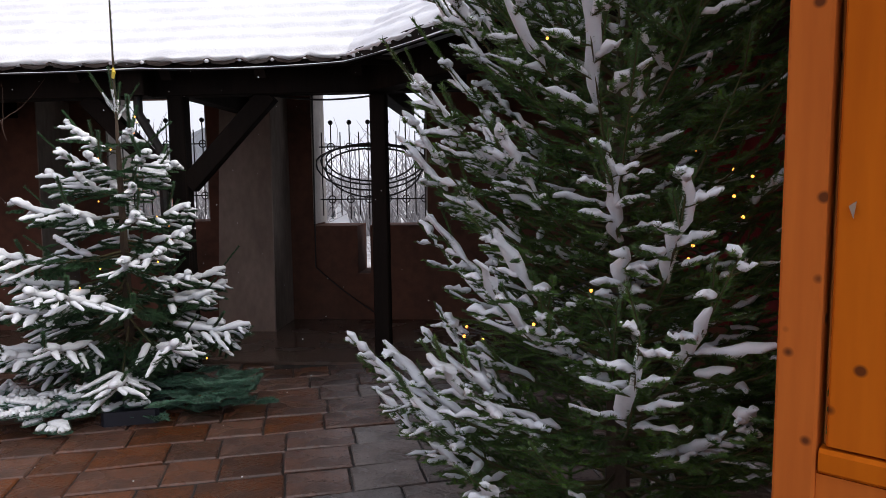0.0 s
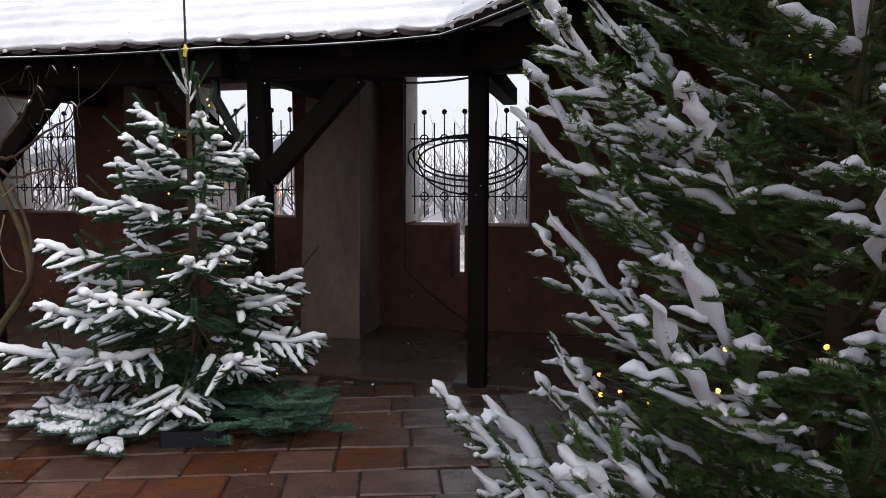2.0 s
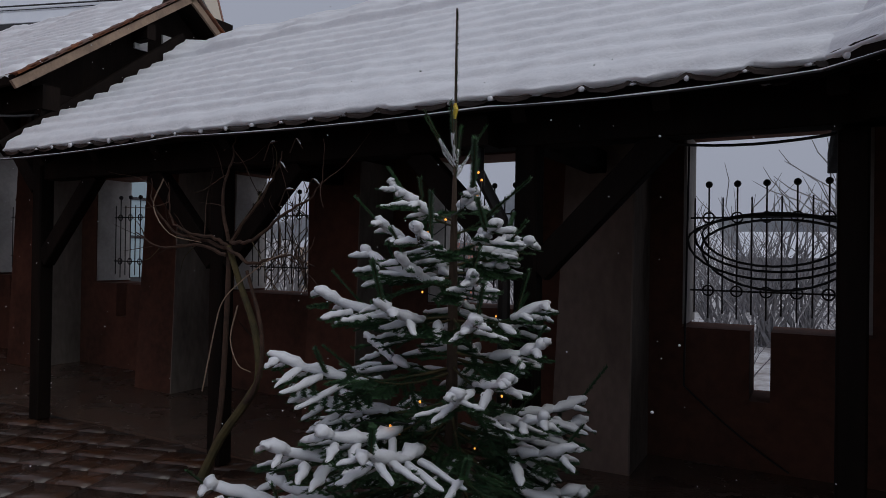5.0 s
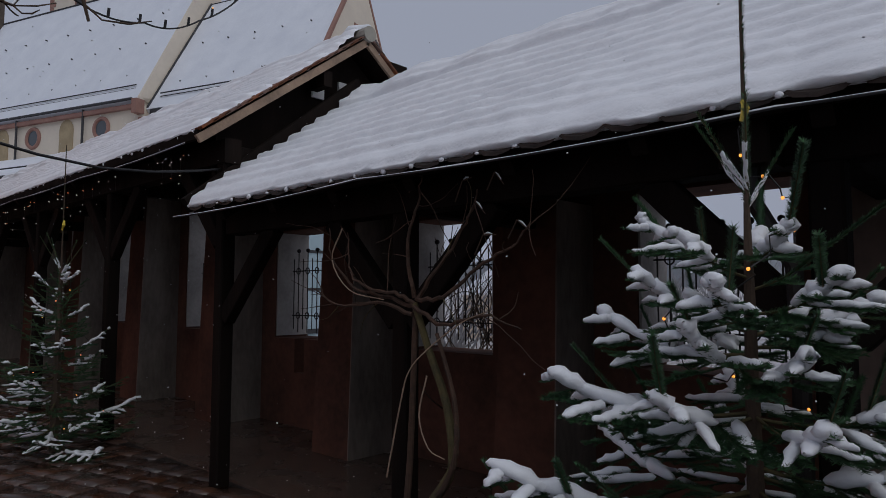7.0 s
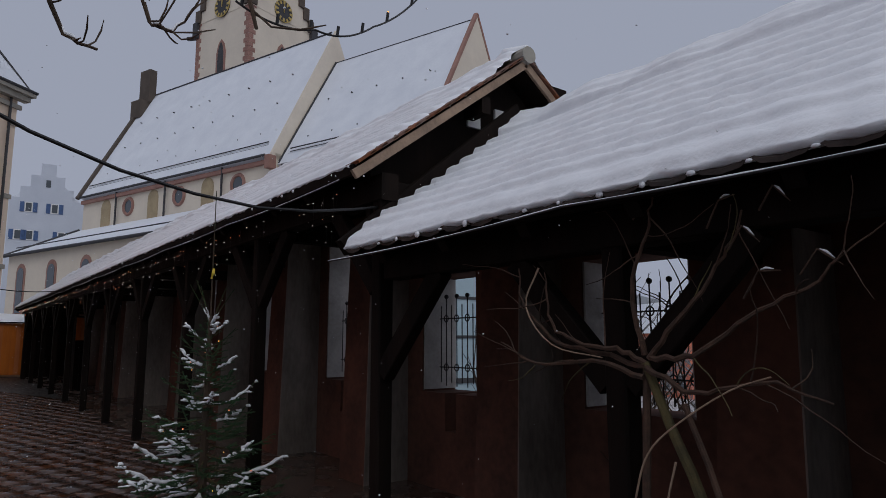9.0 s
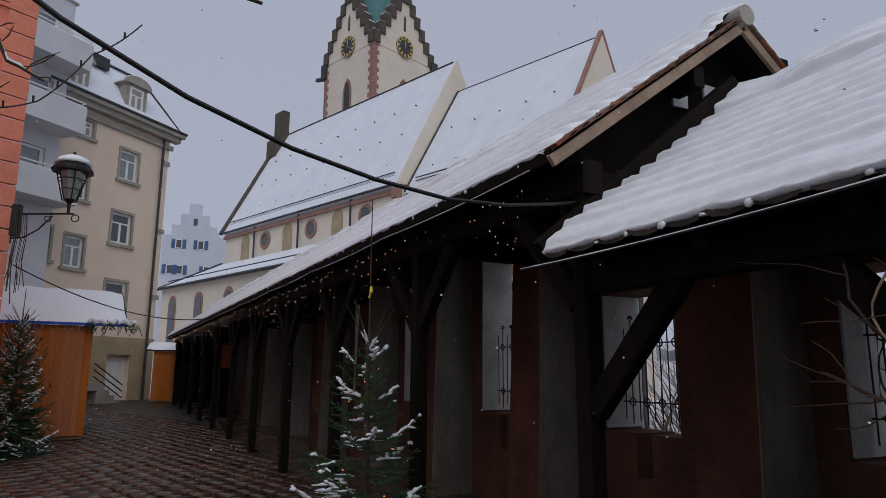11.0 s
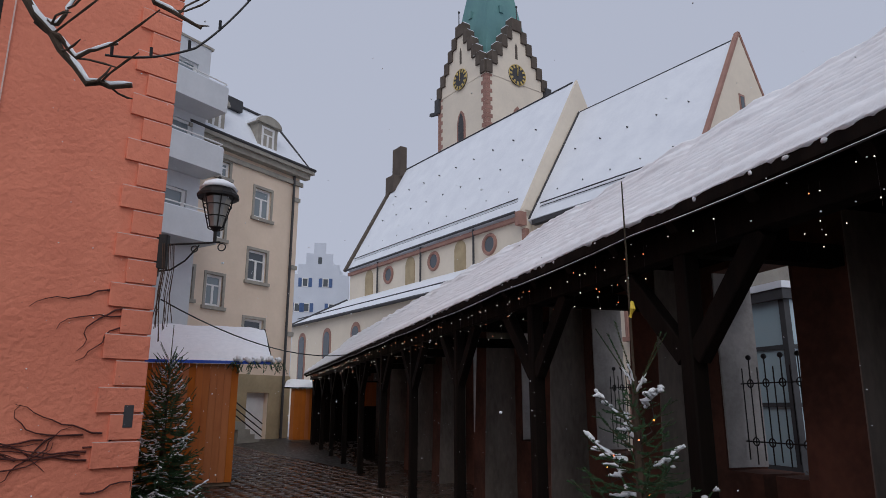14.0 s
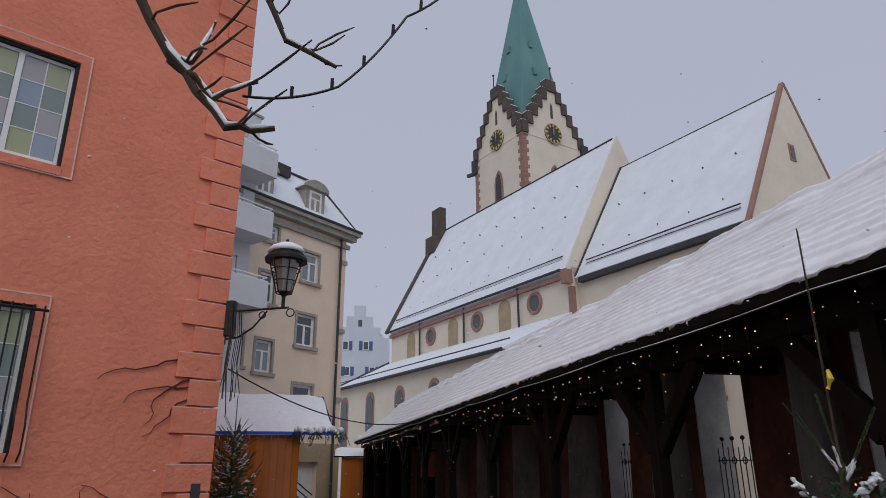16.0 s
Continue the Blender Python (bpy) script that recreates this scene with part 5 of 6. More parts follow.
                r = snow_r * rng.uniform(0.7, 1.15) * np.array((0.75, 1.0, 1.05, 1.0, 0.9, 0.75, 0.5)) * rng.uniform(1 - lump, 1 + lump * 0.9, 7)
                Q += h * (rng.normal(0, 0.8 * lump, 7) * r)[:, None]
                Q[:, 2] += r * 0.7
                sn.append(Q)
                snR.append(r)
            if tl > 0.12:
                for w in (0.3, 0.52, 0.74):
                    for s2 in (-1, 1):
                        e = d * 0.75 + s2 * np.cross(d, up) * 0.65 + up * rng.uniform(-0.25, 0.08)
                        e /= np.linalg.norm(e)
                        a = p + d * tl * w
                        A.append(a)
                        B.append(a + e * tl * 0.42 * (1.15 - w))
            v += twig_gap / L * rng.uniform(0.7, 1.2)
            sg = -sg
    for k in range(5):
        a = k * 1.256 + rng.random()
        z0 = crown_top * (0.98 + 0.01 * k)
        p = np.array((0, 0, z0))
        d = np.array((math.cos(a) * 0.6, math.sin(a) * 0.6, 1.0))
        A.append(p)
        B.append(p + d * bare_top * H / 2.6)
        wood.append(np.linspace(p, B[-1], 7))
        woodR.append(np.linspace(0.005, 0.002, 7))
        sn.append(np.linspace(p, p + d * 0.12, 7))
        snR.append(np.full(7, 0.008))
    A.append(np.array((0, 0, crown_top * 0.98)))
    B.append(np.array((0.0, 0, H - 0.02)))
    V, F = needles(np.array(A), np.array(B), dens, nlen, nwid, rng)
    tagged(part_np("crown", V, F, material, th, "dense dark green needles"), kind="stuff")
    V, F = tubes(np.array(wood), np.array(woodR), 4)
    tagged(part_np("branchwood", V, F, TWIG, th, "thin greenish-brown branches"), kind="stuff")
    if sn:
        P, Rr = np.array(sn), np.array(snR)
        P = np.concatenate([P[:, :1] * 2 - P[:, 1:2] * 1.0, P, P[:, -1:] * 2 - P[:, -2:-1]], 1)
        P[:, 0] = P[:, 1] + (P[:, 0] - P[:, 1]) * 0.25
        P[:, -1] = P[:, -2] + (P[:, -1] - P[:, -2]) * 0.35
        Rr = np.concatenate([Rr[:, :1] * 0.15, Rr, Rr[:, -1:] * 0.15], 1)
        V, F = tubes(P, Rr, 8, 0.72)
        V = V + dent * np.sin(V[:, [1, 2, 0]] * 97.0) * np.sin(V[:, [2, 0, 1]] * 71.0) + 0.0022 * np.sin(V[:, [2, 0, 1]] * 290.0)
        tagged(part_np("snow", V, F, SNOW, th, "fresh snow lying on the branches", smooth=True), kind="stuff")
    return th


def light_string(name, label, at, H, R, n, seed, mats, low=0.3, r=0.008):
    """Fairy lights wound round a tree: a thin wire with single bulbs."""
    th = thing(name, label, "fairy lights", "fairy lights", at=at)
    rng = random.Random(seed)
    pts, wire = [], []
    for i in range(n * 3):
        f = i / (n * 3 - 1)
        a = f * 15 + rng.uniform(-0.2, 0.2)
        rr = R * (1 - f) ** 0.8 * rng.uniform(0.7, 0.95) + 0.03
        wire.append((rr * math.cos(a), rr * math.sin(a), low + (H - low) * f + rng.uniform(-0.04, 0.04)))
    part("wire", Buf().tube(wire, 0.0025, 4), RUBBER, th)
    b = Buf().ball((0, 0, 0), r, 6, 4)
    first = {}
    for i in range(0, n * 3, 3):
        m = rng.choice(mats)
        if m.name not in first:
            ob = first[m.name] = part("bulb", b, m, th)
        else:
            ob = first[m.name].copy()
            scene.collection.objects.link(ob)
            ob.parent = th
        ob.location = Vector(wire[i]) * 1.0
    return th


T1, T2, T3, T4 = (-2.55, 4.38, 0.0), (0.47, 2.50, 0.0), (-9.55, 4.58, gz(-9.5)), (-18.3, 1.10, gz(-18.3))
RINGS = [(0.40, 0.62, -8, 8), (0.50, 0.88, -10, 8), (0.64, 0.95, -10, 8), (0.80, 0.84, -7, 8), (0.95, 0.74, -4, 7), (1.10, 0.64, 0, 7), (1.27, 0.54, 5, 7), (1.44, 0.46, 9, 6), (1.58, 0.40, 13, 6), (1.70, 0.30, 22, 5)]
conifer("christmas_tree", T1, 2.74, 1.98, 0.96, 3, "snow-laden spruce standing in a dark tub on the paving", whorls=RINGS, shift=(-0.16, -0.05), dens=1500, nlen=0.022, snow=1.05, jit=(0.7, 1.15), cover=0.93, gap=0.0, inner=0.36, nwid=0.0038, snow_r=0.0225, pad=1.15, lump=0.17, tdroop=0.22, arch=0.3, droop=0.14, twig_gap=0.054, twig=0.72, shoots=1, bare_top=0.24, rise=1.3)
conifer("christmas_tree", T2, 3.7, 3.45, 0.92, 8, "large snow-laden spruce beside the wooden stall", nb=230, dens=900, nlen=0.019, nwid=0.0034, snow=1.1, snow_r=0.0158, pad=0.85, dent=0.006, lump=0.42, inner=0.46, cover=0.95, gap=0.12, jit=(0.62, 1.12), el0=18, el1=34, tdroop=-0.06, droop=0.1, arch=0.6, shoots=3, snow_side=np.array((-1.0, 0.1)), material=NEEDLE2, low=0.2, bare_top=0.2, squat=0.5, twig_gap=0.052)
conifer("christmas_tree", T3, 3.22, 1.85, 0.86, 21, "slim snowy spruce with a long bare leader before the gallery", nb=62, dens=700, nwid=0.005, snow=0.42, jit=(0.6, 1.1), snow_r=0.017, el0=5, el1=38, arch=0.1, tdroop=0.1, squat=0.8)
conifer("christmas_tree", T4, 3.0, 2.3, 0.80, 33, "small lightly snowed spruce before the market hut", nb=170, dens=600, nwid=0.006, nlen=0.022, snow=0.4, snow_r=0.014, shoots=1, squat=0.85)
light_string("light_string", "warm fairy lights wound round the spruce", T1, 2.2, 0.62, 24, 1, [BULB], r=0.006)
light_string("light_string", "warm fairy lights wound round the large spruce", T2, 3.2, 0.75, 44, 2, [BULB], r=0.006)
light_string("light_string", "reddish fairy lights wound round the slim spruce", T3, 1.9, 0.55, 14, 4, [BULB, BULBR], r=0.006)
tag = placed(part("ribbon", Buf().tube([(0, 0, 0), (0.02, 0.01, 0.05), (0.0, 0.02, 0.1)], [0.012, 0.018, 0.01], 6), YELLOW), Matrix.Translation((T3[0] + 0.03, T3[1] - 0.02, T3[2] + 2.3)))
tagged(tag, "small yellow tag on the leader of the slim spruce", "tag")
tag = placed(part("ribbon", Buf().tube([(0, 0, 0), (0.01, 0.0, 0.04), (0.0, 0.01, 0.07)], [0.01, 0.014, 0.008], 6), YELLOW), Matrix.Translation((T1[0], T1[1] - 0.015, 2.22)))
tagged(tag, "small yellow tag on the leader of the spruce", "tag")

# tub and fir cuttings round the first tree
tub = thing("tree_tub", "dark plastic tub holding the spruce", "tub", at=(T1[0], T1[1], 0))
part("tub_wall", Buf().tube([(0, 0, 0.0), (0, 0, 0.02), (0, 0, 0.26), (0, 0, 0.28)], [0.25, 0.27, 0.31, 0.30], 20), BLUEPOT, tub)
sheet = placed(part("plastic_sheet", Buf().box(0, 0.34, 0, 0.26, 0, 0.09, 0.02), BLUEPOT), Matrix.Translation((-2.45, 3.82, 0.0)) @ Matrix.Rotation(0.3, 4, "Z"))
tagged(sheet, "folded dark blue plastic sheet beside the tub", "plastic sheet")


def cuttings(at, n, spread, seed, label, snowy):
    rng = np.random.default_rng(seed)
    th = thing("fir_cuttings", label, "fir branches", "fir cuttings", at=at)
    A, B, W, WR, S, SR = [], [], [], [], [], []
    for i in range(n):
        a = rng.uniform(0, 6.28)
        p = np.array((rng.normal(0, spread[0]), rng.normal(0, spread[1]), rng.uniform(0.02, 0.2)))
        d = np.array((math.cos(a), math.sin(a), rng.uniform(-0.1, 0.25)))
        L = rng.uniform(0.14, 0.3)
        W.append(np.linspace(p, p + d * L, 3))
        WR.append(np.array((0.004, 0.003, 0.001)))
        A.append(p), B.append(p + d * L)
        side = np.array((-d[1], d[0], 0))
        for k in np.linspace(0.15, 0.9, 7):
            for s in (-1, 1):
                q = p + d * L * k
                e = d * 0.6 + side * s * 0.8
                ln = L * 0.42 * (1.1 - k)
                A.append(q), B.append(q + e * ln)
                if snowy and rng.random() < 0.75:
                    S.append(np.linspace(q + e * ln * 0.1, q + e * ln, 4) + np.array((0, 0, 0.014)))
                    SR.append(np.array((0.012, 0.02, 0.018, 0.006)) * rng.uniform(0.7, 1.2))
    V, F = needles(np.array(A), np.array(B), 420, 0.026, 0.008, rng, flat=0.6)
    V[:, 2] = np.maximum(V[:, 2], 0.004)
    tagged(part_np("needles", V, F, FIRGREEN, th), kind="stuff")
    V, F = tubes(np.array(W), np.array(WR), 4)
    tagged(part_np("stems", V, F, TWIG, th), kind="stuff")
    if S:
        V, F = tubes(np.array(S), np.array(SR), 7)
        tagged(part_np("snow", V, F, SNOW, th, "fresh snow", smooth=True), kind="stuff")


cuttings((-2.0, 4.25, 0), 80, (0.17, 0.16), 3, "blue-green fir branches heaped round the tub", False)
cuttings((-2.85, 3.88, 0), 50, (0.24, 0.12), 4, "snowy fir branches laid before the tub", True)
cuttings((-18.2, 1.0, gz(-18)), 24, (0.3, 0.2), 6, "snowy fir branches round the foot of the spruce", True)

# ---- stalls ----
def stall_near():
    """Corner of an orange market stall close to the path."""
    m = Matrix(((0.8, 0.6, 0, 0.62), (-0.6, 0.8, 0, 1.48), (0, 0, 1, 0), (0, 0, 0, 1)))
    th = placed(thing("market_stall", "market stall of oiled orange spruce boards with closed shutter", "market stall"), m)
    part("corner_post", Buf().box(0.0, 0.085, 0, 0.1, 0.0, 2.55, 0.006), ORANGE, th)
    part("back_panel", Buf().box(0.1, 2.3, 0.06, 0.09, 0.0, 2.5), TIMBER, th)
    for i in range(15):
        x0 = 0.102 + i * 0.145
        part("shutter_board", Buf().box(x0, x0 + 0.141, 0.012, 0.045, 0.925, 2.45, 0.004), ORANGE, th)
        part("front_board", Buf().box(x0 - 0.02, x0 + 0.122, 0.012, 0.045, 0.02, 0.86, 0.004), ORANGE, th)
    part("bottom_rail", Buf().beam((0.09, 0.028, 0.89), (2.3, 0.028, 0.89), 0.05, 0.055), ORANGE, th)
    for i in range(6):
        part("side_board", Buf().box(0.0, 0.03, 0.102 + i * 0.14, 0.238 + i * 0.14, 0.02, 2.5, 0.004), ORANGE, th)
    part("roof", Buf().prism([(-0.25, -0.3, 2.56), (2.5, -0.3, 2.56), (2.5, 1.1, 2.75), (-0.25, 1.1, 2.75)], (0, 0, 0.06)), TIMBER, th)
    part("roof_snow", Buf().prism([(-0.22, -0.27, 2.62), (2.5, -0.27, 2.62), (2.5, 1.1, 2.81), (-0.22, 1.1, 2.81)], (0, 0, 0.09)), SNOW, th)
    part("torn_label", Buf().prism([(0.124, 0.006, 1.44), (0.138, 0.005, 1.45), (0.134, 0.001, 1.415)], (0, -0.003, 0)), PALEWOOD, th, "torn paper scrap")


stall_near()


def stall(name, label, m, w, d, h, tarp, garland):
    th = placed(thing(name, label, "market hut", "market huts"), m)
    for i in range(int(w / 0.14)):
        part("board", Buf().box(i * w / int(w / 0.14), (i + 1) * w / int(w / 0.14) - 0.006, 0, 0.03, 0.08, h), HUTWOOD, th)
    part("side", Buf().box(w - 0.04, w, 0.032, d, 0.08, h), HUTWOOD, th)
    part("side", Buf().box(0, 0.04, 0.032, d, 0.08, h), HUTWOOD, th)
    part("back", Buf().box(0.04, w - 0.04, d - 0.04, d, 0.08, h), HUTWOOD, th)
    for y in (0.1, d - 0.1):
        part("skid", Buf().beam((0.1, y, 0.04), (w - 0.02, y, 0.04), 0.1, 0.08), PALEWOOD, th)
    e = w + 0.68 if garland else w + 0.3
    up_ = 0.95 if garland else 0.3
    part("roof", Buf().prism([(-0.3, -0.1, h), (e, -0.1, h), (e, d + 0.2, h + up_), (-0.3, d + 0.2, h + up_)], (0, 0, 0.05)), TIMBER, th)
    if tarp:
        part("tarpaulin", Buf().prism([(-0.31, -0.115, h + 0.0), (e + 0.01, -0.115, h + 0.0), (e + 0.01, -0.115, h + 0.062), (-0.31, -0.115, h + 0.062)], (0, 0.013, 0)).prism([(-0.31, -0.115, h + 0.05), (0.3, -0.115, h + 0.05), (0.02, 0.35, h + 0.05 + 0.35 * up_ / 2.2 + 0.05), (-0.31, 0.35, h + 0.05 + 0.35 * up_ / 2.2 + 0.05)], (0, 0, 0.06)), BLUETARP, th, "edge of a blue tarpaulin")
    v, f = [], []
    nx, ny = 26, 10
    for i in range(nx + 1):
        for j in range(ny + 1):
            x, y = -0.28 + (e + 0.26) * i / nx, -0.11 + (d + 0.3) * j / ny
            edge = min(1, 6 * min(i / nx, 1 - i / nx, j / ny * 0.8, 1 - j / ny))
            v.append((x, y, h + 0.055 + up_ * (y + 0.1) / (d + 0.3) + 0.13 * edge ** 0.5 + 0.03 * noise.noise((x * 2, y * 2, 1))))
    f = [(i * (ny + 1) + j, (i + 1) * (ny + 1) + j, (i + 1) * (ny + 1) + j + 1, i * (ny + 1) + j + 1) for i in range(nx) for j in range(ny)]
    part("roof_snow", Buf().add(v, f), SNOW, th, "thick snow on the roof", smooth=True)
    if garland:
        rng = np.random.default_rng(12)
        A, B = [], []
        for i in range(46):
            x = w - 0.15 + 1.05 * rng.random()
            p = np.array((x, -0.13 + rng.uniform(-0.05, 0.05), h + 0.05))
            q = p + np.array((rng.uniform(-0.12, 0.12), rng.uniform(-0.08, 0.04), -rng.uniform(0.1, 0.26)))
            A.append(p), B.append(q)
        V, F = needles(np.array(A), np.array(B), 260, 0.045, 0.012, rng)
        tagged(part_np("garland", V, F, NEEDLE, th, "fir garland hanging from the eave"), kind="stuff")
        sb_ = Buf()
        for i in range(16):
            sb_.ball((w - 0.1 + i * 0.06, -0.12, h + 0.10 + 0.03 * math.sin(i * 2.3)), 0.05 + 0.02 * math.sin(i * 1.7), 7, 5)
        tagged(part("garland_snow", sb_, SNOW, th, smooth=True), kind="stuff")


HM = facade((-20.6, 0.0, gz(-21)), (-0.05, 1.0), 1)
stall("market_hut", "orange boarded market hut with blue tarpaulin and snow on the roof", HM, 2.25, 2.0, 2.45, True, True)
stall("market_hut", "narrow orange market hut at the end of the lane", facade((-34.2, 4.4, gz(-34)), (0.1, 1.0), 1), 0.9, 1.5, 2.1, False, False)



def booth():
    """A narrow boarded booth under the far end of the gallery; its shade is put into the dark boards."""
    g0 = gz(-26)
    th = thing("wooden_booth", "narrow orange booth, darkened below for shade, under the gallery roof", "booth", at=(-26.0, 5.86, g0 + 0.012))
    for i in range(3):
        part("board", Buf().box(0.0, 0.03, i * 0.14, i * 0.14 + 0.134, 1.5, 2.2, 0.003), HUTWOOD, th, "orange board")
        # lower boards coloured dark where the orange fades into shade
        part("board", Buf().box(0.0, 0.03, i * 0.14, i * 0.14 + 0.134, 0.0, 1.495, 0.003), TIMBER, th, "board darkened for the shade low down")
    part("side", Buf().box(-0.5, -0.002, 0.0, 0.03, 0.0, 2.2), TIMBER, th)
    part("side", Buf().box(-0.5, -0.002, 0.384, 0.414, 0.0, 2.2), TIMBER, th)
    part("back", Buf().box(-0.53, -0.5, 0.0, 0.414, 0.0, 2.2), TIMBER, th)
    part("roof", Buf().box(-0.56, 0.05, -0.04, 0.45, 2.2, 2.24), TIMBER, th)


booth()

# ---- creepers ----
def bent(pts, k=3):
    """More points along a line, eased round its corners."""
    pts = [Vector(p) for p in pts]
    ends = [pts[0] * 2 - pts[1]] + pts + [pts[-1] * 2 - pts[-2]]
    out = []
    for a, b_, c, d in zip(ends, ends[1:], ends[2:], ends[3:]):
        for i in range(k):
            t = i / k
            out.append(0.5 * (2 * b_ + (c - a) * t + (2 * a - 5 * b_ + 4 * c - d) * t * t + (3 * b_ - a - 3 * c + d) * t ** 3))
    return out + [pts[-1]]


def taper(pts, r0, r1):
    return [r0 + (r1 - r0) * i / (len(pts) - 1) for i in range(len(pts))]


def vine_bush():
    rng = random.Random(77)
    th = thing("climbing_vine", "gnarled bare climbing vine at the timber post", "vine", at=(-4.8, 4.9, 0))
    base = Vector((-4.8, 4.9, 0))
    stems = [([(-4.80, 4.90, 0), (-4.62, 4.90, 0.30), (-4.40, 4.90, 0.56), (-4.30, 4.92, 0.75), (-4.38, 4.96, 1.05), (-4.52, 4.96, 1.35), (-4.62, 4.94, 1.62)], 0.034, 0.02, TWIG),
             ([(-4.42, 4.90, 0.55), (-4.33, 4.88, 0.62), (-4.24, 4.88, 0.82), (-4.27, 4.90, 1.1), (-4.42, 4.92, 1.45)], 0.020, 0.012, VINE),
             ([(-4.78, 4.95, 0), (-4.70, 4.97, 0.5), (-4.66, 4.97, 1.1), (-4.62, 4.95, 1.6)], 0.022, 0.018, VINE)]
    for pts, r0, r1, m in stems:
        q = bent([Vector(p) - base for p in pts])
        part("stem", Buf().tube(q, taper(q, r0, r1), 8), m, th, "greenish woody stem" if m == TWIG else "")
    arms = [[(-4.62, 4.94, 1.62), (-4.75, 4.9, 1.68), (-5.03, 4.88, 1.73), (-5.16, 4.88, 1.86), (-5.19, 4.9, 2.08)],
            [(-4.62, 4.94, 1.60), (-4.86, 4.92, 1.66), (-5.12, 4.9, 1.72), (-5.34, 4.9, 1.90), (-5.42, 4.92, 2.12)],
            [(-4.62, 4.92, 1.55), (-4.90, 4.9, 1.62), (-5.22, 4.86, 1.60), (-5.5, 4.86, 1.72)],
            [(-4.60, 4.94, 1.64), (-4.34, 4.9, 1.66), (-4.09, 4.88, 1.81), (-3.85, 4.86, 1.91), (-3.71, 4.84, 2.02)],
            [(-4.60, 4.94, 1.64), (-4.40, 4.92, 1.84), (-4.20, 4.92, 2.06), (-4.10, 4.9, 2.24)],
            [(-4.62, 4.94, 1.66), (-4.66, 4.92, 1.95), (-4.56, 4.9, 2.2), (-4.50, 4.88, 2.36)],
            [(-4.60, 4.92, 1.60), (-4.35, 4.9, 1.50), (-4.05, 4.88, 1.56), (-3.80, 4.88, 1.50)]]
    tips = []
    for pts in arms:
        q = bent([Vector(p) - base for p in pts], 5)
        q = [p + Vector((rng.uniform(-1, 1), rng.uniform(-1, 1), rng.uniform(-1, 1))) * 0.009 for p in q]
        part("arm", Buf().tube(q, taper(q, 0.015, 0.004), 6), VINE, th, "reddish-brown woody arm")
        tips.append(q)
    for i in range(34):
        q = rng.choice(tips)
        p = rng.choice(q[len(q) // 4:]).copy()
        out = 1 if p.x > 0.2 else -1
        d = Vector((out * rng.uniform(0.1, 1), rng.uniform(-0.35, 0.25), rng.uniform(-0.55, 0.9))).normalized()
        curl = Vector((rng.uniform(-0.4, 0.4), rng.uniform(-0.15, 0.15), rng.uniform(-0.45, 0.3)))
        pts, L = [p.copy()], rng.uniform(0.15, 0.55)
        for k in range(9):
            d = (d + curl * 0.32 + Vector((rng.uniform(-.16, .16), rng.uniform(-.1, .1), rng.uniform(-.16, .16)))).normalized()
            p = p + d * L / 9
            p.y, p.z = min(max(p.y, -0.28), 0.16), min(p.z, 2.36)
            pts.append(p.copy())
        part("tendril", Buf().tube(pts, taper(pts, rng.uniform(0.0028, 0.0048), 0.0014), 5), VINE if rng.random() < 0.8 else TWIG, th)
    for pts in ([(-4.72, 4.82, 0.62), (-4.61, 4.82, 1.05), (-4.54, 4.82, 1.24), (-4.41, 4.84, 1.37), (-4.18, 4.86, 1.52), (-4.02, 4.88, 1.58)],
                [(-4.42, 4.84, 1.22), (-4.46, 4.82, 1.0), (-4.37, 4.8, 0.84), (-4.25, 4.8, 0.80)],
                [(-5.2, 4.86, 2.1), (-5.28, 4.84, 1.9), (-5.1, 4.84, 1.70), (-4.8, 4.86, 1.64)]):
        q = bent([Vector(p) - base for p in pts], 4)
        part("hanging_stem", Buf().tube(q, taper(q, 0.0055, 0.003), 5), PALEWOOD, th, "pale dry stem")
    sn_ = Buf()
    for x, z in ((-4.15, 2.29), (-4.06, 2.14), (-3.93, 2.28), (-4.0, 1.98), (-3.78, 2.02), (-4.52, 2.36)):
        p = Vector((x, 4.86, z)) - base
        e = Vector((rng.uniform(0.02, 0.035), 0, rng.uniform(-0.035, 0.02)))
        part("tendril", Buf().tube([p - e * 1.6 + Vector((-0.06, 0.03, -0.1)), p - e, p, p + e, p + e * 1.7], [0.005, 0.004, 0.004, 0.003, 0.002], 5), VINE, th)
        sn_.tube([p - e * 0.7 + Vector((0, 0, 0.006)), p + Vector((0, 0, 0.012)), p + e * 0.9 + Vector((0, 0, 0.007))], [0.002, 0.0055, 0.002], 6)
    tagged(part("snow", sn_, SNOW, th, "bits of snow on the vine", smooth=True), kind="stuff")


vine_bush()


def grille_vine():
    """Bare stems grown through the bars of the window behind the vine."""
    rng = random.Random(15)
    th = thing("climbing_vine", "dark bare vine grown over a window grille", "vine", at=(-6.25, 7.38, 1.12))
    for i in range(22):
        p = Vector((rng.uniform(-0.5, 0.5), rng.uniform(-0.03, 0.06), rng.uniform(0.02, 0.5) if i % 3 else rng.uniform(0.4, 1.0)))
        a = rng.uniform(0.5, 2.6)
        c = rng.uniform(-0.25, 0.25)
        pts = [p.copy()]
        for k in range(9):
            a += c + rng.uniform(-0.25, 0.25)
            p = p + Vector((math.cos(a) * 0.09, rng.uniform(-0.01, 0.01), math.sin(a) * 0.1))
            p.x = min(max(p.x, -0.53), 0.53)
            pts.append(p.copy())
        part("stem", Buf().tube(pts, taper(pts, rng.uniform(0.005, 0.010), 0.003), 5), BARK, th)


grille_vine()


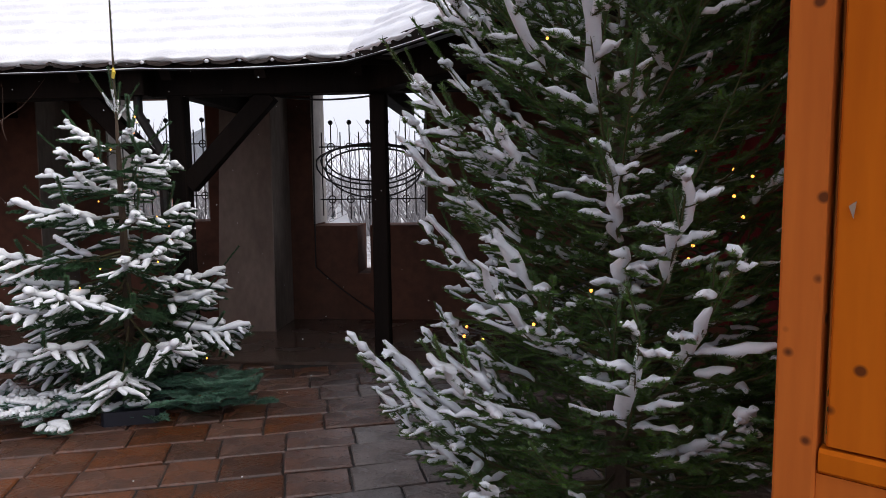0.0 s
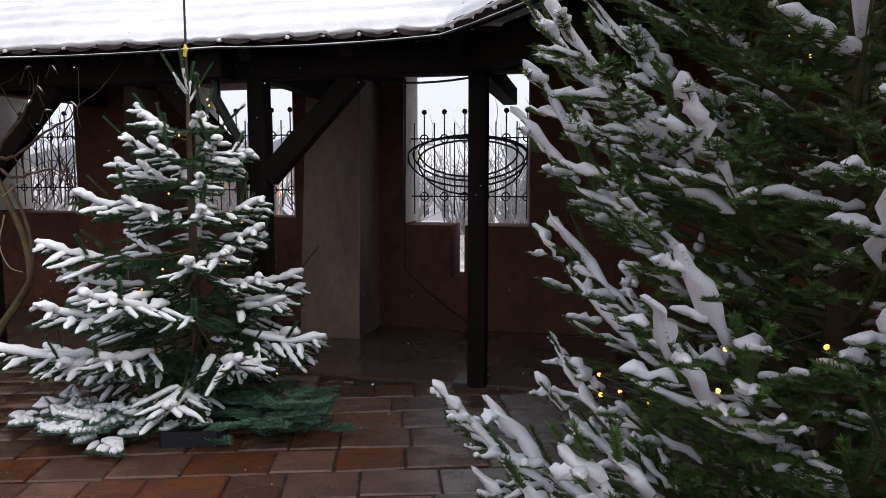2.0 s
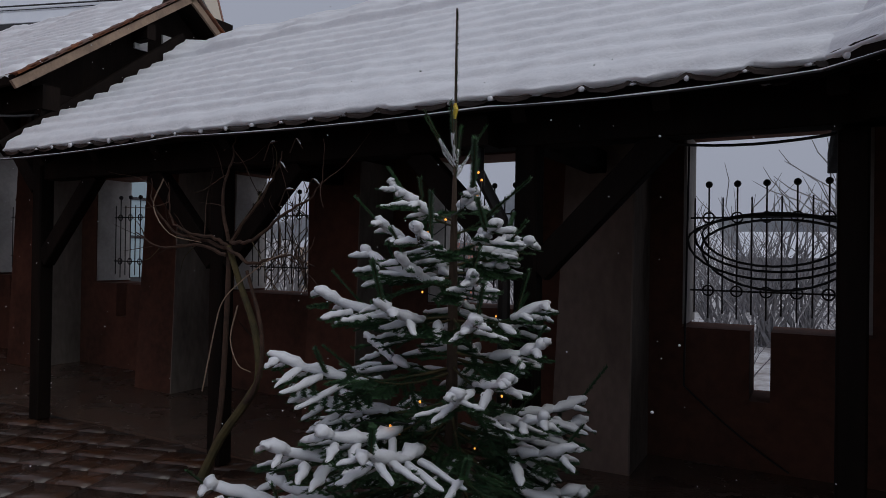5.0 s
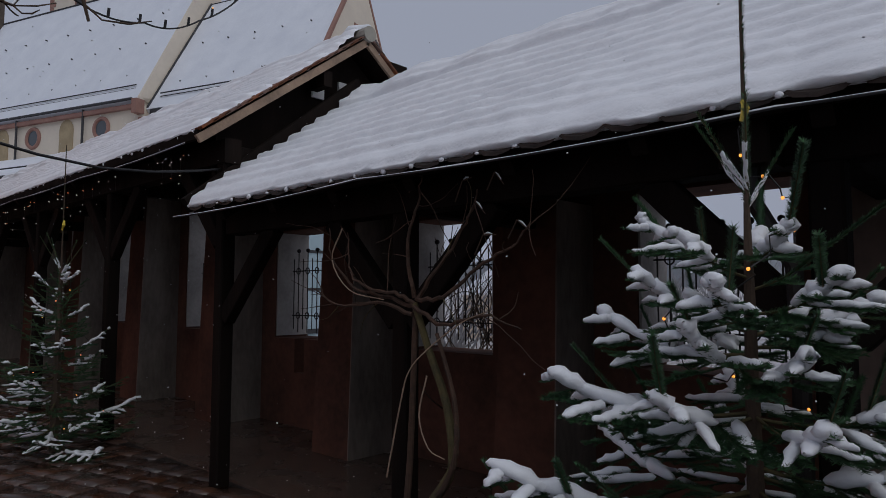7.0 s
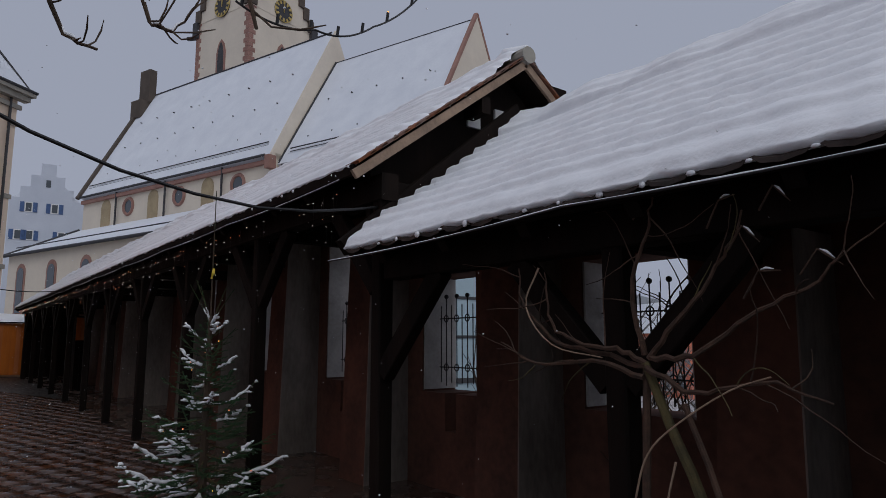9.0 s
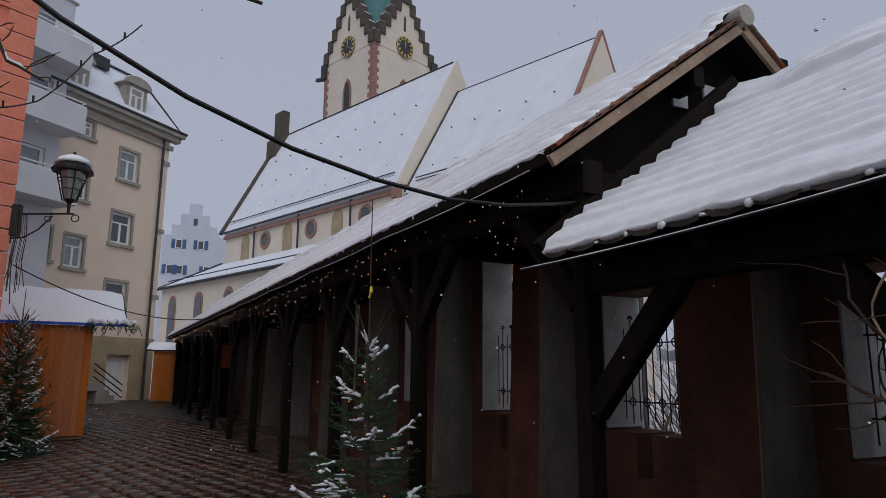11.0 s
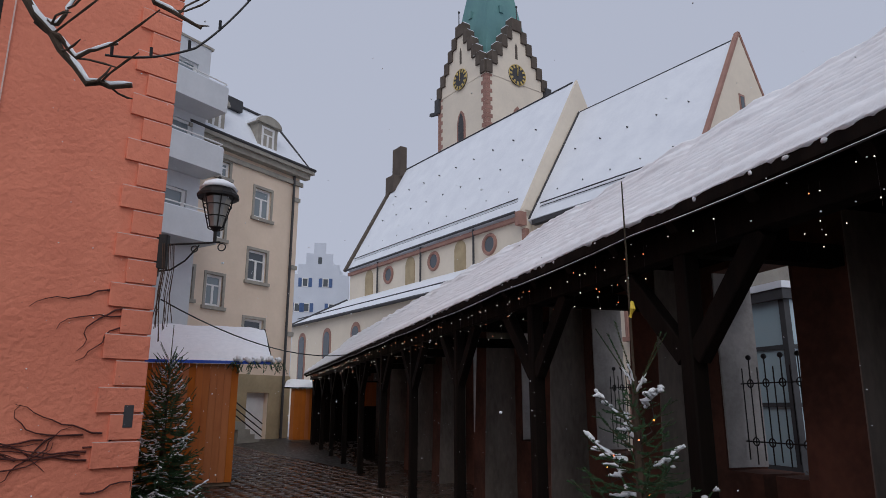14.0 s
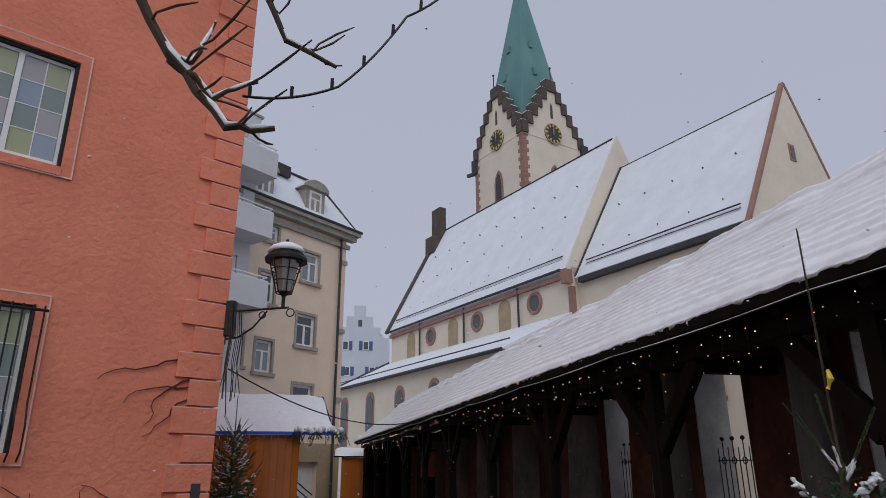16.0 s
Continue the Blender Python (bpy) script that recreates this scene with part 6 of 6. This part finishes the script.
def wall_creeper(z, s0, s1, n, spread, seed, label):
    rng = random.Random(seed)
    th = placed(thing("wall_creeper", label, "creeper", "creepers on the red house"), RM)
    for i in range(n):
        s, zz = s0 + (s1 - s0) * rng.random(), z + rng.uniform(-spread, spread)
        pts, a = [], rng.uniform(-0.6, 0.6) + (math.pi if rng.random() < 0.4 else 0)
        for k in range(10):
            pts.append((max(s, 0.03), -0.022 - 0.008 * rng.random(), zz))
            a += rng.uniform(-0.6, 0.6)
            s += 0.15 * math.cos(a)
            zz = max(0.3, zz + 0.09 * math.sin(a))
        part("stem", Buf().tube(pts, [0.015 * (1 - 0.08 * k) for k in range(10)], 5), REDVINE, th)


wall_creeper(0.95, 0.5, 3.2, 26, 0.5, 8, "leafless dark red creeper on the foot of the red wall")
wall_creeper(3.3, 0.1, 0.7, 4, 0.25, 9, "thin red creeper stems beside the corner stones")
cr = placed(thing("hanging_creeper", "thin bare creeper hanging from the lantern bracket", "creeper"), Matrix.Translation((-16.9, 0.95, 4.3)))
rng = random.Random(4)
for i in range(12):
    x, y = rng.uniform(-0.05, 0.1), rng.uniform(-0.02, 0.22)
    part("stem", Buf().tube([(x, y, 0), (x + rng.uniform(-.05, .05), y + 0.03, -0.4), (x + rng.uniform(-.08, .08), y, -0.8), (x, y + rng.uniform(-.1, .1), -1.2 - rng.random() * 0.4)], 0.007, 4), VINE, cr)

# ---- bare tree over the path ----
bt = thing("bare_tree", "bare tree with snow-lined twigs and dark fairy-light cable", "tree", at=(-8.2, -2.6, 0))
part("trunk", Buf().tube([(0, 0, 0), (0.03, 0.02, 1.2), (0, 0.1, 2.6), (0.1, 0.3, 4.2)], [0.17, 0.14, 0.11, 0.07], 10), BARK, bt)


def limb(pts, r0, seed, snow=True, twigs=9):
    """A bent limb in the tree's own frame, with short side twigs, buds and a line of snow on top."""
    rng = random.Random(seed)
    pts = [Vector(p) - Vector((-8.2, -2.6, 0)) for p in pts]
    fine = []
    for a, b_ in zip(pts, pts[1:]):
        for k in range(4):
            fine.append(a.lerp(b_, k / 4) + Vector((rng.uniform(-1, 1), rng.uniform(-1, 1), rng.uniform(-1, 1))) * 0.012)
    fine.append(pts[-1])
    n = len(fine)
    rr = [r0 * 1.25 * (1 - 0.72 * i / n) for i in range(n)]
    lb = part("limb", Buf().tube(fine, rr, 6), BARK, bt)
    if snow:
        sb_ = Buf()
        for i in range(2, n - 3, 3):
            sb_.tube([fine[i + k] + Vector((0, 0, rr[i] * 0.8)) for k in range(4) if i + k < n], [0.004, rr[i] * 0.8 + 0.003, rr[i] * 0.8 + 0.002, 0.003][: min(4, n - i)], 6)
        part("snow", sb_, SNOW, lb, "thin line of snow", smooth=True)
    for t in range(twigs):
        i = int(n * (0.35 + 0.6 * (t + rng.random() * 0.6) / twigs))
        i = min(i, n - 1)
        d = Vector((rng.uniform(-1, 1), rng.uniform(-0.3, 1), rng.uniform(-0.6, 0.9))).normalized()
        p = fine[i]
        g_ = rng.uniform(0.8, 1.9)
        e_ = Vector((rng.uniform(-0.05, 0.05), rng.uniform(-0.02, 0.06), rng.uniform(0.0, 0.07)))
        q = [p, p + d * 0.06 * g_, p + d * 0.11 * g_ + e_, p + d * 0.14 * g_ + e_ * 2.2]
        part("twig", Buf().tube(q, [0.006, 0.005, 0.006, 0.003], 5), BARK, bt)


limb([(-8.1, -2.3, 4.2), (-8.6, -0.6, 4.5), (-8.95, 0.9, 4.15), (-9.0, 1.21, 3.54), (-9.0, 1.45, 3.25), (-9.0, 1.64, 3.27)], 0.028, 1)
limb([(-9.0, 1.2, 3.55), (-9.0, 1.3, 3.52), (-9.0, 1.37, 3.73)], 0.012, 2, twigs=2)
limb([(-9.0, 1.22, 3.53), (-9.0, 1.4, 3.38), (-9.0, 1.56, 3.47)], 0.012, 4, twigs=2)
limb([(-8.15, -2.4, 3.9), (-8.6, 0.2, 4.9), (-9.2, 1.3, 4.5), (-9.3, 1.66, 3.9), (-9.3, 1.89, 3.79)], 0.022, 3)
limb([(-8.1, -2.3, 4.1), (-7.0, 0.8, 4.6), (-6.65, 2.5, 3.95), (-6.7, 2.77, 3.37), (-6.7, 2.95, 3.33)], 0.02, 5)
limb([(-6.65, 2.45, 4.0), (-6.5, 3.0, 3.9), (-6.5, 3.16, 3.48), (-6.5, 3.28, 3.45), (-6.5, 3.4, 3.64)], 0.014, 6)
limb([(-8.1, -2.3, 4.0), (-6.2, 1.0, 4.7), (-5.4, 2.9, 4.0), (-5.4, 3.26, 3.35), (-5.4, 3.36, 3.06)], 0.02, 7)


def cable(name, label, pts, r, sag, category="cable", n=14, material=RUBBER, bulbs=None, snow=False):
    th = thing(name, label, category, at=pts[0])
    line = []
    for a, b_ in zip(pts, pts[1:]):
        a, b_ = Vector(a), Vector(b_)
        for i in range(n):
            f = i / n
            line.append(a.lerp(b_, f) - Vector((0, 0, 4 * sag * f * (1 - f))) - Vector(pts[0]))
    line.append(Vector(pts[-1]) - Vector(pts[0]))
    part("wire", Buf().tube(line, r, 6), material, th)
    if snow:
        part("snow", Buf().tube([p + Vector((0, 0, r)) for p in line], [max(0.002, r * (0.6 + 0.9 * noise.noise((i * 0.35, 2, 2)))) for i in range(len(line))], 6), SNOW, th, "snow on the wire", smooth=True)
    if bulbs:
        for i in range(1, len(line), bulbs):
            b = Buf().tube([line[i], line[i] + Vector((0.012, 0, 0.045))], 0.008, 5)
            part("bulb_holder", b, RUBBER, th)
            if i % 5 == 1:
                part("bulb", Buf().ball(line[i] + Vector((0.013, 0, 0.05)), 0.004, 6, 4), BULB, th)


cable("light_cable", "dark fairy-light cable slung between bare branches", [(-9.05, 1.5, 3.43), (-9.1, 1.89, 3.56), (-9.1, 2.19, 3.98), (-9.1, 2.5, 4.3)], 0.006, 0.03, "fairy lights", bulbs=6)
cable("light_cable", "dark fairy-light cable slung towards the gallery", [(-5.42, 3.27, 3.17), (-5.4, 3.64, 3.14), (-5.4, 3.95, 3.25), (-5.4, 4.3, 3.6)], 0.005, 0.04, "fairy lights", bulbs=6)
cable("power_cable", "thick black power cable hung from the gable", [(-7.22, 5.15, 2.80), (-7.09, 4.84, 2.72), (-6.96, 4.4, 2.63), (-6.83, 3.96, 2.58), (-6.71, 3.52, 2.59), (-6.6, 3.09, 2.64), (-6.51, 2.65, 2.75), (-6.42, 2.21, 2.92), (-6.34, 1.77, 3.16), (-6.27, 1.34, 3.46), (-6.22, 0.9, 3.84), (-8.1, -2.3, 4.2)], 0.011, 0.0, n=4)
cable("overhead_wire", "thin wire from the red house to the gallery eave", [(-16.9, 1.0, 3.42), (-22.5, 4.8, 3.05)], 0.012, 0.3)
cable("eave_wire", "snow-lined wire under the gallery eave", [(-7.3, 4.72, 2.33), (-4.9, 4.72, 2.36), (-2.55, 4.72, 2.34), (-1.05, 4.72, 2.35), (0.2, 3.25, 2.36), (2.0, 1.05, 2.36)], 0.006, 0.02, snow=True)
cable("eave_wire", "snow-lined wire under the higher eave", [(-7.3, 4.80, 2.98)] + [(-9.8 - 2.5 * i, 4.80, 2.98) for i in range(10)], 0.006, 0.02, snow=True, n=8)
cable("loose_cable", "black cable sagging across the window head", [(-2.1, 5.6, 2.3), (-0.6, 5.4, 2.28)], 0.008, 0.1)
cable("loose_cable", "black cable running down the town wall", [(-1.9, 6.98, 2.45), (-1.92, 6.98, 0.6), (-1.2, 6.95, 0.06)], 0.008, 0.03)

coil = thing("cable_coil", "coil of black cable hung on the window grille", "cable", at=(-1.33, 7.16, 1.72))
for k, (w, h, dx, dz) in enumerate(((0.60, 0.30, 0, 0), (0.57, 0.27, 0.02, 0.03), (0.53, 0.33, 0.03, -0.05), (0.5, 0.25, 0.0, 0.05))):
    pts = []
    for i in range(29):
        a = 2 * math.pi * i / 28
        sq = 0.62 if math.sin(a) > 0 else 1.0
        pts.append((dx + w * math.cos(a), 0.015 * k, dz + h * sq * math.sin(a)))
    part("loop", Buf().tube(pts, 0.010, 6), RUBBER, coil)

# string of small lights under the higher eave
ic = thing("icicle_lights", "curtain of small white fairy lights under the higher eave", "fairy lights")
rng = random.Random(9)
bw_, br_, wires = Buf(), Buf(), Buf()
for i in range(250):
    x = -7.6 - 25.5 * (i / 250) ** 1.15 + rng.uniform(-0.05, 0.05)
    dpt = rng.uniform(0.03, 0.3)
    yy = 4.93 + 0.9 * rng.random() ** 2
    wires.tube([(x, yy, 2.97), (x, yy, 2.97 - dpt)], 0.001, 3)
    for k in range(max(1, int(dpt / 0.1))):
        (bw_ if rng.random() < 0.7 else br_).ball((x, yy - 0.005, 2.94 - k * 0.16 - rng.uniform(0, 0.05)), 0.0036 + 0.00026 * (-x - 7), 6, 4)
tagged(part("wire", wires, RUBBER, ic), kind="stuff")
tagged(part("bulb", bw_, BULBW, ic, "small white bulbs"), kind="stuff")
tagged(part("bulb", br_, BULBR, ic, "small reddish bulbs"), kind="stuff")

# downpipe elbow and box at the post of the lower gallery
dp = thing("downpipe", "dark bent downpipe with a wooden hopper at the post", "downpipe", at=(-2.72, 4.98, 0))
part("hopper", Buf().box(-0.1, 0.1, -0.1, 0.1, 2.18, 2.42, 0.01), TIMBER, dp)
part("pipe", Buf().tube([(0, 0, 2.2), (0, 0, 2.05), (0.13, 0.05, 1.78), (0.14, 0.06, 1.4), (0.14, 0.06, 0.02)], 0.035, 8), IRON, dp)

# red cloth and goods under the wing
cl = placed(thing("red_curtain", "dark red cloth hung under the wing roof", "curtain"), Matrix(((d0.x, n0.x, 0, 1.25), (d0.y, n0.y, 0, 4.55), (0, 0, 1, 0), (0, 0, 0, 1))))
v, f = [], []
for i in range(41):
    for j in range(5):
        v.append((i * 0.025, 0.025 * math.sin(i * 0.9) + 0.01 * j, 0.55 + j * 0.42))
part("cloth", Buf().add(v, [(i * 5 + j, (i + 1) * 5 + j, (i + 1) * 5 + j + 1, i * 5 + j + 1) for i in range(40) for j in range(4)]), REDCLOTH, cl, smooth=True)
part("rod", Buf().tube([(-0.1, 0.02, 2.24), (1.1, 0.02, 2.24)], 0.015, 6).tube([(-0.08, 0.02, 2.24), (-0.08, 0.02, 0)], 0.02, 6).tube([(1.08, 0.02, 2.24), (1.08, 0.02, 0)], 0.02, 6), IRON, cl)

# ---- falling snow ----
rng = random.Random(64)
fl_ = Buf()
for i in range(1500):
    p = Vector((rng.uniform(-15, 1.0), rng.uniform(1.0, 4.7), rng.uniform(0.3, 3.4)))
    line_ = [Vector((0, 0, 1.5)), Vector((-0.4, 1.0, 1.55)), Vector((-1.3, 1.8, 1.6)), Vector((-2.75, 2.35, 1.7)), Vector((-4.6, 2.5, 1.73)), Vector((-6.55, 1.7, 1.96))]
    near_ = min((p - a.lerp(b_, k / 5)).length for a, b_ in zip(line_, line_[1:]) for k in range(6))
    if near_ > 0.9:
        fl_.ball(p, rng.uniform(0.0015, 0.0042), 5, 3, (1, 1, 0.8))
tagged(part("falling_snow", fl_, SNOW), "fine snowflakes falling through the air", "snowflakes", kind="stuff")

# ---- paving, stone by stone ----
def stone_mesh(w, l, h=0.05, c=0.008):
    return Buf().add([(-w, -l, -h), (w, -l, -h), (w, l, -h), (-w, l, -h), (-w, -l, -c), (w, -l, -c), (w, l, -c), (-w, l, -c), (-w + c, -l + c, 0), (w - c, -l + c, 0), (w - c, l - c, 0), (-w + c, l - c, 0)],
                     [(0, 1, 5, 4), (1, 2, 6, 5), (2, 3, 7, 6), (3, 0, 4, 7), (4, 5, 9, 8), (5, 6, 10, 9), (6, 7, 11, 10), (7, 4, 8, 11), (8, 9, 10, 11)])


pav = thing("paving", "wet reddish-brown stone paving in rows", "paving", kind="structure")
rng = random.Random(31)
shapes = []
ang = radians(17)
ca, sa = math.cos(ang), math.sin(ang)
rest_v, rest_f = [], []
row, vv = 0, -14.0
while vv < 11.5:
    l = 0.135 + 0.015 * rng.random()
    uu = -40.0 + rng.random() * 0.2
    while uu < 6:
        w = rng.choice((0.14, 0.165, 0.185, 0.2, 0.22))
        x, y = (uu + w) * ca - (vv + l) * sa, (uu + w) * sa + (vv + l) * ca
        if -36 < x < 3.6 and -8 < y < 5.30:
            near = -3.4 < x < 0.75 and 2.1 < y < 5.2
            z = gz(x) + rng.uniform(-0.004, 0.004)
            tilt = (rng.uniform(-0.022, 0.022), rng.uniform(-0.022, 0.022))
            if near:
                grey_ = x > -0.95 + 0.2 * rng.random()
                key = (round(w, 3), grey_)
                hit_ = [s for s in shapes if s[0] == key]
                if hit_:
                    ob = hit_[0][1].copy()
                    scene.collection.objects.link(ob)
                    ob.parent = pav
                else:
                    ob = part("paving_stone", stone_mesh(w - 0.005, 0.136), STONEG if grey_ else STONE, pav)
                    shapes.append((key, ob))
                ob.matrix_basis = Matrix.Translation((x, y, z)) @ Euler((tilt[0], tilt[1], ang)).to_matrix().to_4x4()
            else:
                k = len(rest_v)
                ww, ll, c = w - 0.006, l - 0.006, 0.008
                for px, py, pz in ((-ww, -ll, -0.03), (ww, -ll, -0.03), (ww, ll, -0.03), (-ww, ll, -0.03), (-ww + c, -ll + c, 0), (ww - c, -ll + c, 0), (ww - c, ll - c, 0), (-ww + c, ll - c, 0)):
                    rest_v.append((x + px * ca - py * sa, y + px * sa + py * ca, z + pz + px * tilt[1] + py * tilt[0]))
                rest_f += [(k, k + 1, k + 5, k + 4), (k + 1, k + 2, k + 6, k + 5), (k + 2, k + 3, k + 7, k + 6), (k + 3, k, k + 4, k + 7), (k + 4, k + 5, k + 6, k + 7)]
        uu += 2 * w
    vv += 2 * l + 0.002
    row += 1
# these stones carry the darkened copy of the paving colour
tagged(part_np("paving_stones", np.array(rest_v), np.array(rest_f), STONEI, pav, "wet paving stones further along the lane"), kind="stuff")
